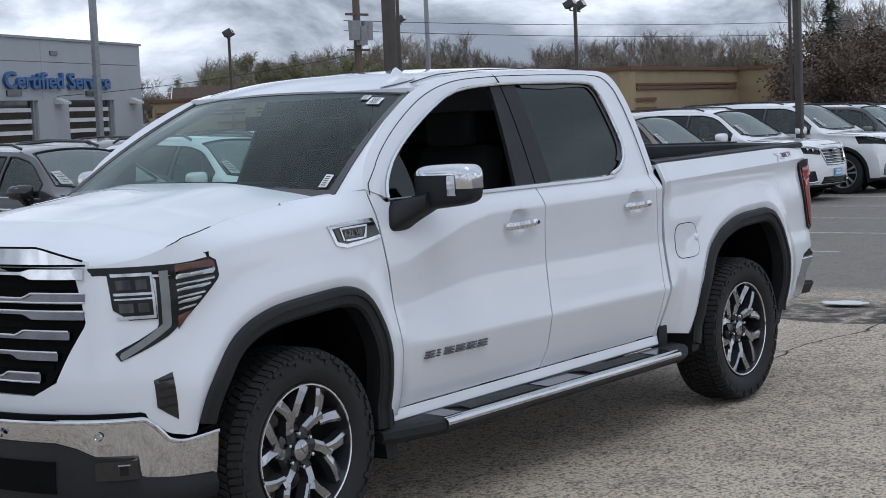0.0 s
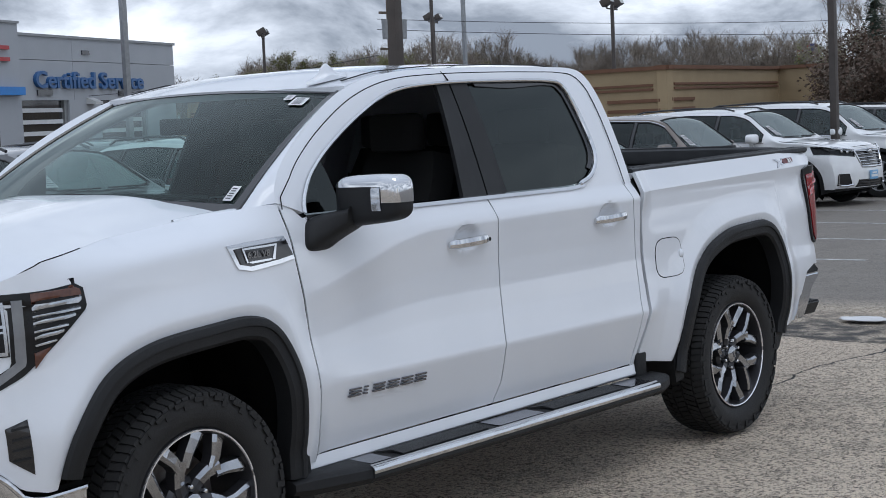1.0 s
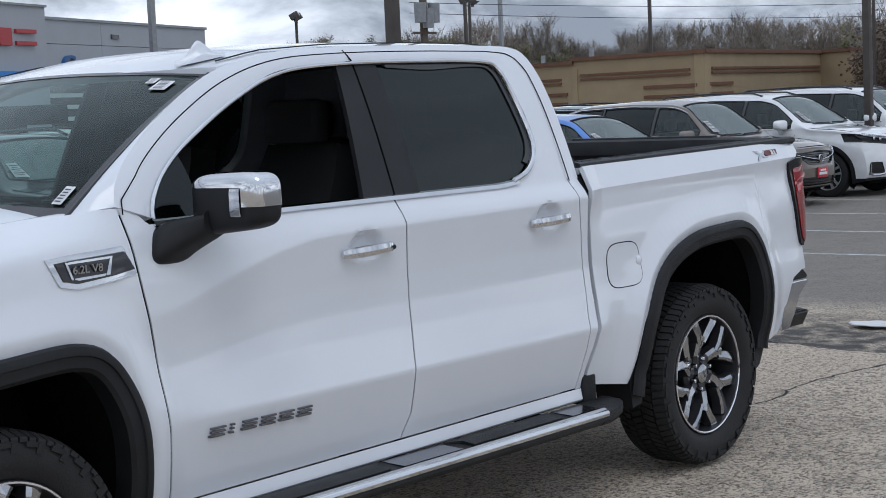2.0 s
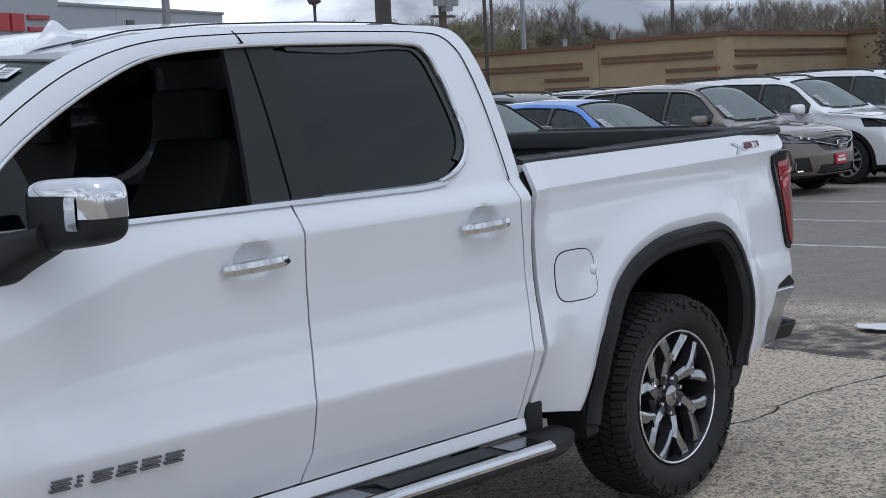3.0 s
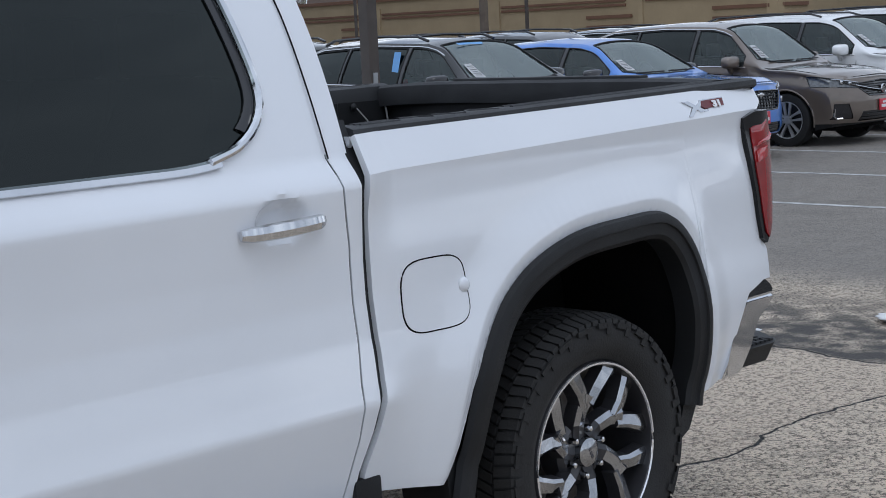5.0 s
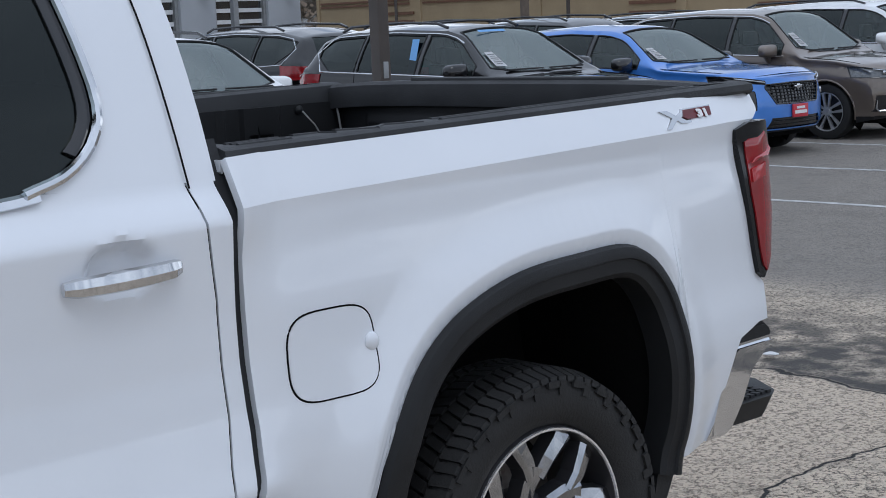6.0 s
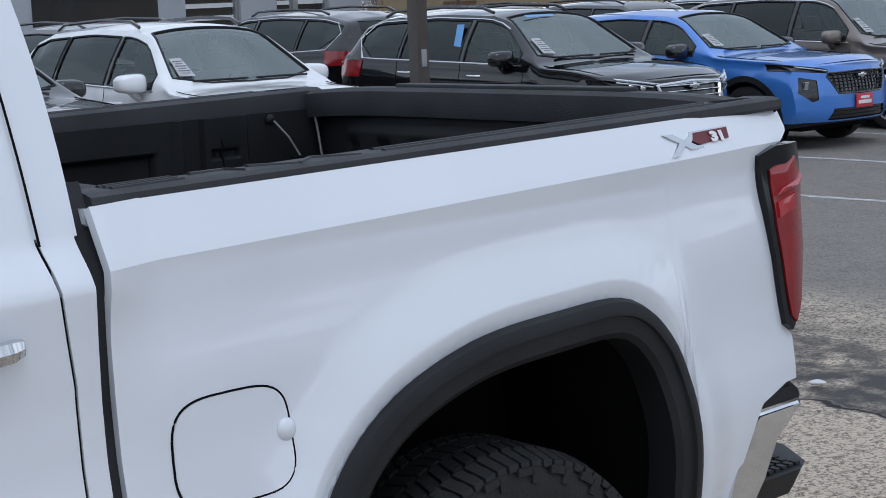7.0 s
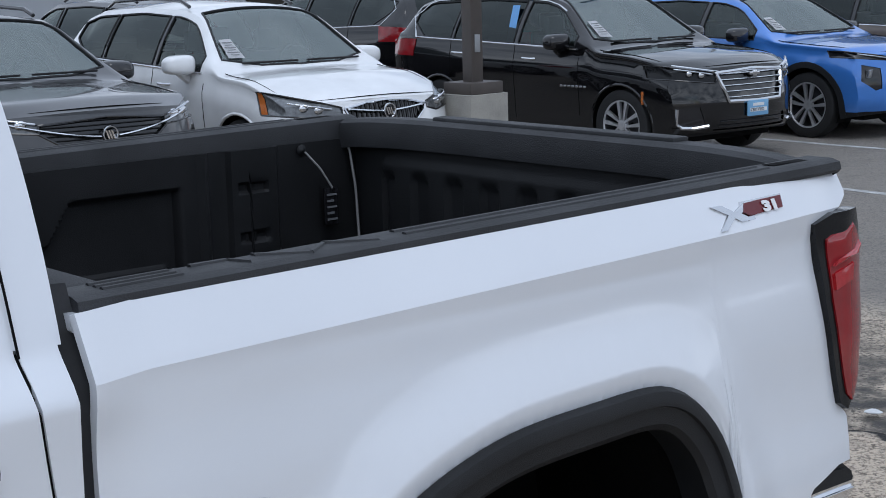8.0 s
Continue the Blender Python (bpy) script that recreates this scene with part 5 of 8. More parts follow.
for sgn in (-1, 1):
    bm = bmesh.new()
    prof = [(0.922, 1.416), (0.930, 1.424), (0.926, 1.440), (0.905, 1.446), (0.84, 1.446), (0.815, 1.438), (0.806, 1.40), (0.804, 1.358), (0.815, 1.352)]
    R = [[bm.verts.new((x, sgn * (y - 0.05 * max(0.0, x - 4.55) ** 1.2), z + RAKE(x))) for y, z in prof] for x in np.concatenate([np.linspace(2.864, 4.55, 24), np.linspace(4.57, 4.676, 6)])]
    for A, B in zip(R, R[1:]):
        for k in range(8):
            bm.faces.new((A[k], A[k + 1], B[k + 1], B[k]))
    bm.faces.new(R[0]), bm.faces.new(R[-1][::-1])
    rail = part("bed_rail_cap", bm, RAILCAP, truck, "worn black plastic bed rail cap", sharp=25)
    def ridge(x0, x1, y, w):
        P = np.array([[(x, sgn * (y + d), 1.4458 + RAKE(x) + e) for d, e in ((-w, 0.0), (-w * 0.6, 0.0035), (w * 0.6, 0.0035), (w, 0.0))] for x in np.linspace(x0, x1, 8)])
        part("rail_rib", sheet(P, 0.003, (0, 0, 1)), RAILCAP, rail)
    for y in (0.850, 0.872, 0.894):
        ridge(2.92, 3.06, y, 0.006)
    ridge(3.50, 4.47, 0.858, 0.008)
    ridge(3.50, 4.47, 0.892, 0.007)
    for x0, x1, y0, y1 in ((3.10, 3.17, 0.846, 0.846), (3.17, 3.185, 0.850, 0.890), (3.22, 3.30, 0.846, 0.900), (3.30, 3.36, 0.900, 0.850), (3.36, 3.44, 0.850, 0.895)):
        P = np.array([[(x0 + (x1 - x0) * t, sgn * (y0 + (y1 - y0) * t + d), 1.4458 + RAKE(x0) + e) for d, e in ((-0.008, 0.0), (-0.005, 0.004), (0.005, 0.004), (0.008, 0.0))] for t in np.linspace(0, 1, 5)])
        part("raised_mark", sheet(P, 0.003, (0, 0, 1)), RAILCAP, rail)
    bm = bmesh.new()
    box(bm, (4.50, sgn * 0.868 - 0.016, 1.4462 + RAKE(4.5)), (4.62, sgn * 0.868 + 0.016, 1.4478 + RAKE(4.5)), 0.0005)
    part("stake_pocket", bm, LINER, rail)
    bm = bmesh.new()
    prism(bm, [(2.850, 1.408), (2.878, 1.408), (2.872, 1.388), (2.860, 1.386), (2.854, 1.380), (2.850, 1.384)], sgn * 0.82, sgn * 0.926)
    part("bed_corner_cap", bm, WHITE, truck)
    # inner wall with pressed panels
    nu, nv = 190, 60
    P = np.zeros((nu, nv, 3))
    def press(q, w):
        k = min(max(q / w, 0.0), 1.0)
        return k * k * (3 - 2 * k)
    for i, x in enumerate(np.linspace(2.90, 4.66, nu)):
        top = float(np.interp(x, [3.05, 3.10, 3.16, 3.34, 3.41, 3.66, 3.73, 4.10], [1.18, 1.18, 1.265, 1.265, 1.20, 1.20, 1.31, 1.31]))
        base = 1.085 if 3.23 < x < 4.27 else FLOOR
        for j, z in enumerate(np.linspace(base, 1.395, nv)):
            d = 0.030 * press(min(x - 3.02, 4.06 - x, top - z, z - 0.98), 0.018)
            d -= 0.014 * press(min(x - 3.44, 3.66 - x, 1.165 - z, z - 1.0), 0.014)
            d += 0.010 * press(min(x - 3.50, 3.60 - x, 1.125 - z, z - 1.04), 0.012)
            d -= 0.012 * press(min(x - 3.76, 4.02 - x, 1.10 - z, z - 1.06), 0.012)
            d -= 0.020 * press(min(x - 4.20, 4.38 - x), 0.015)
            d -= 0.014 * press(min(x - 4.115, 4.15 - x), 0.010)
            for zz in (1.06, 1.13, 1.27):
                d += 0.014 * press(min(x - 4.235, 4.335 - x, z - zz, zz + 0.035 - z), 0.009)
            P[i, j] = (x, sgn * (0.80 + d), z)
    part("bed_inner_wall", sheet(P, 0.02, (0, -sgn, 0)), BEDLINER, truck, "black lined bed wall with pressed panels")
    bm = bmesh.new()
    P = np.zeros((24, 10, 3))
    for i, a in enumerate(np.linspace(0, math.pi, 24)):
        for j, y in enumerate(np.linspace(0.56, 0.80, 10)):
            rr = 0.53 * (0.95 if j == 0 else 1.0)
            P[i, j] = (3.745 + rr * math.cos(a) * 1.0, sgn * y, FLOOR + 0.19 * (0.95 if j == 0 else 1.0) * max(0.0, math.sin(a)) ** 0.38)
    grid_mesh(bm, P)
    bm.faces.new([bm.verts.new(P[i, 0]) for i in range(24)])
    part("bed_wheel_housing", bm, BEDLINER, truck)
# floor with ribs
bm = bmesh.new()
for x0, x1, y0, y1 in ((2.90, 4.66, -0.54, 0.54), (2.90, 3.24, 0.54, 0.80), (2.90, 3.24, -0.80, -0.54), (4.24, 4.66, 0.54, 0.80), (4.24, 4.66, -0.80, -0.54)):
    sheet(np.array([[(x, y, FLOOR + 0.01 * (math.sin(y * 38) > 0)) for y in np.linspace(y0, y1, int((y1 - y0) * 75))] for x in (x0, x1)]), 0.03, (0, 0, 1), bm)
part("bed_floor", bm, BEDLINER, truck)
bm = bmesh.new()
box(bm, (2.885, -0.82, 0.80), (2.92, 0.82, 1.408), 0.008)
part("bed_front_wall", bm, BEDLINER, truck)
bm = bmesh.new()
box(bm, (2.89, -0.82, 1.404), (2.96, 0.82, 1.428), 0.008)
part("bed_front_cap", bm, RAILCAP, truck)
# tailgate
P = np.zeros((170, 40, 3))
for i, y in enumerate(np.linspace(-0.79, 0.79, 170)):
    for j, z in enumerate(np.linspace(FLOOR, 1.41, 40)):
        ins = min((y + 0.66) / 0.012, (0.66 - y) / 0.012, (z - 1.0) / 0.012, (1.345 - z) / 0.012)
        d = -0.008 * min(1.0, max(0.0, ins))
        if ins > 0:
            d += 0.016 * min(1.0, max(0.0, math.sin(y * 42) * 2.5)) * min(1.0, max(0.0, (1.31 - z) / 0.02)) * (z > 1.06)
        P[i, j] = (4.650 + d, y, z)
tg = part("tailgate", sheet(P, 0.06, (-1, 0, 0)), BEDLINER, truck, "closed tailgate, black lined inside")
bm = bmesh.new()
prof = [(4.636, 1.368), (4.632, 1.40), (4.638, 1.440), (4.656, 1.450), (4.715, 1.450), (4.735, 1.435), (4.738, 1.40)]
R = [[bm.verts.new((x - 0.03 * (abs(y) / 0.80) ** 4, y, z + 0.012 * (1 - (abs(y) / 0.8) ** 6))) for x, z in prof] for y in np.linspace(-0.805, 0.805, 40)]
for A, B in zip(R, R[1:]):
    for k in range(6):
        bm.faces.new((A[k], A[k + 1], B[k + 1], B[k]))
bm.faces.new(R[0]), bm.faces.new(R[-1])
part("tailgate_cap", bm, RAILCAP, tg, sharp=25)
bm = bmesh.new()
box(bm, (4.668, -0.45, 1.456), (4.722, 0.45, 1.472), 0.006)
part("tailgate_ridge", bm, RAILCAP, tg)
P = np.array([[(4.742 - 0.05 * (abs(y) / 0.8) ** 4 + 0.012 * math.sin((z - 0.8) * 5), y, z) for z in np.linspace(0.80, 1.405, 12)] for y in np.linspace(-0.80, 0.80, 20)])
part("tailgate_skin", sheet(P, 0.02, (1, 0, 0)), WHITE, tg)
# tie-down ring, cord and tag at the far rear corner of the bed
bm = bmesh.new()
lathe(bm, [(0.0001, 0), (0.013, 0), (0.016, 0.008), (0.008, 0.014), (0.0001, 0.016)], "y", 16)
for v in bm.verts:
    v.co = Vector((4.46 + v.co.x, 0.80 - v.co.y, 1.375 + v.co.z))
part("tie_down", bm, BLACKPLASTIC, truck)
bm = bmesh.new()
tube(bm, [(4.46, 0.775, 1.37), (4.50, 0.76, 1.32), (4.54, 0.76, 1.26)], 0.003, 5)
tube(bm, [(4.615, 0.79, 1.42), (4.62, 0.775, 1.35), (4.635, 0.775, 1.25), (4.64, 0.77, 1.05)], 0.004, 5)
part("cord", bm, mat("pale_cord", (0.30, 0.30, 0.30), None, 40, 0.8), truck)
bm = bmesh.new()
box(bm, (4.515, 0.765, 1.15), (4.565, 0.775, 1.26), 0.004)
tag = part("hang_tag", bm, GLOSSBLACK, truck, "black hanging tag with pale print")
bm = bmesh.new()
for k in range(5):
    box(bm, (4.522, 0.762, 1.165 + k * 0.018), (4.556 - 0.01 * (k % 2), 0.764, 1.171 + k * 0.018))
part("tag_print", bm, mat_bar, tag)

# ---- X31 badge on both bed sides ----
for sgn in (-1,):
    def slab(poly, off, thick, material, parent, name, label=""):
        bm = bmesh.new()
        A = [bm.verts.new((x, sgn * (half_width(x, 1.30) + 0.010 - 0.046 * (z - 1.34) / 0.09 + off), z)) for x, z in poly]
        B = [bm.verts.new((x, sgn * (half_width(x, 1.30) + 0.010 - 0.046 * (z - 1.34) / 0.09 + off - thick), z)) for x, z in poly]
        bm.faces.new(A), bm.faces.new(B[::-1])
        for k in range(len(A)):
            bm.faces.new((A[k], A[(k + 1) % len(A)], B[(k + 1) % len(A)], B[k]))
        return part(name, bm, material, parent, label, smooth=False)
    BADGERED = mat("dark_red_badge_enamel", (0.125, 0.010, 0.015), None, 30, 0.3)
    def at(pts):
        return [(4.452 - (4.4511 - x) * 1.42, 1.384 + (z - 1.380) * 1.12 + (x - 4.45) * 0.01) for x, z in pts]
    x31 = slab(at([(4.2920, 1.4010), (4.3142, 1.4010), (4.3364, 1.3866), (4.3660, 1.4010), (4.3845, 1.4010), (4.3475, 1.3818), (4.3623, 1.3690), (4.3438, 1.3690), (4.3327, 1.3770), (4.3090, 1.3594), (4.2957, 1.3594), (4.3216, 1.3834)]), 0.009, 0.008, CHROME, truck, "trim_badge", "chrome and red off-road package badge")
    slab(at([(4.3549, 1.4010), (4.4511, 1.4026), (4.4452, 1.3722), (4.3586, 1.3674), (4.3460, 1.3818)]), 0.007, 0.006, CHROME, x31, "badge_plate")
    slab(at([(4.3608, 1.3985), (4.4470, 1.4002), (4.4430, 1.3800), (4.3660, 1.3765), (4.3534, 1.3840)]), 0.010, 0.004, BADGERED, x31, "badge_panel")
    tx = text_mesh("31", 0.026, 0.004, 0.0016)
    for v in tx.verts:
        x, z = 4.374 + v.co.x * 2.0, 1.3835 + v.co.z
        v.co = Vector((x, -(half_width(x, 1.30) + 0.010 - 0.046 * (z - 1.34) / 0.09 + 0.012) + v.co.y * 0.5, z))
    part("badge_number", tx, PAPER, x31, smooth=False)

# ---- rear bumper ----
bm = bmesh.new()
sect = [(0.60, 4.86), (0.70, 4.85), (0.77, 4.83), (0.80, 4.80), (0.815, 4.74), (0.81, 4.66)]
C = spline(sect, 24)
pts = np.concatenate([C[::-1], [[-0.0, 4.87]], C * np.array([-1, 1])])
P = np.zeros((len(pts), 6, 3))
for i, (y, x) in enumerate(pts):
    e = max(0.0, (abs(y) - 0.75) / 0.2)
    zt, zb = 0.775 - 0.03 * e, 0.56 - 0.05 * e
    for j, (dz, dx) in enumerate(((0.0, -0.035), (0.012, -0.01), (0.10, 0.0), (0.55, -0.005), (0.92, -0.02), (1.0, -0.045))):
        P[i, j] = (x + dx, y, zt + (zb - zt) * dz)
rb = part("rear_bumper", sheet(P, 0.02, (1, 0, 0)), CHROME, truck, "chrome rear bumper with corner steps")
for sgn in (-1, 1):
    bm = bmesh.new()
    o = [(4.500, 0.725), (4.525, 0.744), (4.690, 0.746), (4.697, 0.734), (4.690, 0.722), (4.605, 0.692), (4.582, 0.676), (4.562, 0.62), (4.543, 0.585), (4.497, 0.512), (4.47, 0.504), (4.388, 0.503), (4.41, 0.55), (4.44, 0.62)]
    prism(bm, [(x - 0.030, z + 0.008) for x, z in o], sgn * 0.86, sgn * 0.990)
    bmesh.ops.bevel(bm, geom=[e for e in bm.edges if abs(e.verts[0].co.y - e.verts[1].co.y) < 1e-5], offset=0.012, segments=3, affect="EDGES")
    part("bumper_end", bm, CHROME, rb, sharp=30)
    bm = bmesh.new()
    prism(bm, [(4.492, 0.744), (4.503, 0.773), (4.536, 0.791), (4.586, 0.801), (4.631, 0.797), (4.664, 0.773), (4.668, 0.752)], sgn * 0.66, sgn * 0.984)
    bmesh.ops.bevel(bm, geom=[e for e in bm.edges if abs(e.verts[0].co.y - e.verts[1].co.y) < 1e-5], offset=0.010, segments=2, affect="EDGES")
    part("bumper_top_pad", bm, BLACKPLASTIC, rb, sharp=30)
    bm = bmesh.new()
    prism(bm, [(4.48, sgn * 0.982), (4.655, sgn * 0.985), (4.715, sgn * 0.955), (4.80, sgn * 0.83), (4.82, sgn * 0.68), (4.48, sgn * 0.68)], 0.522, 0.582, "z")
    for v in bm.verts:
        if v.co.z < 0.53 and abs(v.co.y) > 0.9:
            v.co.y -= sgn * 0.02
            v.co.x -= 0.02
    stp = part("corner_step", bm, BLACKPLASTIC, rb)
    for a in range(6):
        for b in range(6):
            bm = bmesh.new()
            x, y = 4.530 + a * 0.026 + (b % 2) * 0.010, sgn * (0.800 + b * 0.030)
            box(bm, (x, y - 0.011, 0.581), (x + 0.017, y + 0.011, 0.590))
            part("grip_stud", bm, RAILCAP, stp)

# ---- nose: grille, bumper, brow ----
def nose_x(y, z, d=0.0):
    L = 0.70 - 0.05 * max(0.0, (z - 0.8) / 0.5)
    w = float(np.interp(z, ZF, YF)) + 0.01
    k = min(abs(y) / w, 0.999)
    return -0.28 - L * (1 - k ** 3.4) ** (1 / 3.4) - d


def nose_sheet(y0, y1, zlo, zhi, d, thick, ny=30, nz=8):
    P = np.zeros((ny, nz, 3))
    for i, y in enumerate(np.linspace(y0, y1, ny)):
        a, b = zlo(y), zhi(y)
        for j, v in enumerate(np.linspace(0, 1, nz)):
            z = a + (b - a) * v
            P[i, j] = (nose_x(y, z, d), y, z)
    return sheet(P, thick, (-1, 0, 0))


gw = lambda z: 0.50 + 0.24 * min(1.0, max(0.0, (z - 0.74) / 0.30))
grille = part("grille", nose_sheet(-0.735, 0.735, lambda y: 0.745 + 0.28 * max(0.0, (abs(y) - 0.5) / 0.24), lambda y: 1.225, -0.02, 0.02), LINER, truck, "black grille with chrome bars")
for k, z in enumerate((1.208, 1.108, 1.061, 0.970, 0.910, 0.814)):
    yw = gw(z) - 0.036
    def flank(y, yw=yw):
        q = min(max((abs(y) - 0.60 * yw) / 0.05, 0.0), 1.0)
        return q * q * (3 - 2 * q)
    up, down = (0.010, 0.016) if k == 0 else ((0.018, 0.0) if k % 2 else (0.0, 0.018))
    bar = part("grille_bar", nose_sheet(-yw, yw, lambda y: z - 0.006 - down * flank(y), lambda y: z + 0.006 + up * flank(y), 0.004 + 0.012 * (k == 0), 0.03, 60, 4), DARKCHROME if k else CHROME, grille)
    if k:
        for e in (z + 0.008 + up, z - 0.008 - down) if k in (1, 5) else (z + 0.008 + up,):
            bm = bmesh.new()
            tube(bm, [(nose_x(y, z, 0.006), y, z + (e - z) * (0.3 + 0.7 * flank(y)) if abs(e - z) > 0.01 else e) for y in np.linspace(-yw, yw, 61)], 0.0042, 6)
            part("bar_edge", bm, CHROME, bar)
for z in (1.160, 1.015, 0.862):
    yw = gw(z) - 0.03
    part("grille_slat", nose_sheet(-yw, yw, lambda y: z - 0.012, lambda y: z + 0.012, -0.014, 0.02, 30, 3), LINER, grille)
part("hood_brow", nose_sheet(-0.70, 0.70, lambda y: 1.238, lambda y: 1.30 - 0.05 * max(0.0, (abs(y) - 0.5) / 0.2), 0.012, 0.05, 30, 5), CHROME, truck)
for zf, y0 in ((lambda y: 1.237, 0.71), (lambda y: 1.303 - 0.05 * max(0.0, (abs(y) - 0.5) / 0.2), 0.70)):
    bm = bmesh.new()
    tube(bm, [(nose_x(y, zf(y), 0.012), y, zf(y)) for y in np.linspace(-y0, y0, 41)], 0.0045, 5)
    part("brow_gap", bm, LINER, truck)
part("nose_panel", nose_sheet(-0.66, 0.66, lambda y: 0.64, lambda y: 0.75 + 0.10 * max(0.0, (abs(y) - 0.48) / 0.2), -0.002, 0.02), WHITE, truck)
def bumper_plan(a):
    """A place on the bumper's outline, a metres round from its middle."""
    return float(np.interp(a, ARC, ARC_X)), float(np.interp(a, ARC, ARC_Y))


ARC_Y = np.linspace(0, 0.972, 3000)
ARC_X = -0.30 - 0.74 * (1 - (ARC_Y / 0.972) ** 3.6) ** (1 / 3.6)
ARC = np.concatenate([[0], np.cumsum(np.hypot(np.diff(ARC_X), np.diff(ARC_Y)))])
ftop = smooth_line([(0, 0.672), (0.36, 0.670), (0.69, 0.675), (0.974, 0.675), (1.014, 0.645), (1.063, 0.590), (1.10, 0.578), (1.135, 0.575), (1.30, 0.588)])
fbot = smooth_line([(0, 0.575), (0.612, 0.578), (0.70, 0.560), (0.781, 0.528), (0.935, 0.518), (0.955, 0.445), (1.10, 0.425), (1.30, 0.413)])


def wrap(zlo, zhi, a0, a1, d, thick, n=120, nz=8, sgn=0, bow=0.0, lean=0.0):
    """A panel that follows the bumper's outline between two lines of height."""
    A = np.linspace(a0, a1, n)
    P = np.zeros((n, nz, 3))
    for i, a in enumerate(A):
        x, y = bumper_plan(abs(a))
        x2, y2 = bumper_plan(abs(a) + 0.004)
        nx, ny = -(y2 - y), x2 - x
        q = math.hypot(nx, ny)
        sy = (1 if a > 0 else -1) if sgn == 0 else sgn
        for j, v in enumerate(np.linspace(0, 1, nz)):
            lo, hi = zlo(abs(a)), zhi(abs(a))
            e = d + bow * math.sin(v * math.pi) - lean * (1 - v)
            P[i, j] = (x + nx / q * e, sy * (y + ny / q * e), lo + (hi - lo) * v)
    return sheet(P, thick, (-1, 0, 0))


END = 1.285
fb = part("front_bumper", wrap(fbot, ftop, -END, END, 0.0, 0.02, 241, 9, 0, 0.003, 0.022), CHROME, truck, "chrome front bumper", sharp=30)
part("bumper_gap", wrap(lambda a: ftop(a) - 0.004, lambda a: ftop(a) + 0.018, -END, END, -0.016, 0.02, 161, 3), LINER, fb)
bm = bmesh.new()
tube(bm, [(*(lambda q: (q[0] - 0.002, (1 if a > 0 else -1) * (q[1] + 0.002)))(bumper_plan(abs(a))), ftop(abs(a)) - 0.006) for a in np.linspace(-END, END, 161)], 0.010, 8)
part("bumper_edge", bm, CHROME, fb)
lv = part("lower_valance", wrap(lambda a: 0.29 + 0.05 * max(0.0, (a - 0.9) / 0.4), lambda a: fbot(a) + 0.006, -END + 0.01, END - 0.01, -0.014, 0.02, 161, 7, 0, 0.012), BLACKPLASTIC, fb, "black plastic lower valance")
part("lower_intake", wrap(lambda a: 0.40, lambda a: 0.52, -0.62, 0.62, 0.002, 0.01, 61, 5), LINER, lv)
for sgn in (-1, 1):
    fg = part("fog_lamp_bezel", wrap(lambda a: 0.452, lambda a: 0.522, 0.785, 0.940, 0.004, 0.02, 12, 5, sgn), GLOSSBLACK, fb)
    part("fog_lamp", wrap(lambda a: 0.470, lambda a: 0.505, 0.875, 0.905, 0.010, 0.01, 5, 4, sgn), LAMPDARK, fg)
    part("fog_lamp_rim", wrap(lambda a: 0.505, lambda a: 0.510, 0.870, 0.912, 0.012, 0.006, 5, 3, sgn), LAMPCLEAR, fg)
    for y in (0.36, 0.785):
        bm = bmesh.new()
        lathe(bm, [(0.0001, -0.003), (0.009, -0.003), (0.010, -0.005), (0.014, -0.005), (0.016, 0.004)], "y", 18)
        x = float(np.interp(y, ARC_Y, ARC_X)) - 0.004
        for v in bm.verts:
            v.co = Vector((x + v.co.y + 0.30 * (y > 0.5) * v.co.x, sgn * (y + v.co.x), 0.615 + v.co.z))
        part("parking_sensor", bm, LAMPCLEAR, fb)

# ---- interior seen through the glass ----
bm = bmesh.new()
P = np.array([[(x, y, z) for x, z in ((0.30, 1.36), (0.55, 1.40), (0.85, 1.36), (0.92, 1.22), (0.88, 0.95))] for y in np.linspace(-0.82, 0.82, 8)])
part("dashboard", sheet(P, 0.03, (0, 0, 1), bm), INTERIOR, truck)
bm = bmesh.new()
tube(bm, [(1.02 + 0.06 * math.sin(a), -0.42 + 0.19 * math.cos(a), 1.30 + 0.18 * math.sin(a)) for a in np.linspace(0, math.tau, 33)[:-1]], 0.016, 8, True)
tube(bm, [(0.90, -0.42, 1.24), (1.02, -0.42, 1.30), (1.02, -0.42 - 0.18, 1.30)], 0.02, 6)
tube(bm, [(1.02, -0.42, 1.30), (1.02, -0.24, 1.30)], 0.02, 6)
part("steering_wheel", bm, INTERIOR, truck)
for x, y in ((1.45, -0.42), (1.45, 0.42), (2.35, -0.45), (2.35, 0.45), (2.35, 0.0)):
    bm = bmesh.new()
    P = np.zeros((12, 7, 3))
    for i, t in enumerate(np.linspace(0, 1, 12)):
        for j, v in enumerate(np.linspace(-1, 1, 7)):
            P[i, j] = (x + 0.10 + 0.22 * t - 0.03 * math.sin(t * 5) + 0.04 * v * v * -1, y + v * 0.25 * (1 - 0.25 * t ** 3), 0.95 + 0.62 * t)
    sheet(P, 0.11, (-1, 0, 0), bm)
    box(bm, (x + 0.24, y - 0.13, 1.57), (x + 0.34, y + 0.13, 1.74), 0.03)
    box(bm, (x - 0.35, y - 0.25, 0.88), (x + 0.16, y + 0.25, 1.0), 0.04)
    part("seat", bm, INTERIOR, truck)
bm = bmesh.new()
box(bm, (0.55, -0.86, 0.55), (2.80, 0.86, 0.62))
part("cab_floor", bm, INTERIOR, truck)
P = np.array([[(x, y * (0.68 if x > 1.0 else 0.62), 1.865 + 0.02 * (1 - (y) ** 2)) for y in np.linspace(-1, 1, 8)] for x in np.linspace(1.14, 2.66, 10)])
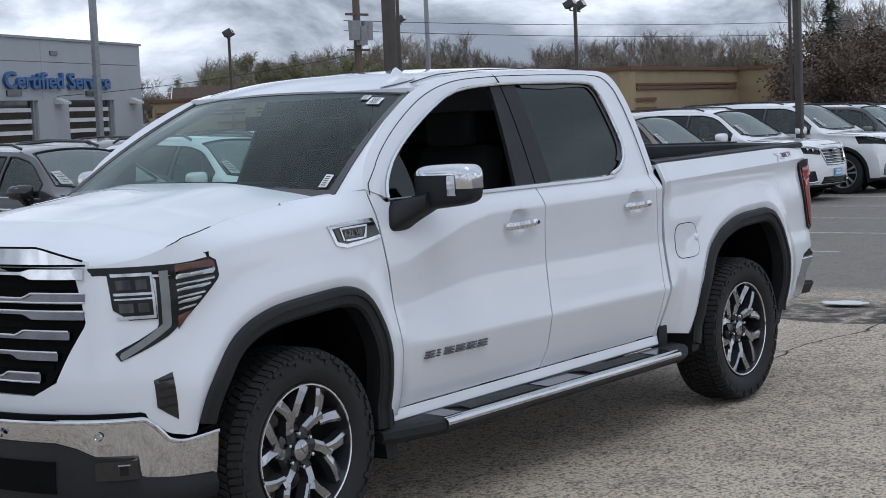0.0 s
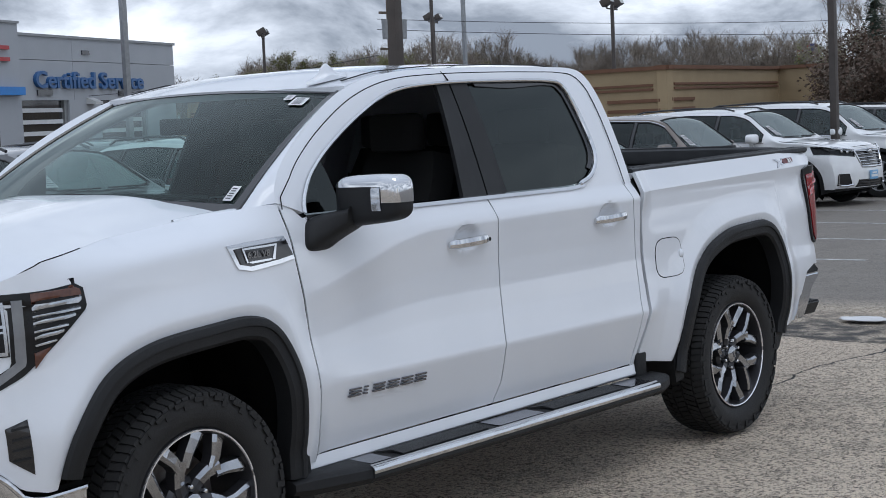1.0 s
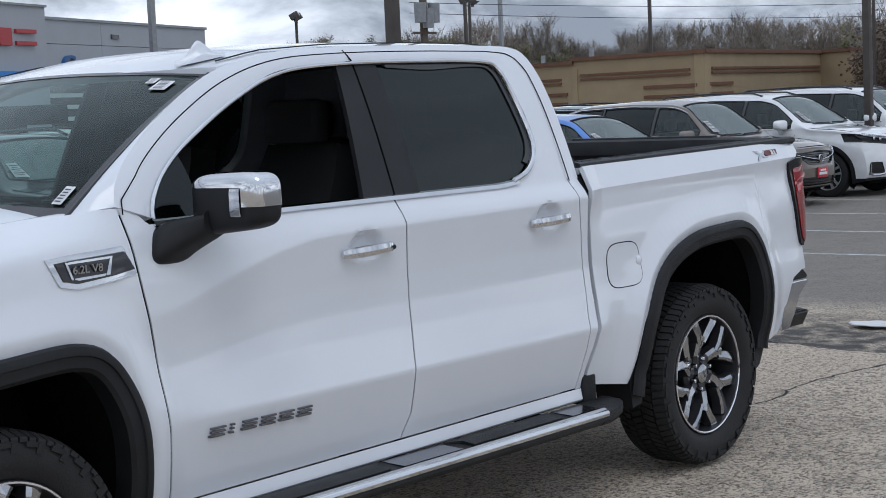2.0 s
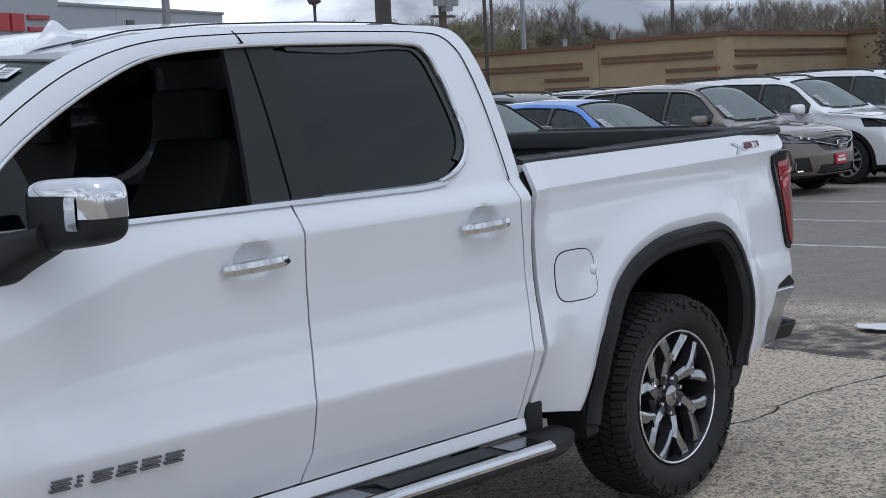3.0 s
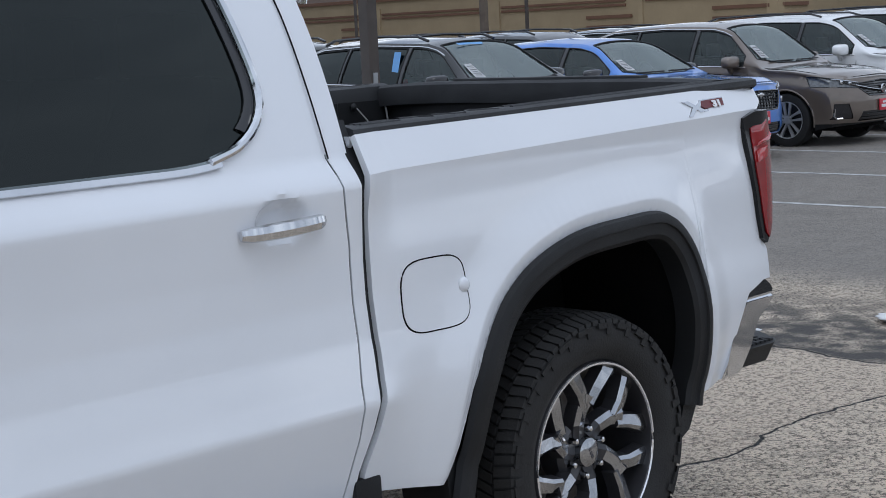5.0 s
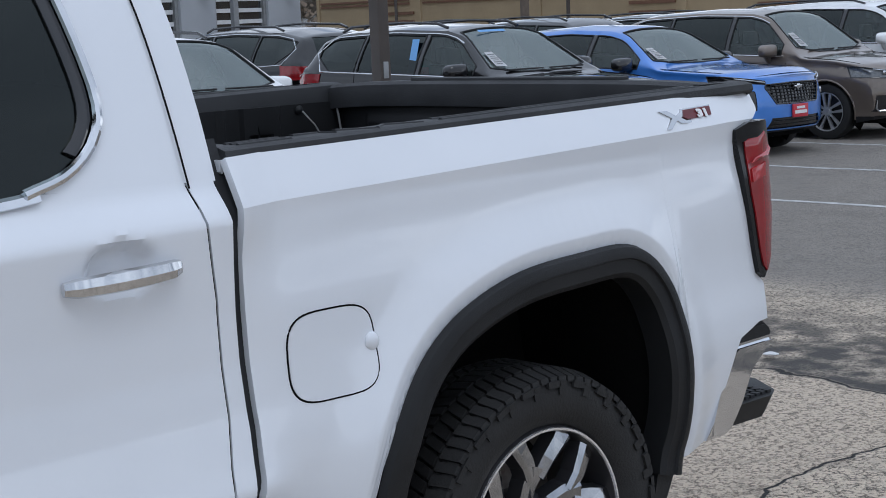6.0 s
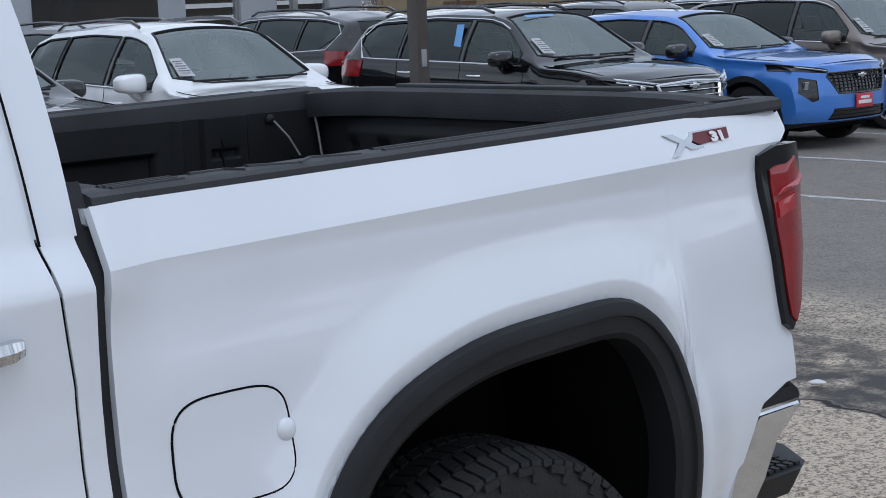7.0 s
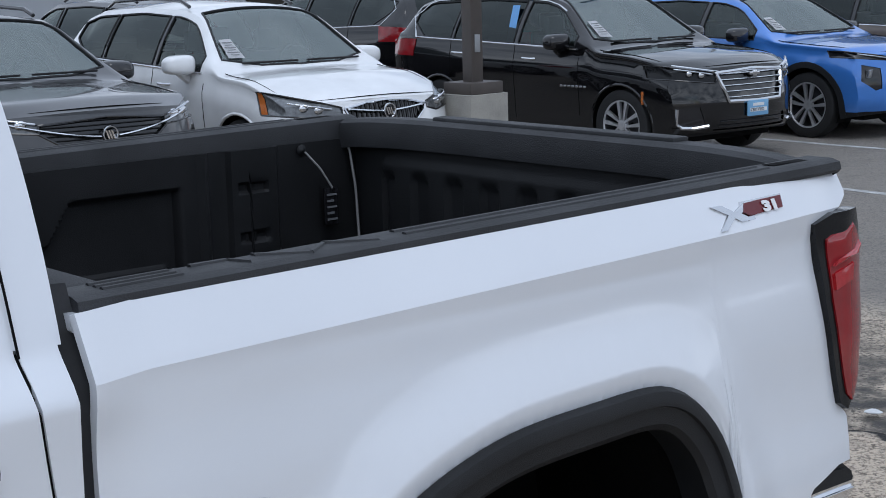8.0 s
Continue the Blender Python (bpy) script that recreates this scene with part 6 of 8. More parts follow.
part("headliner", sheet(P, 0.01, (0, 0, -1)), INTERIOR, truck)
bm = bmesh.new()
box(bm, (0.62, -0.13, 1.69), (0.68, 0.13, 1.76), 0.012)
for v in bm.verts:
    v.co.x += 0.22
part("rear_view_mirror", bm, INTERIOR, truck)
for sgn in (-1, 1):
    P = np.array([[(x, sgn * (0.90 - 0.012 * (z < 1.2)), z) for z in np.linspace(0.6, 1.36, 6)] for x in np.linspace(0.62, 2.76, 8)])
    part("door_trim", sheet(P, 0.03, (0, -sgn, 0)), INTERIOR, truck)


# ---- parked cars ----
def paint(name, c, metal=0.35):
    return mat(name, c, tuple(v * 0.82 for v in c), 3.0, 0.30, metal, 1.0, 0.02, 600, 0.05)


def smooth_interp(xs, ys):
    f = np.linspace(xs[0], xs[-1], 300)
    v = np.interp(f, xs, ys)
    k = np.exp(-np.linspace(-2, 2, 15) ** 2)
    v = np.convolve(np.pad(v, 7, mode="edge"), k / k.sum(), mode="valid")
    return lambda q: float(np.interp(q, f, v))


def rim_loop(bm):
    """The border of an open skin as an ordered ring of points."""
    nxt = {}
    for e in bm.edges:
        if len(e.link_faces) == 1:
            a, b = e.verts
            nxt.setdefault(a, []).append(b)
            nxt.setdefault(b, []).append(a)
    if not nxt:
        return []
    start = next(iter(nxt))
    ring, prev, cur = [start], None, start
    while True:
        c = [v for v in nxt[cur] if v is not prev and v is not start]
        if prev is None:
            c = nxt[cur][:1]
        if not c or len(ring) > 2000:
            break
        prev, cur = cur, c[0]
        ring.append(cur)
    return [v.co.copy() for v in ring]


def lift(bm, d, back=0.0):
    """Moves a skin along its normals, and gives it a depth where asked."""
    bmesh.ops.recalc_face_normals(bm, faces=bm.faces)
    bm.normal_update()
    c = sum((v.co for v in bm.verts), Vector()) / max(len(bm.verts), 1)
    o = Vector((0, 2.3, 0.75))
    if sum(f.normal.dot(f.calc_center_median() - o) * f.calc_area() for f in bm.faces) < 0:
        bmesh.ops.reverse_faces(bm, faces=bm.faces)
        bm.normal_update()
    for v in bm.verts:
        v.co += v.normal * d
    if back:
        bmesh.ops.solidify(bm, geom=bm.faces[:], thickness=back)
    return bm


def crossover(body_paint, label, L=4.65, W=1.84, H=1.66, wb=2.72, front=0.93, hood=1.02, cowl=1.30, roof0=2.05, roof1=4.0, belt0=1.0, belt1=1.10, R=0.355, rails=True, chrome_line=True, chrome_frame=False, rim=None, face="oval", slope_tail=0.35, lower=None, arch_trim=None, emblem=True, plate=None, sticker=True, nose_z=0.80, handle=None, mirror_paint=None, far=False, marker=False):
    """A parked crossover, nose at the origin towards -y, tail towards +y, on z = 0."""
    lower = lower or BLACKPLASTIC
    car = thing("parked_car", pose(0, 0, 0), label, "car", "parked cars")
    top = smooth_interp([0, 0.04, 0.22, cowl * 0.6, cowl, roof0 - 0.12, roof0 + 0.15, (roof0 + roof1) / 2, roof1, L - slope_tail, L - 0.10, L], [nose_z - 0.015, nose_z + 0.01, nose_z + 0.07, hood - 0.02, hood + 0.01, H - 0.10, H - 0.03, H, H - 0.035, H - 0.12, belt1 + 0.06, belt1 - 0.02])
    belt = smooth_interp([0, cowl, L], [belt0 - 0.05, belt0, belt1])
    xf, xr = front, front + wb
    rh = W / 2 * 0.67

    def bow(x):
        return 0.34 * (abs(x) / (W / 2)) ** 3.0

    def prof(z):
        return 0.10 * max(0.0, (z - 0.58) / 0.4) ** 1.6 + 0.10 * max(0.0, (0.42 - z) / 0.2) ** 1.5

    def nose_y(x, z):
        return bow(x) + prof(z)

    def ring(s):
        k = 1.0 - 0.05 * max(0.0, 1 - s / 0.5) ** 2 - 0.07 * max(0.0, (s - L + 0.5) / 0.5) ** 2
        w, zt = W / 2 * k, top(s)
        zl = 0.21 + 0.05 * max(0.0, 1 - s / 0.4) + 0.14 * max(0.0, (s - L + 0.6) / 0.6)
        zb = min(belt(s), zt - 0.085)
        c = min(max((zt - hood - 0.03) / (H - hood - 0.10), 0.0), 1.0) if s > cowl - 0.05 else 0.0
        half = []
        for t in np.linspace(0, 1, 13):
            x = w * (0.93 + 0.07 * math.sin(min(t / 0.55, 1.0) * math.pi / 2)) - 0.030 * max(0, (t - 0.62) / 0.38) ** 2
            x += 0.012 * math.exp(-((t - 0.80) / 0.07) ** 2) - 0.014 * math.exp(-((t - 0.42) / 0.16) ** 2)
            half.append((x, zl + (zb - zl) * t))
        xa = w * 0.93 * (1 - c) + rh * c
        za = zt - 0.035 - 0.02 * c
        x0, z0 = half[-1]
        for t in (0.10, 0.3, 0.5, 0.7, 0.88):
            half.append((x0 + (xa - x0) * t + 0.022 * math.sin(math.pi * t), z0 + (za - z0) * t + (0.018 * math.sin(math.pi * t) if c < 0.3 else 0)))
        half.append((xa - 0.012, za + 0.003))
        for t in np.linspace(0.93, 0, 8):
            half.append((xa * t, za + (zt - za) * (1 - t ** 2.2)))
        full = [(-a, b) for a, b in half] + [(a, b) for a, b in half[-2::-1]]
        out = []
        for a, b in full:
            kf, kr = max(0.0, 1 - s / 1.05), max(0.0, 1 - (L - s) / 0.9)
            out.append((a, s + bow(a) * kf ** 1.3 + prof(b) * max(0.0, 1 - s / 0.45) - 0.20 * (abs(a) / (W / 2)) ** 3 * kr, b))
        return out
    n1 = 1 if far else 2
    S = np.unique(np.round(np.concatenate([np.linspace(0, 0.3, 4 * n1), np.linspace(0.3, cowl, 6 * n1), np.linspace(cowl, roof0 + 0.15, 7 * n1), np.linspace(roof0 + 0.15, roof1, 6 * n1), np.linspace(roof1, L, 9 * n1)]), 3))
    P = np.array([ring(s) for s in S])
    skin = bmesh.new()
    V = grid_mesh(skin, P)
    for i, sg in ((0, 1), (len(S) - 1, -1)):
        A = P[i]
        nr = len(A)
        h = nr // 2
        levels = []
        for j in range(1, h - 7):
            a, b = A[j], A[nr - 1 - j]
            row = [V[i][j]]
            for t in np.linspace(0, 1, 15)[1:-1]:
                x, z = a[0] + (b[0] - a[0]) * t, a[2]
                y = nose_y(x, z) if sg > 0 else L - 0.20 * (abs(x) / (W / 2)) ** 3
                row.append(skin.verts.new((x, y, z)))
            row.append(V[i][nr - 1 - j])
            levels.append(row)
        for r0, r1 in zip(levels, levels[1:]):
            for a, b, c, d in zip(r0, r0[1:], r1[1:], r1):
                skin.faces.new((a, b, c, d))
        skin.faces.new(levels[-1] + [V[i][j] for j in range(nr - (h - 7) - 1, h - 8, -1)][0:])
        skin.faces.new([V[i][0]] + levels[0] + [V[i][nr - 1]])
    bmesh.ops.remove_doubles(skin, verts=skin.verts, dist=1e-5)
    bmesh.ops.recalc_face_normals(skin, faces=skin.faces)

    # wheel arches
    arch_r = R + 0.055
    arches = []
    for sg in (-1, 1):
        side = (Vector((sg * W * 0.30, 0, 0)), Vector((sg, 0, 0)))
        for c in (xf, xr):
            pts = [(c + arch_r * math.cos(a), R - 0.01 + arch_r * math.sin(a)) for a in np.linspace(-0.25, math.pi + 0.25, 22)] + [(c - arch_r * 1.0, 0.0), (c + arch_r * 1.0, 0.0)]
            if arch_trim is not None:
                rr = arch_r + 0.065
                big = [(c + rr * math.cos(a), R - 0.01 + rr * math.sin(a)) for a in np.linspace(-0.2, math.pi + 0.2, 22)] + [(c - rr, 0.0), (c + rr, 0.0)]
                tr = carve(skin, planes_of(big, "x") + [side])
                carve(tr, planes_of(pts, "x") + [side]).free()
                part("arch_trim", lift(tr, 0.012, 0.02), arch_trim, car)
            else:
                cut = carve(skin, planes_of(pts, "x") + [side])
                lp = [p for p in rim_loop(cut)]
                cut.free()
                up = [(c + arch_r * math.cos(a), R - 0.01 + arch_r * math.sin(a)) for a in np.linspace(-0.2, math.pi + 0.2, 20)]
                if lp and not far:
                    bm = bmesh.new()
                    q = []
                    for yy, zz in up:
                        near = min(lp, key=lambda p: (p.y - yy) ** 2 + (p.z - zz) ** 2)
                        q.append((near.x - sg * 0.004, yy, zz))
                    tube(bm, q, 0.014, 6)
                    part("arch_lip", bm, body_paint, car)
    # windows
    b1 = cowl + 0.34 * (L - cowl) + 0.02
    b2 = cowl + 0.64 * (L - cowl)
    s_end = L - slope_tail - 0.10

    def window(s0, s1):
        pts = []
        for s in np.linspace(s0, s1, 9):
            hi = max(top(s) - 0.105, belt(s) + 0.03)
            pts += [(s, belt(s) + 0.025), (s, hi)]
        return pts
    a0 = cowl + 0.30
    runs = [("front_side_window", a0, b1 - 0.035, SIDEGLASS), ("rear_side_window", b1 + 0.035, b2, DARKGLASS), ("quarter_window", b2 + 0.05, s_end, DARKGLASS)]
    for sg in (-1, 1):
        side = (Vector((sg * 0.35, 0, 0)), Vector((sg, 0, 0)))
        for name, s0, s1, g in runs:
            pts = window(s0, s1)
            if name == "quarter_window":
                pts = [p for p in pts if p[0] < s1 - 0.25 or p[1] > belt(p[0]) + 0.1] + [(s1 - 0.02, belt(s1) + 0.17)]
            w = carve(skin, planes_of(pts, "x") + [side], lambda f: abs(f.normal.x) > 0.3)
            if not w.faces:
                w.free()
                continue
            lp = rim_loop(w)
            wo = part(name, lift(w, -0.006), g, car)
            if lp:
                bm = bmesh.new()
                tube(bm, [p + Vector((sg * 0.001, 0, 0)) for p in lp], 0.009, 5, True)
                part("window_seal", bm, BLACKPLASTIC, wo)
        for c, d in ((b1, 0.033), (b2 + 0.025, 0.022)):
            pl = carve(skin, planes_of([(c - d, belt(c) + 0.02), (c + d, belt(c) + 0.02), (c + d, top(c) - 0.10), (c - d, top(c) - 0.10)], "x") + [side], lambda f: abs(f.normal.x) > 0.3)
            if pl.faces:
                part("window_pillar", lift(pl, 0.0), GLOSSBLACK, car)
        if chrome_line:
            line = [(s, belt(s) + 0.012) for s in np.linspace(a0 - 0.04, s_end - 0.05, 16)]
            if chrome_frame:
                line += [(s_end + 0.10, belt(s_end) + 0.22)] + [(s, top(s) - 0.085) for s in np.linspace(s_end - 0.10, a0 + 0.3, 16)]
            q = []
            for s, z in line:
                r = np.array([p for p in ring(s)])
                r = r[: len(r) // 2] if sg < 0 else r[len(r) // 2:][::-1]
                k = int(np.argmax(r[:, 2] >= z)) if (r[:, 2] >= z).any() else len(r) - 1
                k = max(k, 1)
                t = (z - r[k - 1, 2]) / max(r[k, 2] - r[k - 1, 2], 1e-6)
                p = r[k - 1] + (r[k] - r[k - 1]) * min(max(t, 0), 1)
                q.append((p[0] + sg * 0.004, p[1], z))
            bm = bmesh.new()
            tube(bm, q, 0.010, 6)
            part("window_chrome", bm, CHROME, car)
    wt = [(sx * (W / 2 * 0.81), cowl + 0.16) for sx in (-1, 1)] + [(sx * 0.4, cowl + 0.05) for sx in (-1, 1)] + [(0, cowl + 0.03)] + [(sx * (rh - 0.075), roof0 + 0.02) for sx in (-1, 1)] + [(0, roof0 - 0.02)]
    w = carve(skin, planes_of(wt, "z"), lambda f: f.normal.z > 0.15)
    lp = rim_loop(w)
    g = part("windshield", lift(w, -0.006), WINDSHIELD, car)
    if lp:
        bm = bmesh.new()
        tube(bm, lp, 0.011, 5, True)
        part("windshield_seal", bm, BLACKPLASTIC, g)
    w = carve(skin, planes_of([(sx * 0.60, z) for sx in (-1, 1) for z in (belt1 + 0.06,)] + [(sx * 0.52, H - 0.16) for sx in (-1, 1)], "y") + [(Vector((0, L - slope_tail - 0.1, 0)), Vector((0, 1, 0)))])
    part("rear_window", lift(w, -0.006), DARKGLASS, car)
    # lamps at the corners
    for sg in (-1, 1):
        lim = (Vector((0, 0.62, 0.9)), Vector((0, -1, 0.55)).normalized())
        nz = nose_z
        if face == "oval":
            pts = [(sg * 0.43, nz - 0.115), (sg * 0.43, nz - 0.065), (sg * 0.62, nz - 0.015), (sg * 1.0, nz + 0.095), (sg * 1.0, nz - 0.11), (sg * 0.56, nz - 0.145)]
        elif face == "wide":
            pts = [(sg * 0.50, nz - 0.145), (sg * 0.50, nz - 0.085), (sg * 1.0, nz + 0.045), (sg * 1.0, nz - 0.11)]
        elif face == "slit":
            pts = [(sg * 0.50, nz - 0.095), (sg * 0.50, nz - 0.06), (sg * 1.0, nz + 0.03), (sg * 1.0, nz - 0.045)]
        else:
            pts = [(sg * 0.49, nz - 0.16), (sg * 0.46, nz - 0.075), (sg * 1.0, nz + 0.035), (sg * 1.0, nz - 0.10)]
        front_side = (Vector((0, 0.75, 0)), Vector((0, -1, 0)))
        w = carve(skin, planes_of(pts, "y") + [lim, front_side])
        if w.faces:
            inner = w.copy()
            amber = carve(inner, [(Vector((0, 0.545, 0.9)), Vector((0, 1, -0.55)).normalized())]) if face == "oval" else None
            h = part("headlamp", lift(inner, -0.012), GLOSSBLACK if face == "slit" else LAMPDARK if face == "bars" else LAMPGREY, car, "clear headlamp, unlit")
            if amber is not None and amber.faces:
                part("turn_signal", lift(amber, -0.004), AMBER, h, "amber turn signal")
            lp = rim_loop(w)
            w.free()
            if lp:
                bm = bmesh.new()
                tube(bm, lp, 0.007, 5, True)
                part("lamp_edge", bm, GLOSSBLACK, h)
            bm = bmesh.new()
            z0, z1 = pts[1][1], pts[2][1]
            x1 = W / 2 * 0.93
            def on(x, f):
                zz = (nz - 0.075) + (abs(x) - 0.46) / 0.54 * 0.10 + f
                return (sg * x, nose_y(x, zz) - 0.014, zz)
            tube(bm, [on(x, -0.01) for x in np.linspace(0.52, x1 * 0.97, 9)], 0.011, 6, flat=0.7)
            part("lamp_fin", bm, LAMPCLEAR, h, "pale light strip")
            if face == "bars":
                bm = bmesh.new()
                tube(bm, [on(x, 0.022) for x in np.linspace(0.50, x1 * 0.98, 9)], 0.013, 6, flat=0.7)
                part("lamp_fin", bm, CHROME, h)
            if face != "slit":
                for x in (0.60, 0.70):
                    bm = bmesh.new()
                    bmesh.ops.create_uvsphere(bm, u_segments=12, v_segments=8, radius=0.033)
                    zz = nz - 0.095 + (x - 0.5) * 0.16
                    for v in bm.verts:
                        v.co = Vector((sg * x + v.co.x * 1.5, nose_y(x, zz) + 0.008 + v.co.y * 0.5, zz + v.co.z))
                    part("lamp_reflector", bm, CHROME, h)
        rear_side = (Vector((0, L - 0.42, 0)), Vector((0, 1, 0.15)).normalized())
        w = carve(skin, planes_of([(sg * 0.60, belt1 - 0.19), (sg * 0.60, belt1 - 0.09), (sg * 1.1, belt1 + 0.02), (sg * 1.1, belt1 - 0.22)], "y") + [rear_side])
        if w.faces:
            tl = part("tail_lamp", lift(w, 0.010, 0.02), REDLENS, car, "red tail lamp")
    # lower body
    w = carve(skin, [(Vector((0, 0, 0.30)), Vector((0, 0, -1)))])
    for piece in islands(w):
        part("lower_cladding", lift(piece, 0.004), lower, car)
    # grille and intakes
    nz = nose_z
    fr = [(Vector((0, 0.5, 0)), Vector((0, -1, 0)))]
    if face == "oval":
        gp = [(sx * x, z) for sx in (-1, 1) for x, z in ((0.41, nz - 0.075), (0.20, nz - 0.035), (0.0, nz - 0.028), (0.385, nz - 0.13), (0.29, nz - 0.205), (0.0, nz - 0.225))]
    elif face == "wide":
        gp = [(sx * x, z) for sx in (-1, 1) for x, z in ((0.50, nz - 0.085), (0.0, nz - 0.055), (0.50, nz - 0.15), (0.34, nz - 0.25), (0.0, nz - 0.26))]
    elif face == "slit":
        gp = [(sx * x, z) for sx in (-1, 1) for x, z in ((0.50, nz - 0.10), (0.52, nz - 0.14), (0.40, nz - 0.32), (0.0, nz - 0.33), (0.0, nz - 0.09))]
    else:
        gp = [(sx * x, z) for sx in (-1, 1) for x, z in ((0.47, nz - 0.065), (0.0, nz - 0.04), (0.37, nz - 0.335), (0.0, nz - 0.345))]
    w = carve(skin, planes_of(gp, "y") + fr)
    lp = rim_loop(w)
    gr = part("grille", lift(w, -0.02), GLOSSBLACK, car)
    zs = [p[1] for p in gp]
    gz0, gz1 = min(zs), max(zs)
    h = hull(gp)

    def half_at(z):
        best = 0.0
        for (a, b), (c, d) in zip(h, h[1:] + h[:1]):
            if (b - z) * (d - z) <= 0 and abs(b - d) > 1e-6:
                best = max(best, abs(a + (c - a) * (z - b) / (d - b)))
        return best

    def front_rod(f, x0, x1, r, mat_, name, parent, n=14, flat=0.5, out=0.004):
        bm = bmesh.new()
        tube(bm, [(x, nose_y(x, f(x)) - out, f(x)) for x in np.linspace(x0, x1, n)], r, 6, flat=flat)
        return part(name, bm, mat_, parent)
    if lp:
        bm = bmesh.new()
        tube(bm, lp, {"oval": 0.011, "bars": 0.020}.get(face, 0.009), 6, True)
        part("grille_surround", bm, CHROME if face in ("oval", "bars") else GLOSSBLACK, gr)
    zm = (gz0 + gz1) / 2
    if face == "oval":
        for k in range(16):
            x = -0.34 + k * 0.68 / 15
            d = [q / 10 for q in range(11)]
            bm = bmesh.new()
            ztop = [z for z in np.linspace(gz0, gz1, 40) if half_at(z) > abs(x)]
            if len(ztop) > 2:
                tube(bm, [(x, nose_y(x, z) + 0.008, z) for z in (ztop[0], ztop[-1])], 0.006, 4)
                part("grille_bar", bm, BLACKPLASTIC, gr)
        for sg in (-1, 1):
            front_rod(lambda x: zm + 0.012 + 0.035 * (abs(x) / 0.4) ** 1.5, sg * 0.06, sg * 0.39, 0.020, CHROME, "grille_wing", gr)
    elif face == "wide":
        for z in np.linspace(gz0 + 0.03, gz1 - 0.02, 6):
            front_rod(lambda x, z=z: z, -half_at(z) * 0.97, half_at(z) * 0.97, 0.008, BLACKPLASTIC, "grille_bar", gr, out=-0.01)
        for sg in (-1, 1):
            front_rod(lambda x: zm - 0.035 + 0.085 * (abs(x) / 0.55) ** 1.6, sg * 0.07, sg * 0.72, 0.017, CHROME, "grille_wing", gr, 18)
    elif face == "bars":
        for z in np.linspace(gz0 + 0.05, gz1 - 0.035, 5):
            front_rod(lambda x, z=z: z, -half_at(z), half_at(z), 0.013, CHROME, "grille_bar", gr)
        for sg in (-1, 1):
            front_rod(lambda x: nz - 0.045 + (abs(x) - 0.46) * 0.16, sg * 0.44, sg * 0.80, 0.010, CHROME, "lamp_brow", gr)
    else:
        for z in np.linspace(gz0 + 0.03, gz1 - 0.03, 6):
            front_rod(lambda x, z=z: z, -half_at(z) * 0.98, half_at(z) * 0.98, 0.009, BLACKPLASTIC, "grille_bar", gr, out=-0.008)
        for k in range(14):
            x = -0.42 + k * 0.84 / 13
            ztop = [z for z in np.linspace(gz0, gz1, 40) if half_at(z) > abs(x)]
            bm = bmesh.new()
            tube(bm, [(x, nose_y(x, z) + 0.010, z) for z in (ztop[0], ztop[-1])], 0.006, 4)
            part("grille_bar", bm, BLACKPLASTIC, gr)
    if emblem:
        ze = {"oval": zm + 0.012, "wide": zm - 0.02, "bars": gz1 - 0.045, "slit": gz1 - 0.05}[face]
        bm = bmesh.new()
        if face in ("oval", "wide"):
            lathe(bm, [(0.048, -0.008), (0.052, -0.014), (0.060, -0.014), (0.064, -0.006), (0.064, 0.01)], "y", 24)
            for k in (-1, 0, 1):
                tube(bm, [(k * 0.022 - 0.012, -0.008, 0.030), (k * 0.022 + 0.012, -0.008, -0.030)], 0.008, 5)
        else:
            box(bm, (-0.075, -0.02, -0.014), (0.075, 0.0, 0.014), 0.004)
            box(bm, (-0.028, -0.022, -0.028), (0.028, 0.0, 0.028), 0.004)
        for v in bm.verts:
            v.co += Vector((0, nose_y(0, ze) - 0.012, ze))
        part("emblem", bm, CHROME, gr)
    w = carve(skin, planes_of([(-0.52, 0.325), (0.52, 0.325), (0.46, 0.45), (-0.46, 0.45)], "y") + fr)
    li = part("lower_intake", lift(w, -0.015), GLOSSBLACK, car)
    for z in (0.36, 0.41):
        front_rod(lambda x, z=z: z, -0.47, 0.47, 0.008, BLACKPLASTIC, "intake_bar", li)
    for sg in (-1, 1):
        lim = (Vector((0, 0.50, 0)), Vector((0, -1, 0)))
        if face == "slit":
            w = carve(skin, planes_of([(sg * 0.64, nz - 0.17), (sg * 0.80, nz - 0.13), (sg * 0.82, nz - 0.30), (sg * 0.70, nz - 0.40), (sg * 0.64, nz - 0.38)], "y") + [lim])
        else:
            w = carve(skin, planes_of([(sg * 0.60, 0.36), (sg * 0.85, 0.36), (sg * 0.83, 0.56), (sg * 0.66, 0.56)], "y") + [lim])
        if w.faces:
            fb = part("fog_lamp_bezel", lift(w, -0.012), GLOSSBLACK, car)
            bm = bmesh.new()
            if face == "slit":
                box(bm, (sg * 0.70, 0, 0), (sg * 0.77, 0.03, 0.07), 0.008)
                for v in bm.verts:
                    v.co += Vector((0, nose_y(0.74, nz - 0.22) - 0.004, nz - 0.26))
                part("lamp_reflector", bm, LAMPCLEAR, fb)
            else:
                zz = [(0.58, 0.375), (0.70, 0.355), (0.80, 0.36), (0.845, 0.40), (0.84, 0.54)] if face == "bars" else [(0.74, 0.37), (0.80, 0.365), (0.835, 0.40), (0.83, 0.50)]
                tube(bm, [(sg * x, nose_y(x, z) - 0.008, z) for x, z in zz], 0.014 if face != "bars" else 0.018, 6)
                part("bumper_chrome", bm, CHROME, fb)
    # door and hood gaps
    def seam(pts, r=0.004):
        bm = bmesh.new()
        tube(bm, pts, r, 4)
        part("door_gap", bm, LINER, car)
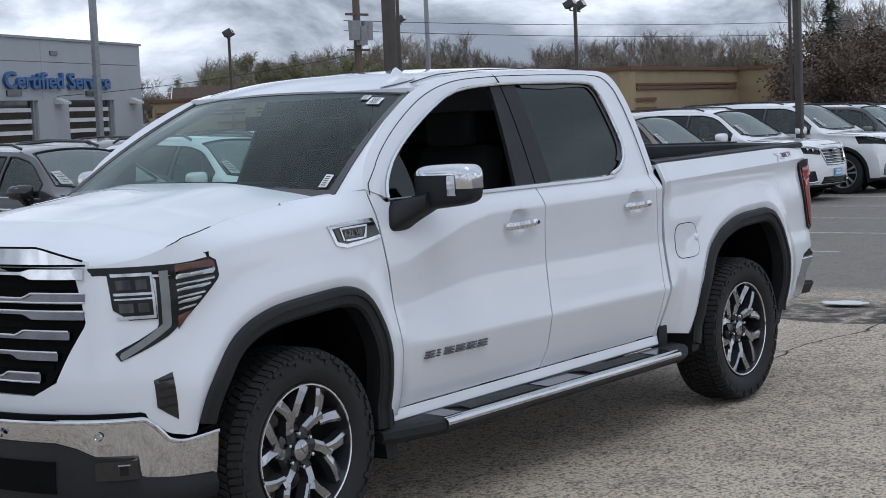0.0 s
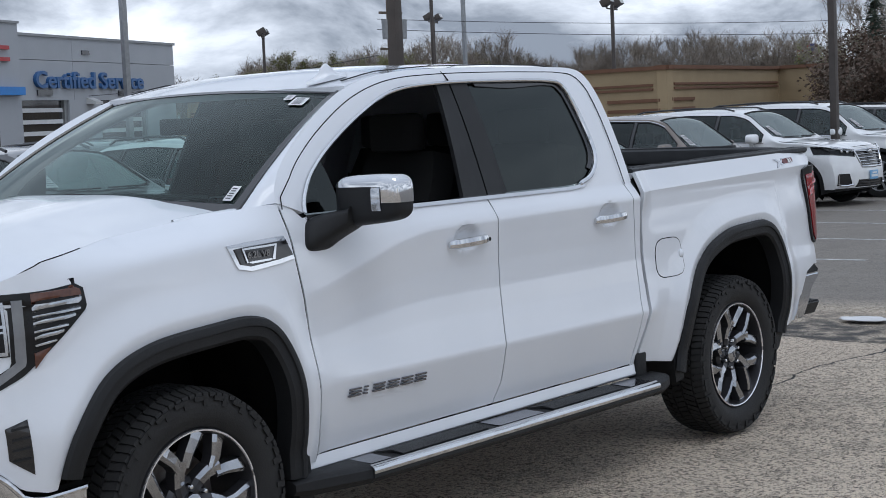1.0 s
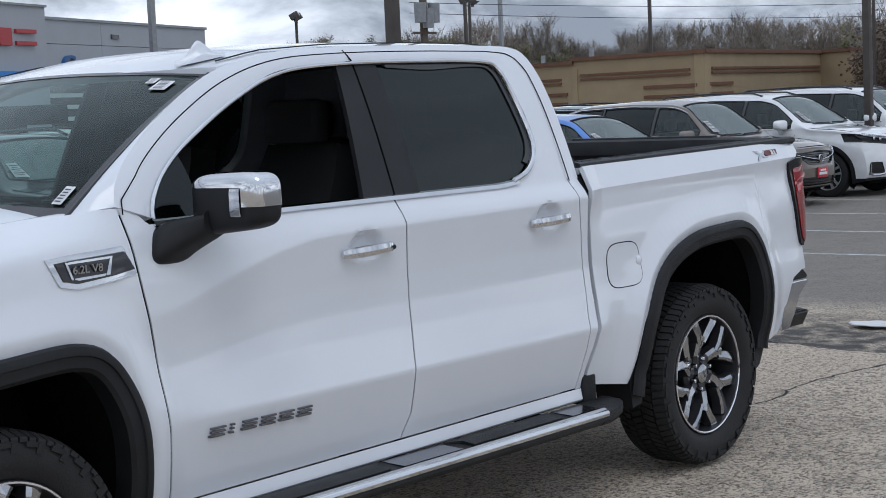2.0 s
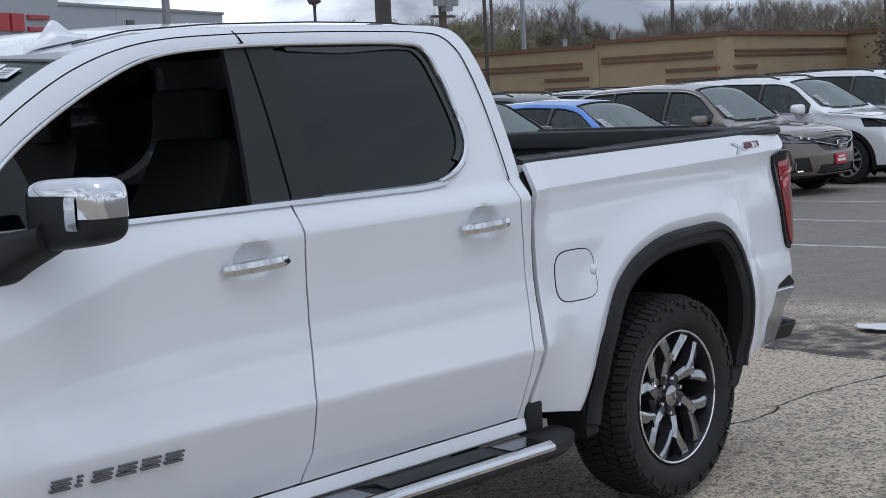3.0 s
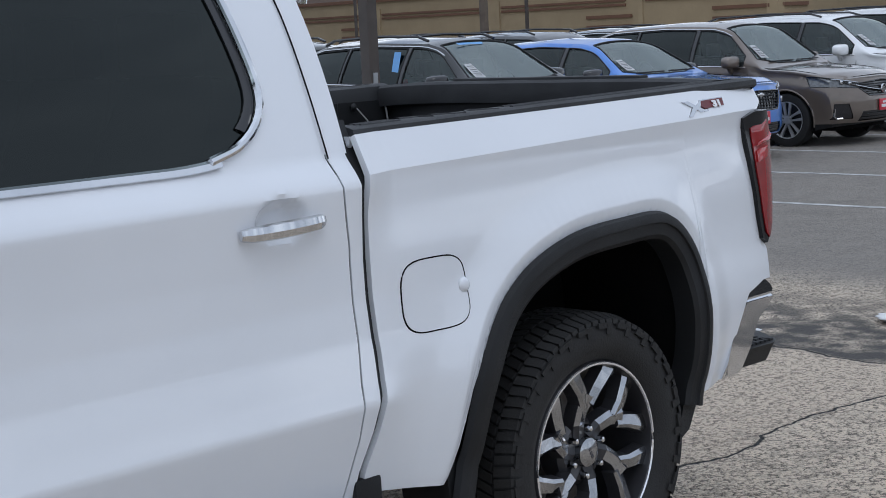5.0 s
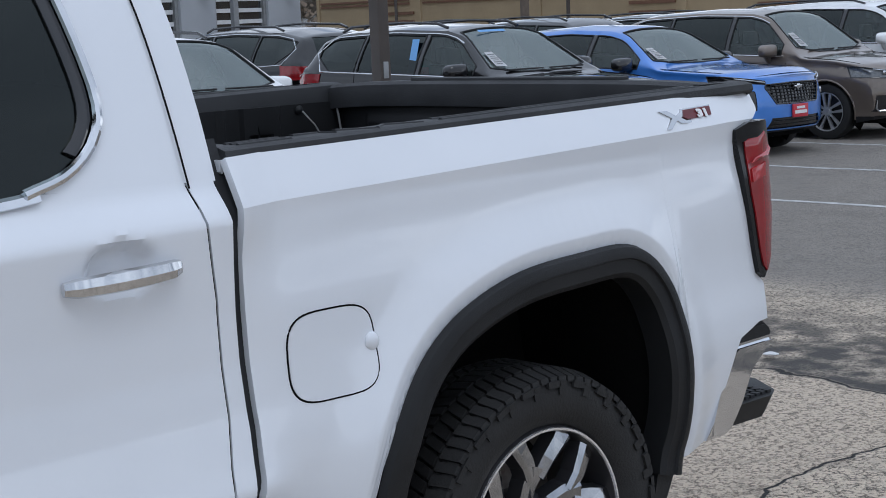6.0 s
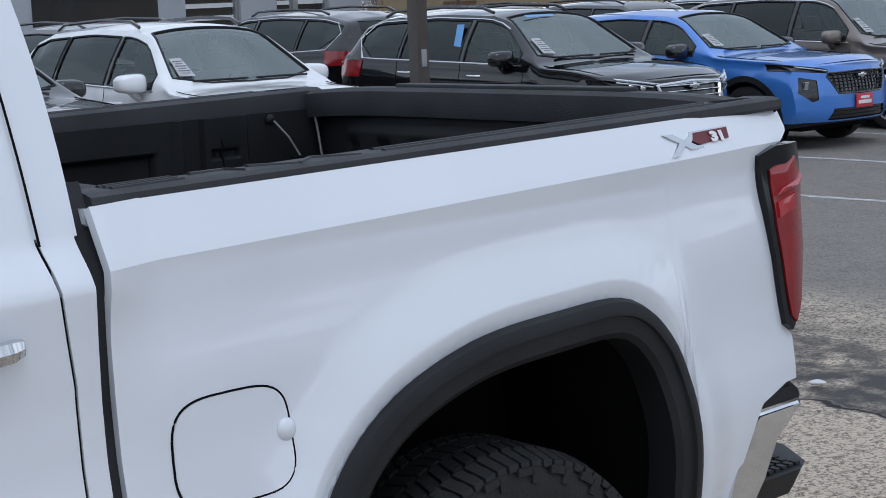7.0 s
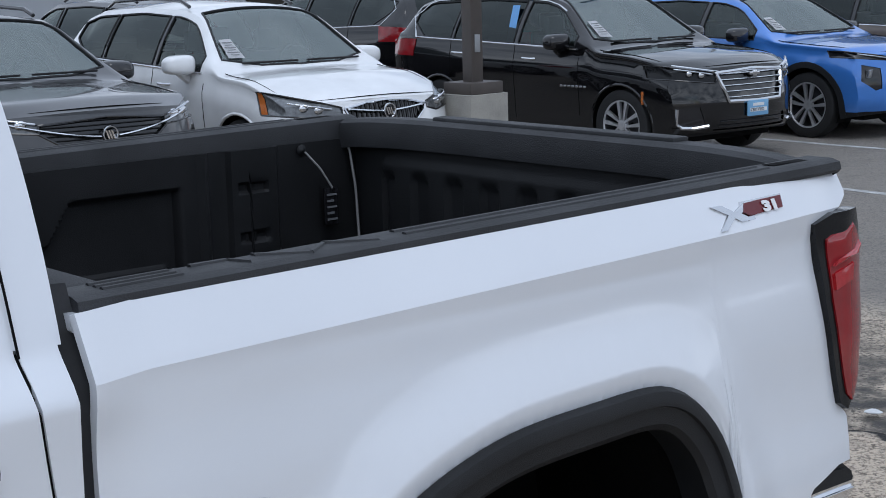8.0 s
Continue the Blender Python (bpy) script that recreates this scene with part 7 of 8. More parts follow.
    for sg in (-1, 1):
        for s, z0, z1 in ((cowl + 0.22, 0.40, belt0 - 0.01), (b1, 0.32, belt(b1) + 0.01), (b2 + 0.03, R + 0.36, belt(b2) + 0.01)):
            r = ring(s)
            r = r[: len(r) // 2] if sg < 0 else r[len(r) // 2:][::-1]
            q = [(p[0] + sg * 0.0005, p[1], p[2]) for p in r if z0 <= p[2] <= z1]
            if len(q) > 1:
                seam(q)
        q = []
        for s in np.linspace(0.20, cowl, 9):
            r = ring(s)
            k = 18 if sg < 0 else len(r) - 19
            p = r[k]
            q.append((p[0] * 0.97, p[1], p[2] + 0.004))
        seam(q, 0.0035)
    seam([(x, nose_y(x, nose_z) + 0.035, nose_z + 0.012 - 0.05 * (x / 0.9) ** 2) for x in np.linspace(-0.62, 0.62, 13)], 0.004)
    if marker:
        r = [p for p in ring(0.47)[:13] if 0.54 < p[2] < 0.74]
        bm = bmesh.new()
        tube(bm, [(p[0] - 0.003, p[1] + 0.10 * (0.66 - p[2]), p[2]) for p in r], 0.014, 6)
        part("side_marker", bm, AMBER, car, "orange side marker")
        for k in range(7):
            bm = bmesh.new()
            x = min(ring(1.40 + 0.055 * k)[:13], key=lambda p: abs(p[2] - 0.70))[0]
            box(bm, (x - 0.006, 1.385 + 0.055 * k, 0.700), (x + 0.004, 1.423 + 0.055 * k, 0.722), 0.001)
            part("name_bar", bm, CHROME, car)
    # dark lining behind the glass
    lining = skin.copy()
    bmesh.ops.delete(lining, geom=[f for f in lining.faces if not (f.calc_center_median().z > belt0 - 0.12 and cowl + 0.12 < f.calc_center_median().y < L - 0.1)], context="FACES")
    part("headlining", lift(lining, -0.022), INTERIOR, car)
    part("body", skin, body_paint, car, sharp=38)
    bm = bmesh.new()
    box(bm, (-W * 0.42, cowl + 0.30, 0.45), (W * 0.42, L - 0.5, belt0 - 0.12), 0.03)
    part("cabin_floor", bm, INTERIOR, car)
    bm = bmesh.new()
    box(bm, (-W * 0.40, cowl + 0.12, hood - 0.14), (W * 0.40, cowl + 0.50, hood - 0.03), 0.04)
    part("dashboard", bm, INTERIOR, car)
    for x in (-0.37, 0.37):
        for s in (cowl + 1.05, cowl + 1.9):
            bm = bmesh.new()
            box(bm, (x - 0.24, s, 0.6), (x + 0.24, s + 0.14, 1.18), 0.04)
            box(bm, (x - 0.12, s + 0.03, 1.20), (x + 0.12, s + 0.12, 1.38), 0.03)
            part("seat", bm, SEATCLOTH, car)
    bm = bmesh.new()
    tube(bm, [(0.36 + 0.18 * math.cos(a), cowl + 0.62 + 0.05 * math.sin(a), hood + 0.0 + 0.17 * math.sin(a)) for a in np.linspace(0, math.tau, 21)[:-1]], 0.014, 6, True)
    part("steering_wheel", bm, INTERIOR, car)
    # wheels
    rim = rim or WHEELSILVER
    for s in (xf, xr):
        for sg in (-1, 1):
            bm = bmesh.new()
            lathe(bm, [(R * 0.66, -0.075), (R * 0.70, -0.10), (R * 0.86, -0.108), (R * 0.965, -0.095), (R, -0.06), (R, 0.06), (R * 0.965, 0.095), (R * 0.86, 0.108), (R * 0.66, 0.1)], "y", 40)
            ty = part("tyre", bm, RUBBER, car)
            bm = bmesh.new()
            lathe(bm, [(R * 0.70, -0.096), (R * 0.68, -0.098), (R * 0.645, -0.085), (R * 0.62, -0.04), (R * 0.60, 0.06), (0.02, 0.06)], "y", 36)
            rm = part("rim", bm, GREYWHEEL, car)
            bm = bmesh.new()
            lathe(bm, [(R * 0.645, -0.088), (R * 0.66, -0.099), (R * 0.69, -0.099), (R * 0.70, -0.09)], "y", 36)
            for k in range(5):
                for dd in (-13, 13):
                    a = k * math.tau / 5 + 0.3
                    p0 = (0.05 * math.cos(a + radians(dd * 2)), 0.05 * math.sin(a + radians(dd * 2)))
                    p1 = (R * 0.66 * math.cos(a + radians(dd)), R * 0.66 * math.sin(a + radians(dd)))
                    t = Vector((p1[0] - p0[0], p1[1] - p0[1])).normalized()
                    qv = Vector((-t.y, t.x))
                    o = [(p0[0] + qv.x * 0.010, p0[1] + qv.y * 0.010), (p1[0] + qv.x * 0.020, p1[1] + qv.y * 0.020), (p1[0] - qv.x * 0.020, p1[1] - qv.y * 0.020), (p0[0] - qv.x * 0.010, p0[1] - qv.y * 0.010)]
                    prism(bm, o, -0.092, -0.06)
            lathe(bm, [(0.0001, -0.096), (0.05, -0.094), (0.065, -0.06)], "y", 20)
            part("spokes", bm, rim, rm, smooth=False)
            m = Matrix.Translation((sg * (W / 2 - 0.125), s, R)) @ Matrix.Rotation(radians(90 if sg > 0 else -90), 4, "Z")
            for ob in (ty, rm):
                ob.matrix_basis = m
        bm = bmesh.new()
        lathe(bm, [(R + 0.05, -W / 2 + 0.05), (R + 0.05, -W / 2 + 0.30), (0.05, -W / 2 + 0.32), (0.05, W / 2 - 0.32), (R + 0.05, W / 2 - 0.30), (R + 0.05, W / 2 - 0.05)], "y", 28)
        for v in bm.verts:
            x, y, z = v.co
            v.co = Vector((y, s + x, R + z))
        bmesh.ops.delete(bm, geom=[f for f in bm.faces if f.calc_center_median().z < 0.22], context="FACES")
        part("wheel_well", bm, LINER, car)
    bm = bmesh.new()
    box(bm, (-W * 0.34, 0.35, 0.20), (W * 0.34, L - 0.3, 0.34), 0.02)
    part("underbody", bm, LINER, car)
    # mirrors, handles, rails
    for sg in (-1, 1):
        bm = bmesh.new()
        x = sg * (W / 2 + 0.10)
        y = cowl + 0.44
        bmesh.ops.create_uvsphere(bm, u_segments=20, v_segments=12, radius=1)
        f = lambda q: abs(q) ** 0.55 * (1 if q > 0 else -1)
        for v in bm.verts:
            a, b, c = v.co
            tap = 1 - 0.18 * (a * sg)
            v.co = Vector((x + 0.14 * f(a), y + (0.11 if b < 0 else 0.05) * f(b) * tap, belt0 + 0.085 + (0.09 if c > 0 else 0.075) * f(c) * tap))
        mi = part("door_mirror", bm, mirror_paint or body_paint, car)
        bm = bmesh.new()
        tube(bm, [(sg * (W / 2 - 0.05), y + 0.04, belt0 - 0.05), (sg * (W / 2 + 0.03), y + 0.02, belt0 - 0.01), (x, y, belt0 + 0.05)], [0.04, 0.035, 0.04], 8)
        part("mirror_stalk", bm, mirror_paint or body_paint, mi)
        for s in (b1 - 0.22, b2 - 0.10):
            z = belt(s) - 0.12
            bm = bmesh.new()
            tube(bm, [(sg * (W / 2 - 0.012), s - 0.10, z), (sg * (W / 2 + 0.020), s - 0.07, z), (sg * (W / 2 + 0.022), s + 0.06, z + 0.004), (sg * (W / 2 - 0.012), s + 0.10, z + 0.004)], 0.013, 6)
            part("door_handle", bm, CHROME if chrome_line else body_paint, car)
        if rails:
            bm = bmesh.new()
            xs_ = [roof0 + 0.2 + t * (roof1 - roof0 - 0.2) for t in np.linspace(0, 1, 12)]
            tube(bm, [(sg * (rh - 0.06), s, top(s) - 0.02 + (0.045 if 0 < k < 11 else 0.0)) for k, s in enumerate(xs_)], 0.018, 6)
            part("roof_rail", bm, GLOSSBLACK if rails is True else rails, car)
    if plate:
        bm = bmesh.new()
        box(bm, (-0.15, -0.028, 0.44), (0.15, -0.008, 0.59), 0.006)
        pl = part("front_plate", bm, plate, car, "dealer plate on the nose")
        bm = bmesh.new()
        box(bm, (-0.08, -0.0315, 0.535), (0.08, -0.0285, 0.563))
        part("plate_bar", bm, PAPER, pl)
        bm = bmesh.new()
        box(bm, (-0.12, -0.0315, 0.48), (0.12, -0.0285, 0.518))
        part("plate_bar", bm, PAPER, pl)
    if sticker:
        def ws_at(x, f):
            s = cowl + 0.14 + (roof0 - cowl - 0.2) * f
            r = np.array(ring(s))
            k = np.argsort(r[:, 0])
            r = r[k]
            up = r[r[:, 2] > top(s) - 0.06]
            return Vector((x, s, float(np.interp(x, up[:, 0], up[:, 2]))))
        bm = bmesh.new()
        q = [ws_at(-0.66, 0.04), ws_at(-0.51, 0.0), ws_at(-0.515, 0.40), ws_at(-0.625, 0.42)]
        vs = [bm.verts.new(v + Vector((0, -0.008, 0.008))) for v in q]
        bm.faces.new(vs)
        bmesh.ops.solidify(bm, geom=bm.faces[:], thickness=0.002)
        st = part("window_sheet", bm, PAPER, car, "white price sheet in the windshield")
        for k in range(6):
            bm = bmesh.new()
            a, b = 0.12 + k * 0.13, 0.18 + k * 0.13
            p = [q[0].lerp(q[3], a), q[1].lerp(q[2], a), q[1].lerp(q[2], b), q[0].lerp(q[3], b)]
            c = sum(p, Vector()) / 4
            bm.faces.new([bm.verts.new(c + (v - c) * (0.8 if k % 2 else 0.55) + Vector((0, -0.011, 0.012))) for v in p])
            part("print_bar", bm, mat_bar, st)
        for x0, x1 in ((0.64, 0.08), (-0.02, -0.58)):
            bm = bmesh.new()
            tube(bm, [(x, cowl + 0.06 + 0.02 * abs(x), top(cowl + 0.06) + 0.012) for x in np.linspace(x0, x1, 6)], 0.010, 5)
            part("wiper", bm, BLACKPLASTIC, car)
    return car


SEATCLOTH = mat("grey_seat_cloth", (0.09, 0.09, 0.095), (0.05, 0.05, 0.055), 30, 0.8)
WHEELSILVER = mat("machined_silver_wheel", (0.72, 0.73, 0.75), (0.6, 0.61, 0.63), 20, 0.28, 0.75)


def parked_at(x, y, turn=0.0):
    return pose(x, y, ground_z(x, y + 2) - 0.005, 0, math.degrees(math.atan((ground_z(x - 0.8, y) - ground_z(x + 0.8, y)) / 1.6)), turn)


def park(car, x, y, turn=0.0):
    car.matrix_world = parked_at(x, y, turn)
    return car


P_GREY = paint("dark_grey_metallic", (0.050, 0.051, 0.055))
P_WHITE = paint("white_car_paint", (0.82, 0.83, 0.84), 0.0)
P_BLACK = mat("black_car_paint", (0.004, 0.004, 0.005), (0.006, 0.006, 0.007), 3.0, 0.06, 0.0, 0.6, 0.0, 600, 0.02, 0.4)
P_BLUE = paint("bright_blue_paint", (0.060, 0.22, 0.66), 0.2)
P_BROWN = paint("bronze_brown_metallic", (0.17, 0.138, 0.115), 0.4)
RED_PLATE = mat("red_plate", (0.55, 0.03, 0.05), None, 20, 0.4)
BLUE_PLATE = mat("pale_blue_plate", (0.20, 0.42, 0.66), None, 20, 0.4)

park(crossover(P_GREY, "dark grey compact crossover with chrome grille wing", L=4.35, W=1.82, H=1.63, wb=2.60, front=0.90, nose_z=0.965, hood=1.09, face="wide", belt0=1.03, mirror_paint=GLOSSBLACK), 7.31, 7.25)
park(crossover(P_WHITE, "white compact crossover with an oval grille", L=4.28, W=1.79, H=1.65, wb=2.555, front=0.90, nose_z=0.88, hood=1.07, cowl=1.20, roof0=1.95, roof1=3.6, belt0=1.04, belt1=1.16, face="oval"), 9.88, 7.35)
eq = park(crossover(P_BLACK, "black crossover with chrome grille bars and certified plate", L=4.65, W=1.84, H=1.66, wb=2.725, front=0.93, nose_z=0.93, hood=1.08, face="bars", chrome_frame=True, marker=True, plate=BLUE_PLATE, belt0=1.06, belt1=1.16, cowl=1.28), 14.09, 7.05)
park(crossover(P_BLUE, "bright blue crossover with black mesh grille", L=4.53, W=1.82, H=1.56, wb=2.70, front=0.90, nose_z=0.93, hood=1.04, rails=False, chrome_line=False, face="slit", plate=RED_PLATE, mirror_paint=GLOSSBLACK, arch_trim=BLACKPLASTIC, cowl=1.35, roof0=2.1, roof1=3.7, slope_tail=0.5), 16.85, 7.0)
park(crossover(P_BROWN, "bronze brown crossover with chrome grille", L=4.66, W=1.84, H=1.69, wb=2.74, front=0.93, nose_z=0.90, hood=1.05, face="wide", chrome_frame=True, plate=RED_PLATE, rails=False, belt0=1.04, belt1=1.14), 19.60, 6.90)
park(crossover(P_WHITE, "white sport utility vehicle with chrome grille and black arches", L=4.92, W=1.92, H=1.73, wb=2.86, front=0.95, nose_z=1.0, hood=1.14, face="bars", arch_trim=BLACKPLASTIC, plate=BLUE_PLATE, R=0.375, belt0=1.10, belt1=1.16, cowl=1.30, roof0=2.1, roof1=4.35), 22.30, 6.80)
park(crossover(P_WHITE, "large white sport utility vehicle with black wheels", L=5.2, W=2.0, H=1.80, wb=3.07, front=0.98, nose_z=1.06, hood=1.18, R=0.40, face="bars", belt0=1.14, belt1=1.18, roof0=2.15, roof1=4.7, cowl=1.35, arch_trim=BLACKPLASTIC), 25.25, 6.60)
park(crossover(P_GREY, "dark grey sport utility vehicle at the end of the row", L=4.9, W=1.92, H=1.74, wb=2.85, nose_z=1.0, hood=1.12, R=0.375, belt0=1.08, face="bars", far=True), 28.2, 6.6)
park(crossover(P_WHITE, "white sport utility vehicle far down the row", L=4.9, W=1.92, H=1.72, wb=2.85, nose_z=1.0, hood=1.12, R=0.375, belt0=1.08, face="bars", far=True), 31.2, 6.6)
park(crossover(P_BLACK, "black sport utility vehicle in the second row with red tail lamps", L=4.9, W=1.9, H=1.70, wb=2.85, nose_z=0.98, hood=1.10, R=0.37, belt0=1.06, belt1=1.20, chrome_frame=True), 15.6, 18.0, 180)
row_b = {}
for x, y, kind, pt, lb in ((8.4, 17.2, "w", P_WHITE, "white crossover in the second row"), (11.6, 17.4, "g", P_GREY, "grey crossover in the second row"), (18.6, 18.0, "b", P_BLACK, "black crossover in the second row"), (21.4, 18.0, "g", P_GREY, ""), (24.4, 18.0, "b", P_BLACK, ""), (27.3, 18.0, "w", P_WHITE, "")):
    if kind not in row_b:
        row_b[kind] = crossover(pt, lb, L=4.6, W=1.84, H=1.66, wb=2.7, far=True, chrome_frame=kind == "b", belt1=1.18)
        park(row_b[kind], x, y, 180)
    else:
        copy_thing(row_b[kind], parked_at(x, y, 180))

# letters and window strips on the black crossover
tx = text_mesh("CERTIFIED", 0.042, 0.003, 0.0006)
for v in tx.verts:
    v.co = Vector((-0.118 + v.co.x, -0.0325 + v.co.y * 0.3, 0.485 + v.co.z))
part("plate_word", tx, INK, eq, smooth=False)
STRIP = mat("blue_window_strip", (0.16, 0.38, 0.72), None, 20, 0.5)
bm = bmesh.new()
P = np.array([[(-0.872 + 0.155 * v, 2.50 + 0.11 * u + 0.04 * v, 1.10 + 0.40 * v) for u in (0, 1)] for v in (0, 0.5, 1)])
part("window_strip", sheet(P, 0.002, (-1, 0, 0), bm), STRIP, eq)
bm = bmesh.new()
P = np.array([[(-0.40 + 0.42 * u, 1.93 + 0.03 * v, 1.555 + 0.022 * v) for u in (0, 0.5, 1)] for v in (0, 1)])
part("window_strip", sheet(P, 0.002, (0, -1, 1), bm), STRIP, eq)


# ---- light pole in the row ----
BRONZE = mat("bronze_pole_paint", (0.075, 0.062, 0.055), (0.055, 0.046, 0.041), 6, 0.55, 0, 0, 0.15, 120)
CONCRETE = mat("weathered_concrete", (0.40, 0.38, 0.34), (0.27, 0.26, 0.235), 5, 0.9, 0, 0, 0.5, 90)
GALV = mat("galvanised_pole", (0.33, 0.34, 0.35), (0.26, 0.27, 0.28), 8, 0.5, 0.5)
LAMPGLASS = mat("lamp_lens", (0.55, 0.56, 0.56), None, 20, 0.3)


def at_ground(x, y):
    return (x, y, ground_z(x, y))


def lot_pole(x, y, h, base_h, w, label, heads=0, turn=0.0, material=None):
    m = material or BRONZE
    po = thing("light_pole", pose(*at_ground(x, y), 0, 0, turn), label, "light pole", "lot light poles")
    if base_h:
        bm = bmesh.new()
        bmesh.ops.create_cone(bm, cap_ends=True, segments=24, radius1=0.235, radius2=0.235, depth=base_h)
        for v in bm.verts:
            v.co.z += base_h / 2
            v.co.x = max(-0.225, min(0.225, v.co.x * 1.25))
            v.co.y = max(-0.225, min(0.225, v.co.y * 1.25))
        part("concrete_base", bm, CONCRETE, po, "pale cast concrete base")
        bm = bmesh.new()
        box(bm, (-w * 1.45, -w * 1.45, base_h), (w * 1.45, w * 1.45, base_h + 0.10), 0.01)
        part("base_cover", bm, m, po)
    bm = bmesh.new()
    box(bm, (-w / 2, -w / 2, base_h), (w / 2, w / 2, h), 0.006)
    part("shaft", bm, m, po)
    if base_h:
        bm = bmesh.new()
        box(bm, (-0.03, -w / 2 - 0.008, base_h + 0.35), (0.03, -w / 2, base_h + 0.50), 0.003)
        part("hand_hole", bm, GALV, po)
    if heads:
        bm = bmesh.new()
        tube(bm, [(-0.62, 0, h - 0.02), (-0.62, 0, h - 0.14), (0.62, 0, h - 0.14), (0.62, 0, h - 0.02)], 0.03, 6)
        part("cross_arm", bm, m, po)
        for s in (-1, 1):
            bm = bmesh.new()
            q = Matrix.Translation((s * 0.62, 0, h + 0.10)) @ Matrix.Rotation(radians(-28), 4, "X")
            box(bm, (-0.24, -0.20, -0.12), (0.24, 0.20, 0.14), 0.03, q)
            hd = part("floodlight", bm, BRONZE, po)
            bm = bmesh.new()
            box(bm, (-0.20, -0.215, -0.10), (0.20, -0.202, 0.10), 0.003, q)
            part("lens", bm, LAMPGLASS, hd)
    return po


lot_pole(10.92, 7.52, 8.0, 0.83, 0.125, "bronze steel light pole on a square concrete base")
lot_pole(24.1, 8.35, 8.0, 0.0, 0.125, "bronze steel light pole behind the parked cars")
for x, y, h, heads, turn, w, m, lb in ((34.1, 40.3, 12.0, 0, 0, 0.20, GALV, "tall galvanised steel pole"), (48.2, 47.7, 6.35, 2, 40, 0.12, None, "twin floodlight pole at the lot edge"), (57.2, 45.2, 7.15, 2, 20, 0.12, None, "twin floodlight pole at the lot edge"), (49.7, 30.0, 6.35, 2, 15, 0.12, None, "twin floodlight pole at the lot edge"), (58.1, 44.05, 14.0, 0, 0, 0.16, GALV, "slim galvanised steel pole"), (49.3, 20.65, 14.0, 0, 0, 0.09, None, "slim dark metal pole"), (44.3, 34.6, 9.0, 0, 0, 0.10, None, "slim dark metal pole")):
    lot_pole(x, y, h, 0.0, w, lb, heads, turn, m)

# utility pole with transformers and its wires
WOODPOLE = mat("grey_utility_wood", (0.15, 0.12, 0.095), (0.10, 0.08, 0.065), 3, 0.9, 0, 0, 0.4, 60)
up = thing("utility_pole", pose(*at_ground(44.6, 36.95)), "weathered wooden utility pole with grey transformers", "utility pole")
bm = bmesh.new()
tube(bm, [(0, 0, 0), (0, 0, 6), (0, 0, 12)], [0.17, 0.15, 0.12], 10)
part("pole", bm, WOODPOLE, up)
for dx, dz in ((-0.42, 5.75), (0.36, 5.75), (0.02, 5.55)):
    bm = bmesh.new()
    bmesh.ops.create_cone(bm, cap_ends=True, segments=16, radius1=0.22, radius2=0.24, depth=0.75)
    for v in bm.verts:
        v.co += Vector((dx, -0.22, dz))
    part("transformer", bm, GALV, up)
for dz in (4.95, 6.35):
    bm = bmesh.new()
    box(bm, (-0.65, -0.08, dz), (0.65, 0.02, dz + 0.09))
    part("cross_arm", bm, WOODPOLE, up)
WIRE = mat("black_wire", (0.05, 0.05, 0.055), None, 5, 0.7)
for k, (a, b, s) in enumerate((((44.1, 37.2, 5.2), (95.0, 20.0, 5.8), 0.7), ((44.1, 37.2, 5.6), (95.0, 20.0, 6.6), 0.7), ((44.1, 37.2, 4.2), (35.0, 52.0, 3.2), 0.4))):
    w = thing("overhead_wire", pose(*a), "thin black overhead wire", "wire", "overhead wires")
    bm = bmesh.new()
    A, B = Vector((0, 0, 0)), Vector(b) - Vector(a)
    tube(bm, [A.lerp(B, t) - Vector((0, 0, s * 4 * t * (1 - t))) for t in np.linspace(0, 1, 20)], 0.012, 4)
    part("cable", bm, WIRE, w)

# ---- grey service building ----
SIDING = mat("pale_grey_metal_panel", (0.385, 0.405, 0.435), (0.35, 0.37, 0.40), 0.6, 0.55, 0.0, 0, 0.05, 8)
DOORPANEL = mat("white_garage_slat", (0.66, 0.67, 0.68), (0.58, 0.59, 0.60), 3, 0.5)
DARKWIN = mat("dark_window", (0.02, 0.022, 0.025), (0.03, 0.032, 0.036), 4, 0.12, 0, 0.4)
SIGNBLUE = mat("blue_sign_letters", (0.035, 0.12, 0.30), (0.03, 0.10, 0.26), 6, 0.35)
STRIPBLUE = mat("bright_blue_fascia", (0.03, 0.22, 0.62), None, 6, 0.35)
SIGNRED = mat("red_sign_letters", (0.42, 0.03, 0.035), None, 6, 0.35)
ux = Vector((-0.9173, -0.3982, 0))
uy = Vector((0.3982, -0.9173, 0))
BASE = Vector((45.27, 50.47, -0.62))
FM = Matrix(((ux.x, uy.x, 0, BASE.x), (ux.y, uy.y, 0, BASE.y), (0, 0, 1, BASE.z), (0, 0, 0, 1)))
svc = thing("service_building", FM, "pale grey metal-panelled service building with garage doors", "building")


def slab(name, lo, hi, material, parent, bevel=0.0, label=""):
    bm = bmesh.new()
    box(bm, lo, hi, bevel)
    return part(name, bm, material, parent, label, smooth=False)


TOPZ = 6.03
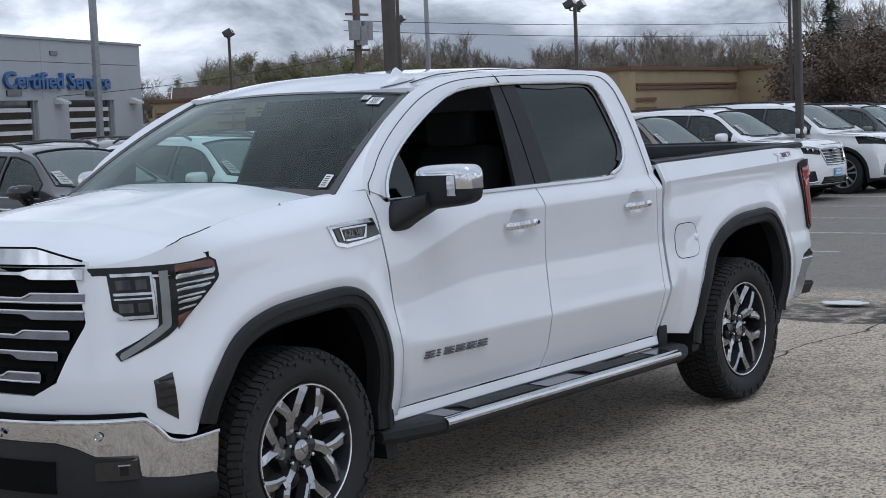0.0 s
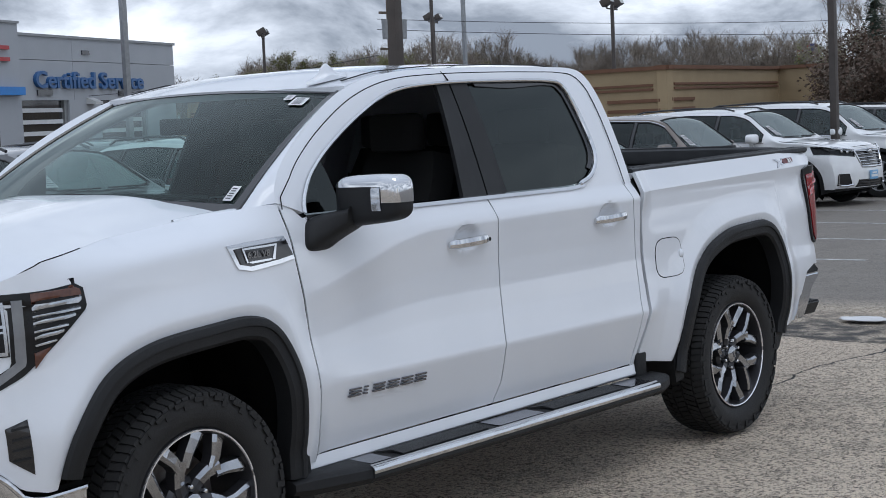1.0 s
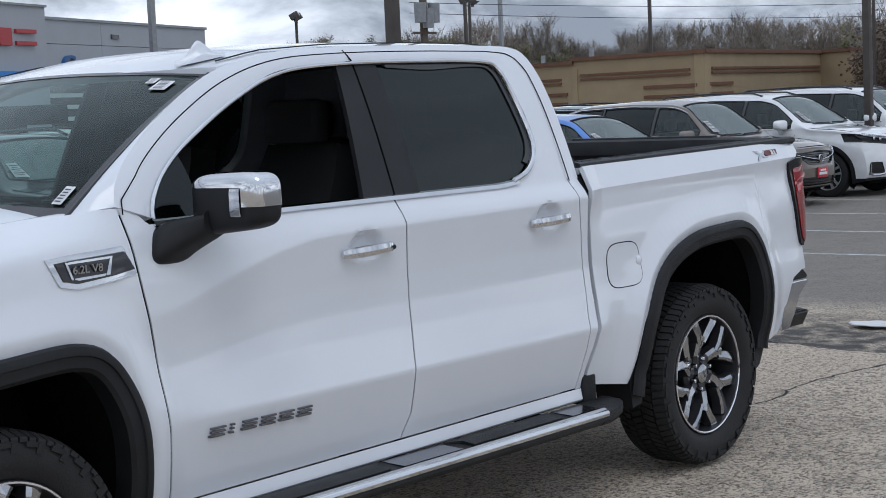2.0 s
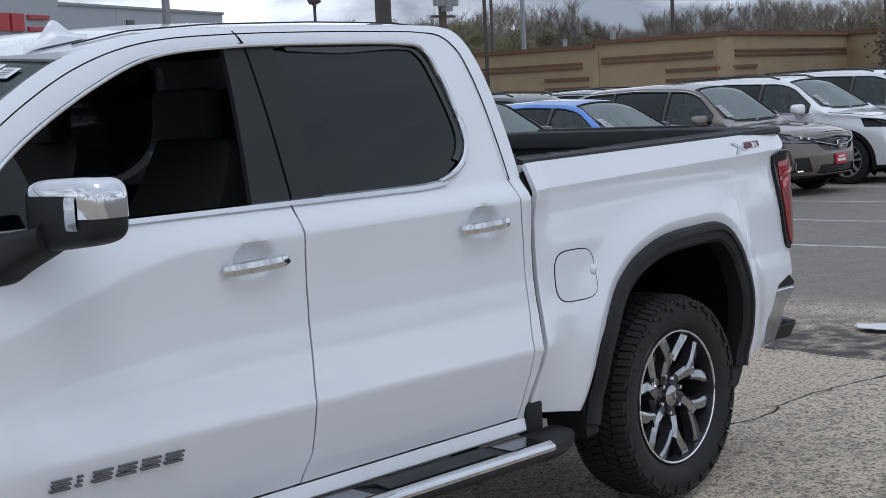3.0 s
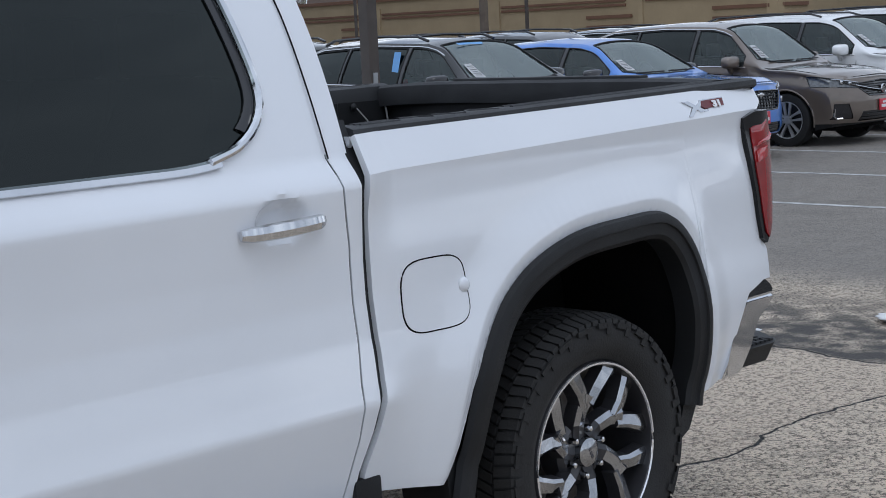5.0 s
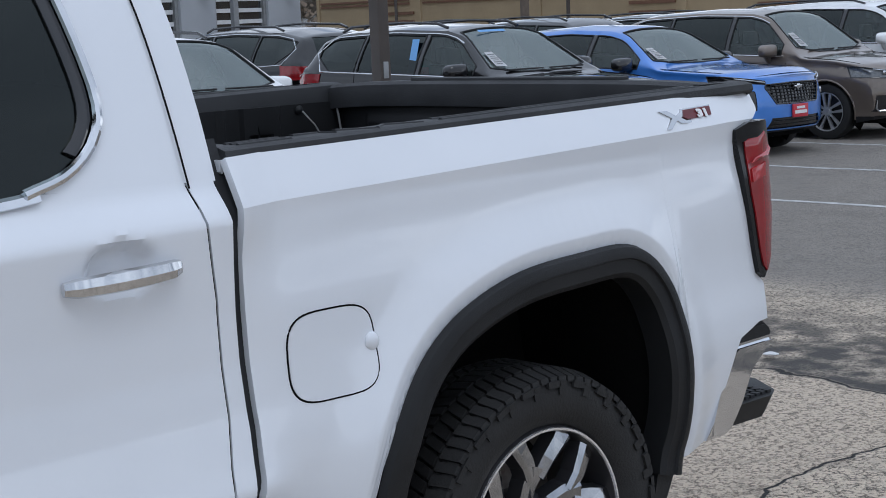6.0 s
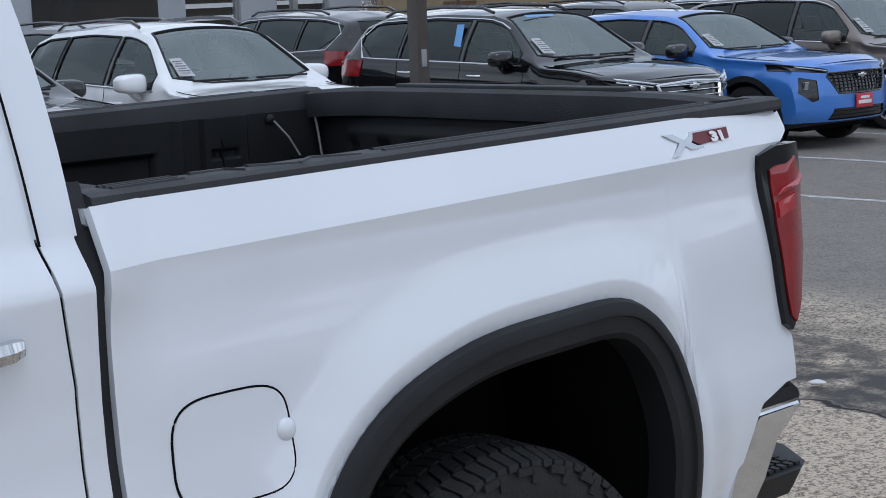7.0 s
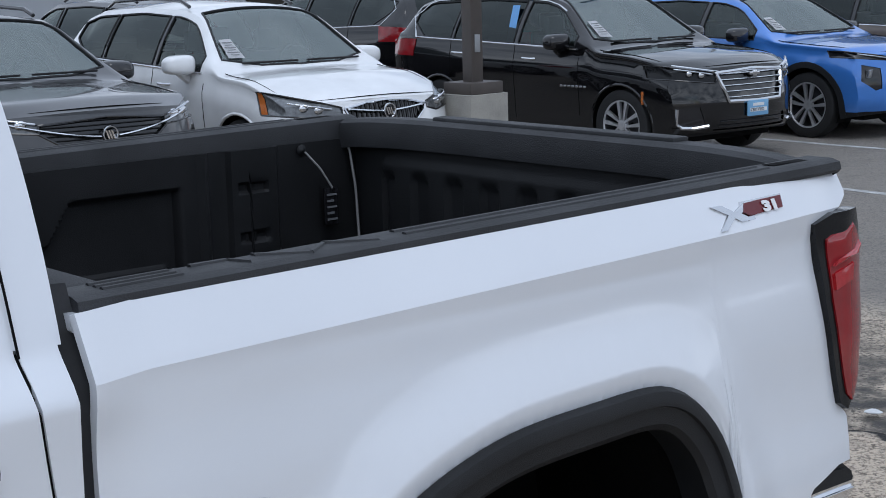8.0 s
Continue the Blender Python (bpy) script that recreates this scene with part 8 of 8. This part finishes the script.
# front wall in pieces round the two door openings
DOORS = ((2.85, 7.09), (9.65, 13.4))
edges = [0.0, 2.85, 7.09, 9.65, 13.4, 13.8]
for a, b in ((0.0, 2.85), (7.09, 9.65), (13.4, 13.8)):
    slab("wall_panel", (a + 0.006, -0.3, 0), (b - 0.006, 0, 3.63), SIDING, svc)
x = 0.0
for a, b in ((0.0, 4.6), (4.6, 9.2), (9.2, 13.8)):
    slab("wall_panel", (a + 0.008, -0.3, 3.63), (b - 0.008, 0, 5.14), SIDING, svc)
    slab("wall_panel", (a + 0.008, -0.3, 5.16), (b - 0.008, 0, TOPZ), SIDING, svc)
slab("roof_coping", (-0.1, -0.4, TOPZ), (13.8, 0.06, TOPZ + 0.10), GALV, svc)
slab("side_wall", (-0.0, -14, 0), (0.28, -0.3, TOPZ), SIDING, svc)
slab("roof", (0, -14, TOPZ - 0.4), (28, -0.3, TOPZ - 0.2), GALV, svc)
for a, b in DOORS:
    d = slab("garage_door", (a + 0.25, -0.28, 0), (b - 0.25, -0.22, 3.63), DARKWIN, svc, 0, "glazed garage door with white rails")
    for k in range(8):
        slab("door_rail", (a + 0.25, -0.225, 0.1 + k * 0.44), (b - 0.25, -0.17, 0.26 + k * 0.44), DOORPANEL, d)
    slab("door_jamb", (a, -0.28, 0), (a + 0.22, -0.10, 3.63), GALV, svc)
    slab("door_jamb", (b - 0.22, -0.28, 0), (b, -0.10, 3.63), GALV, svc)
    slab("door_number_box", ((a + b) / 2 - 0.55, 0.0, 3.80), ((a + b) / 2 + 0.55, 0.06, 4.02), DARKWIN, svc)
for u in (1.0, 7.95):
    bm = bmesh.new()
    prism(bm, [(0.0, 3.47), (0.42, 3.45), (0.42, 3.55), (0.0, 3.73)], u - 0.3, u + 0.3, "x")
    part("wall_lamp", bm, LAMPGLASS, svc)
slab("wall_vent", (7.85, 0.0, 5.43), (8.45, 0.05, 5.60), DARKWIN, svc)
# taller entrance block with signs
slab("entrance_wall", (13.8, -0.3, 0), (28, 0.35, TOPZ + 0.38), SIDING, svc)
slab("entrance_coping", (13.75, -0.4, TOPZ + 0.38), (28, 0.42, TOPZ + 0.46), GALV, svc)
slab("blue_fascia", (13.9, 0.35, 3.80), (24, 0.60, 4.10), STRIPBLUE, svc)
slab("entrance_window", (15.5, 0.35, 0.2), (22, 0.39, 2.9), DARKWIN, svc)
for z in (5.02, 5.44):
    slab("red_sign_bar", (14.6, 0.36, z), (15.9, 0.46, z + 0.14), SIGNRED, svc)
for k in range(3):
    slab("red_sign_letter", (16.2 + k * 0.9, 0.36, 5.0), (16.95 + k * 0.9, 0.46, 5.6), SIGNRED, svc)
whole = text_mesh("Certified Service", 0.90, 0.14, 0.018)
wid = max(v.co.x for v in whole.verts)
whole.free()
for word, ahead in (("Certified", ""), ("Service", "Certified ")):
    skip = 0.0
    if ahead:
        both = text_mesh(ahead + word, 0.90, 0.14, 0.018)
        alone = text_mesh(word, 0.90, 0.14, 0.018)
        skip = max(v.co.x for v in both.verts) - max(v.co.x for v in alone.verts)
        both.free()
        alone.free()
    tx = text_mesh(word, 0.90, 0.14, 0.018)
    for v in tx.verts:
        v.co = Vector((12.35 - (v.co.x + skip) / wid * 9.0, 0.08 - v.co.y, 4.10 + v.co.z))
    part("sign_word", tx, SIGNBLUE, svc, "blue raised lettering on the wall", smooth=False)

# ---- low tan building with brown bands ----
TAN = mat("tan_split_block", (0.36, 0.275, 0.165), (0.31, 0.235, 0.14), 1.2, 0.9, 0, 0, 0.3, 12)
BAND = mat("brown_band", (0.17, 0.085, 0.050), (0.14, 0.07, 0.042), 2, 0.85)
tan = thing("tan_building", pose(0, 0, 0), "low tan block building with brown bands and coping", "building")
TZ = 3.08


def tan_wall(a, b, z1=TZ, bands=True, depth=0.4):
    a, b = Vector((*a, 0)), Vector((*b, 0))
    d = (b - a).normalized()
    nn = Vector((d.y, -d.x, 0))
    if nn.dot(Vector((-1, -1, 0))) < 0:
        nn = -nn
    L = (b - a).length
    m = Matrix(((d.x, nn.x, 0, a.x), (d.y, nn.y, 0, a.y), (0, 0, 1, 0), (0, 0, 0, 1)))

    def sl(name, lo, hi, material):
        bm = bmesh.new()
        box(bm, lo, hi, 0, m)
        return part(name, bm, material, tan, smooth=False)
    sl("wall", (0, -depth, -2.0), (L, 0, z1), TAN)
    sl("coping", (-0.05, -depth - 0.05, z1), (L + 0.05, 0.10, z1 + 0.14), BAND)
    if bands:
        n = max(1, round(L / 9))
        for k in range(n):
            u0, u1 = L * k / n, L * (k + 1) / n
            for dz in (0.50, 0.66):
                sl("brown_band", (u0 + 0.6, 0.0, z1 - dz - 0.085), (u1 - 0.35, 0.06, z1 - dz), BAND)
            sl("pilaster", (u1 - 0.22, 0.0, -2.0), (u1 + 0.0, 0.05, z1 - 0.3), TAN)
            if k % 2 == 0:
                for q in range(3):
                    sl("brown_band", (u0 + 0.3, 0.0, z1 - 1.17 - q * 0.36), (u0 + 2.6, 0.06, z1 - 1.05 - q * 0.36), BAND)
    return m, L


tan_wall((47.7, 26.4), (60.5, 28.6))
tan_wall((47.7, 26.4), (47.65, 32.2), TZ - 0.02)
tan_wall((47.65, 32.2), (50.0, 55.0), TZ - 0.15)
tan_wall((60.4, 29.0), (60.1, 24.6), TZ + 0.02, False)
tan_wall((60.1, 24.6), (76.0, 25.2), TZ + 0.02)
bm = bmesh.new()
prism(bm, [(48.2, 27.0), (60.4, 29.3), (60.6, 25.0), (76, 25.6), (76, 54), (50.4, 54.8), (48.3, 36.0)], TZ - 0.5, TZ - 0.3, "z")
part("roof", bm, GALV, tan)
for x, y in ((50, 33), (53, 44), (56, 40)):
    bm = bmesh.new()
    tube(bm, [(x, y, TZ - 0.4), (x, y, TZ + 0.55)], 0.10, 8)
    part("roof_vent", bm, GALV, tan)

# gabled house and low tan wing by the grey building
hs = thing("gabled_house", pose(63.5, 67.6, ground_z(62, 68) + 0.5, 0, 0, 40), "small house with a pale gable and brown roof", "house")
HOUSEWALL = mat("cream_siding", (0.42, 0.33, 0.22), (0.36, 0.28, 0.19), 2, 0.85)
ROOFBR = mat("brown_shingle", (0.10, 0.07, 0.055), (0.075, 0.052, 0.042), 5, 0.9, 0, 0, 0.4, 30)
bm = bmesh.new()
prism(bm, [(-2.2, 0), (2.2, 0), (2.2, 2.3), (0, 4.2), (-2.2, 2.3)], -5, 0)
part("wall", bm, HOUSEWALL, hs, smooth=False)
for s in (-1, 1):
    bm = bmesh.new()
    prism(bm, [(0, 4.22), (s * 2.6, 1.98), (s * 2.6, 2.16), (0, 4.42)], -5.2, 0.3)
    part("roof_slope", bm, ROOFBR, hs, smooth=False)
    bm = bmesh.new()
    prism(bm, [(0, 4.2), (s * 2.6, 1.95), (s * 2.6, 2.17), (0, 4.43)], 0.30, 0.36)
    part("barge_board", bm, DOORPANEL, hs, smooth=False)
bm = bmesh.new()
box(bm, (-0.4, 0.0, 2.4), (0.4, 0.05, 3.2))
part("window", bm, DOORPANEL, hs, smooth=False)
wg = thing("tan_wing", pose(57.6, 58.3, ground_z(57, 58) + 0.45, 0, 0, 40), "long low tan building wing with a flat brown roof", "building")
slab("wall", (-8, -6, 0), (8, 0, 2.7), TAN, wg)
slab("coping", (-8.1, -6, 2.7), (8.1, 0.1, 2.95), BAND, wg)
slab("brown_band", (-8, 0.0, 1.9), (8, 0.05, 2.1), BAND, wg)

# flag
fl = thing("flag_pole", pose(*at_ground(93.8, 43.45)), "white flag pole with a striped flag", "flag")
bm = bmesh.new()
tube(bm, [(0, 0, 0), (0, 0, 7.1)], 0.07, 8)
part("pole", bm, DOORPANEL, fl)
FLAGRED = mat("flag_red", (0.45, 0.03, 0.05), None, 6, 0.7)
FLAGBLUE = mat("flag_blue", (0.03, 0.045, 0.16), None, 6, 0.7)
for k in range(7):
    bm = bmesh.new()
    P = np.array([[(0.10 - 1.0 * u * 1.0, 0.8 * u * 0.9, 5.75 + (k + v) * 0.13 + 0.10 * math.sin(u * 5) - 0.25 * u) for v in (0, 1)] for u in np.linspace(0, 1.1, 10)])
    part("flag_stripe", sheet(P, 0.01, (-1, -1, 0), bm), FLAGRED if k % 2 == 0 else DOORPANEL, fl)
bm = bmesh.new()
P = np.array([[(0.08 - 1.0 * u, 0.72 * u - 0.03, 6.14 + v * 0.52 + 0.10 * math.sin(u * 5) - 0.25 * u) for v in (0, 1)] for u in np.linspace(0, 0.42, 5)])
part("flag_canton", sheet(P, 0.012, (-1, -1, 0), bm), FLAGBLUE, fl)


# ---- trees ----
BARK = mat("grey_brown_bark", (0.25, 0.215, 0.18), (0.17, 0.145, 0.12), 3, 0.95, 0, 0, 0.3, 30, tint=0.2)
BUD = mat("spring_green_buds", (0.20, 0.205, 0.080), (0.14, 0.145, 0.060), 0.8, 0.9, tint=0.25)
BUDBROWN = mat("reddish_brown_buds", (0.165, 0.125, 0.085), (0.12, 0.09, 0.065), 0.8, 0.9, tint=0.2)
NEEDLE = mat("dark_conifer_needles", (0.018, 0.028, 0.018), (0.030, 0.040, 0.024), 1.5, 0.9, tint=0.15)
RUSSET = mat("russet_twigs", (0.125, 0.086, 0.064), (0.088, 0.060, 0.046), 1.2, 0.95, tint=0.15)
tree_rng = random.Random(11)


def bare_tree(x, y, h, crown, leaf, density, label, spread=0.42, levels=5):
    z0 = ground_z(x, y) - 0.1
    t = thing("tree", pose(x, y, z0), label, "tree", "trees beyond the lot")
    wood, leaves = bmesh.new(), bmesh.new()

    def limb(p, d, L, r, lev):
        pts, rad = [p], [r]
        q = p.copy()
        for k in range(3):
            d = (d + Vector((tree_rng.uniform(-1, 1), tree_rng.uniform(-1, 1), tree_rng.uniform(-0.2, 0.5))) * 0.16).normalized()
            q = q + d * L / 3
            pts.append(q.copy())
            rad.append(max(0.015, r * (1 - 0.22 * (k + 1))))
        tube(wood, pts, rad, 5 if lev == 0 else 3)
        if lev >= 3:
            for _ in range(4):
                c = pts[tree_rng.randint(1, 3)]
                e = (d + Vector((tree_rng.gauss(0, 1), tree_rng.gauss(0, 1), tree_rng.gauss(0.3, 0.8))) * 0.7).normalized() * tree_rng.uniform(0.35, 0.95)
                o = e.orthogonal().normalized() * 0.011
                wood.faces.new([wood.verts.new(v) for v in (c - o, c + o, c + e)])
        if lev >= 4:
            for _ in range(density):
                c = pts[tree_rng.randint(1, 3)] + Vector((tree_rng.gauss(0, 1), tree_rng.gauss(0, 1), tree_rng.gauss(0, 1))) * crown
                s = tree_rng.uniform(0.5, 1.0) * (0.050 if density < 5 else 0.085)
                a = Vector((tree_rng.gauss(0, 1), tree_rng.gauss(0, 1), tree_rng.gauss(0, 1))).normalized()
                b = a.orthogonal().normalized()
                leaves.faces.new([leaves.verts.new(c + v) for v in (a * s, b * s, -a * s * 0.8, -b * s)])
        if lev < levels:
            for k in range(3 if lev else 6):
                a = tree_rng.uniform(0, math.tau)
                side = Vector((math.cos(a), math.sin(a), 0))
                nd = (d * (0.75 if lev else 0.7) + side * tree_rng.uniform(0.4, 1.0) * spread * 1.7 + Vector((0, 0, 0.28))).normalized()
                limb(pts[tree_rng.choice((2, 3, 3))], nd, L * tree_rng.uniform(0.55, 0.78), rad[-1] * 0.72, lev + 1)

    limb(Vector((0, 0, 0)), Vector((0, 0, 1)), h * 0.36, h * 0.018, 0)
    part("trunk", wood, BARK, t, smooth=False)
    if leaves.verts:
        part("crown", leaves, leaf, t, smooth=False)
    else:
        leaves.free()
    return t


def conifer(x, y, h, r, leaf, label, dense=1.0):
    z0 = ground_z(x, y) - 0.1
    t = thing("conifer_tree", pose(x, y, z0), label, "tree", "trees beyond the lot")
    bm = bmesh.new()
    tube(bm, [(0, 0, 0), (0, 0, h * 0.5), (0, 0, h)], [0.16, 0.10, 0.02], 6)
    part("trunk", bm, BARK, t)
    bm = bmesh.new()
    z = 0.10 * h
    while z < h * 0.98:
        f = 1 - z / h
        L = r * (f ** 0.8) + 0.12
        n = int((11 + 12 * f) * dense)
        for k in range(n):
            a = tree_rng.uniform(0, math.tau)
            ll = L * tree_rng.uniform(0.65, 1.12)
            d = Vector((math.cos(a), math.sin(a), 0))
            s = Vector((-d.y, d.x, 0))
            for q in range(8):
                u = (q + tree_rng.random()) / 8
                c = d * ll * u + Vector((0, 0, z - 0.32 * ll * u * u + 0.13 * tree_rng.gauss(0, 1)))
                w = 0.17 * (1.1 - u) * (0.5 + 0.5 * f) + 0.07
                e = d * w * 0.9 + Vector((0, 0, -w * 0.45))
                for sd in (-1, 1):
                    bm.faces.new([bm.verts.new(v) for v in (c, c + e * 0.6 + s * sd * w * tree_rng.uniform(0.5, 1.0), c + e)])
        z += 0.032 * h
    part("crown", bm, leaf, t, smooth=False)
    return t


protos = []
for k in range(4):
    protos.append(bare_tree(0, 0, 8.5 + k * 0.6, 0.13, (BUDBROWN, BUD, BUDBROWN, BUDBROWN)[k], (1, 9, 0, 1)[k], ("bare grey-brown deciduous tree", "deciduous tree with sparse new green leaves", "bare grey-brown deciduous tree", "bare brown deciduous tree with reddish buds")[k]))
placed = 0
# the wood behind the tan building and across the horizon
for k in range(150):
    f = k / 149
    a = radians(12 + 47 * f)
    D = 130 + 26 * tree_rng.random() + 6 * math.sin(k * 1.7)
    x, y = -4.8 + D * math.cos(a), -5.5 + D * math.sin(a)
    p = protos[tree_rng.choice((0, 0, 1, 2, 2, 3))]
    s = tree_rng.uniform(0.80, 1.08) * (1.0 if 26.5 < math.degrees(a) < 46 else 0.75)
    m = pose(x, y, ground_z(x, y) - 0.2, 0, 0, tree_rng.uniform(0, 360)) @ Matrix.Scale(s, 4)
    if placed < 4:
        protos[placed].matrix_world = pose(x, y, ground_z(x, y) - 0.2) @ Matrix.Scale(s, 4)
    else:
        c = copy_thing(p, m)
        c.scale = (s, s, s)
    placed += 1
# greener clump by the gabled house
for k in range(10):
    D = 107 + 5 * (k % 3)
    a = radians(46.2 - 0.75 * k)
    x, y = -4.8 + D * math.cos(a), -5.5 + D * math.sin(a)
    s = 0.72 + 0.05 * (k % 4)
    c = copy_thing(protos[1], pose(x, y, ground_z(x, y) - 0.2, 0, 0, 50 * k))
    c.scale = (s, s, s)
# conifers and russet trees past the lot's end
for x, y, h, r, lb in ((68.1, 27.6, 8.4, 2.3, "dark green conifer tree beyond the lot"), (70.5, 31.5, 4.6, 1.3, "dark green conifer tree beyond the lot")):
    conifer(x, y, h, r, NEEDLE, lb)
russet = bare_tree(0, 0, 7.2, 0.42, RUSSET, 16, "russet brown tree thick with twigs", 0.50)
for k in range(15):
    a, D = radians(25.0 - 0.36 * k), 63 + 4 * (k % 3)
    sc = 0.55 + 0.06 * (k % 4) + 0.012 * k
    x, y = -4.8 + D * math.cos(a), -5.4 + D * math.sin(a)
    m = pose(x, y, ground_z(x, y) - 0.3 - 0.9 * sc, 0, 0, 77 * k)
    c = copy_thing(russet, m) if k else russet
    c.matrix_world = m
    c.scale = (sc * 1.15, sc * 1.15, sc)
for a, D, sc in ((25.6, 96, 0.80), (23.6, 98, 0.9), (22.3, 96, 0.9)):
    c = copy_thing(protos[1 if a > 25 else 2], pose(-4.8 + D * math.cos(radians(a)), -5.4 + D * math.sin(radians(a)), -1.5, 0, 0, a * 40))
    c.scale = (sc, sc, sc)
c = copy_thing(protos[3], pose(72.0, 31.0, -1.2, 0, 0, 10))
c.scale = (0.85, 0.85, 0.85)
# low undergrowth that closes the horizon
bm = bmesh.new()
for k in range(26000):
    a = radians(tree_rng.uniform(8, 64))
    D = tree_rng.uniform(108, 150)
    x, y = -4.8 + D * math.cos(a), -5.5 + D * math.sin(a)
    z = ground_z(x, y) + min(abs(tree_rng.gauss(0, 1)) * 1.9, 3.8)
    c = Vector((x, y, z))
    s = tree_rng.uniform(0.08, 0.3)
    v = Vector((tree_rng.gauss(0, 1), tree_rng.gauss(0, 1), tree_rng.gauss(0, 1))).normalized()
    w = v.orthogonal().normalized()
    bm.faces.new([bm.verts.new(c + q) for q in (v * s, w * s, -v * s, -w * s)])
tagged(part("undergrowth", bm, BUDBROWN, smooth=False), "brown spring undergrowth below the far trees", "undergrowth", kind="stuff")
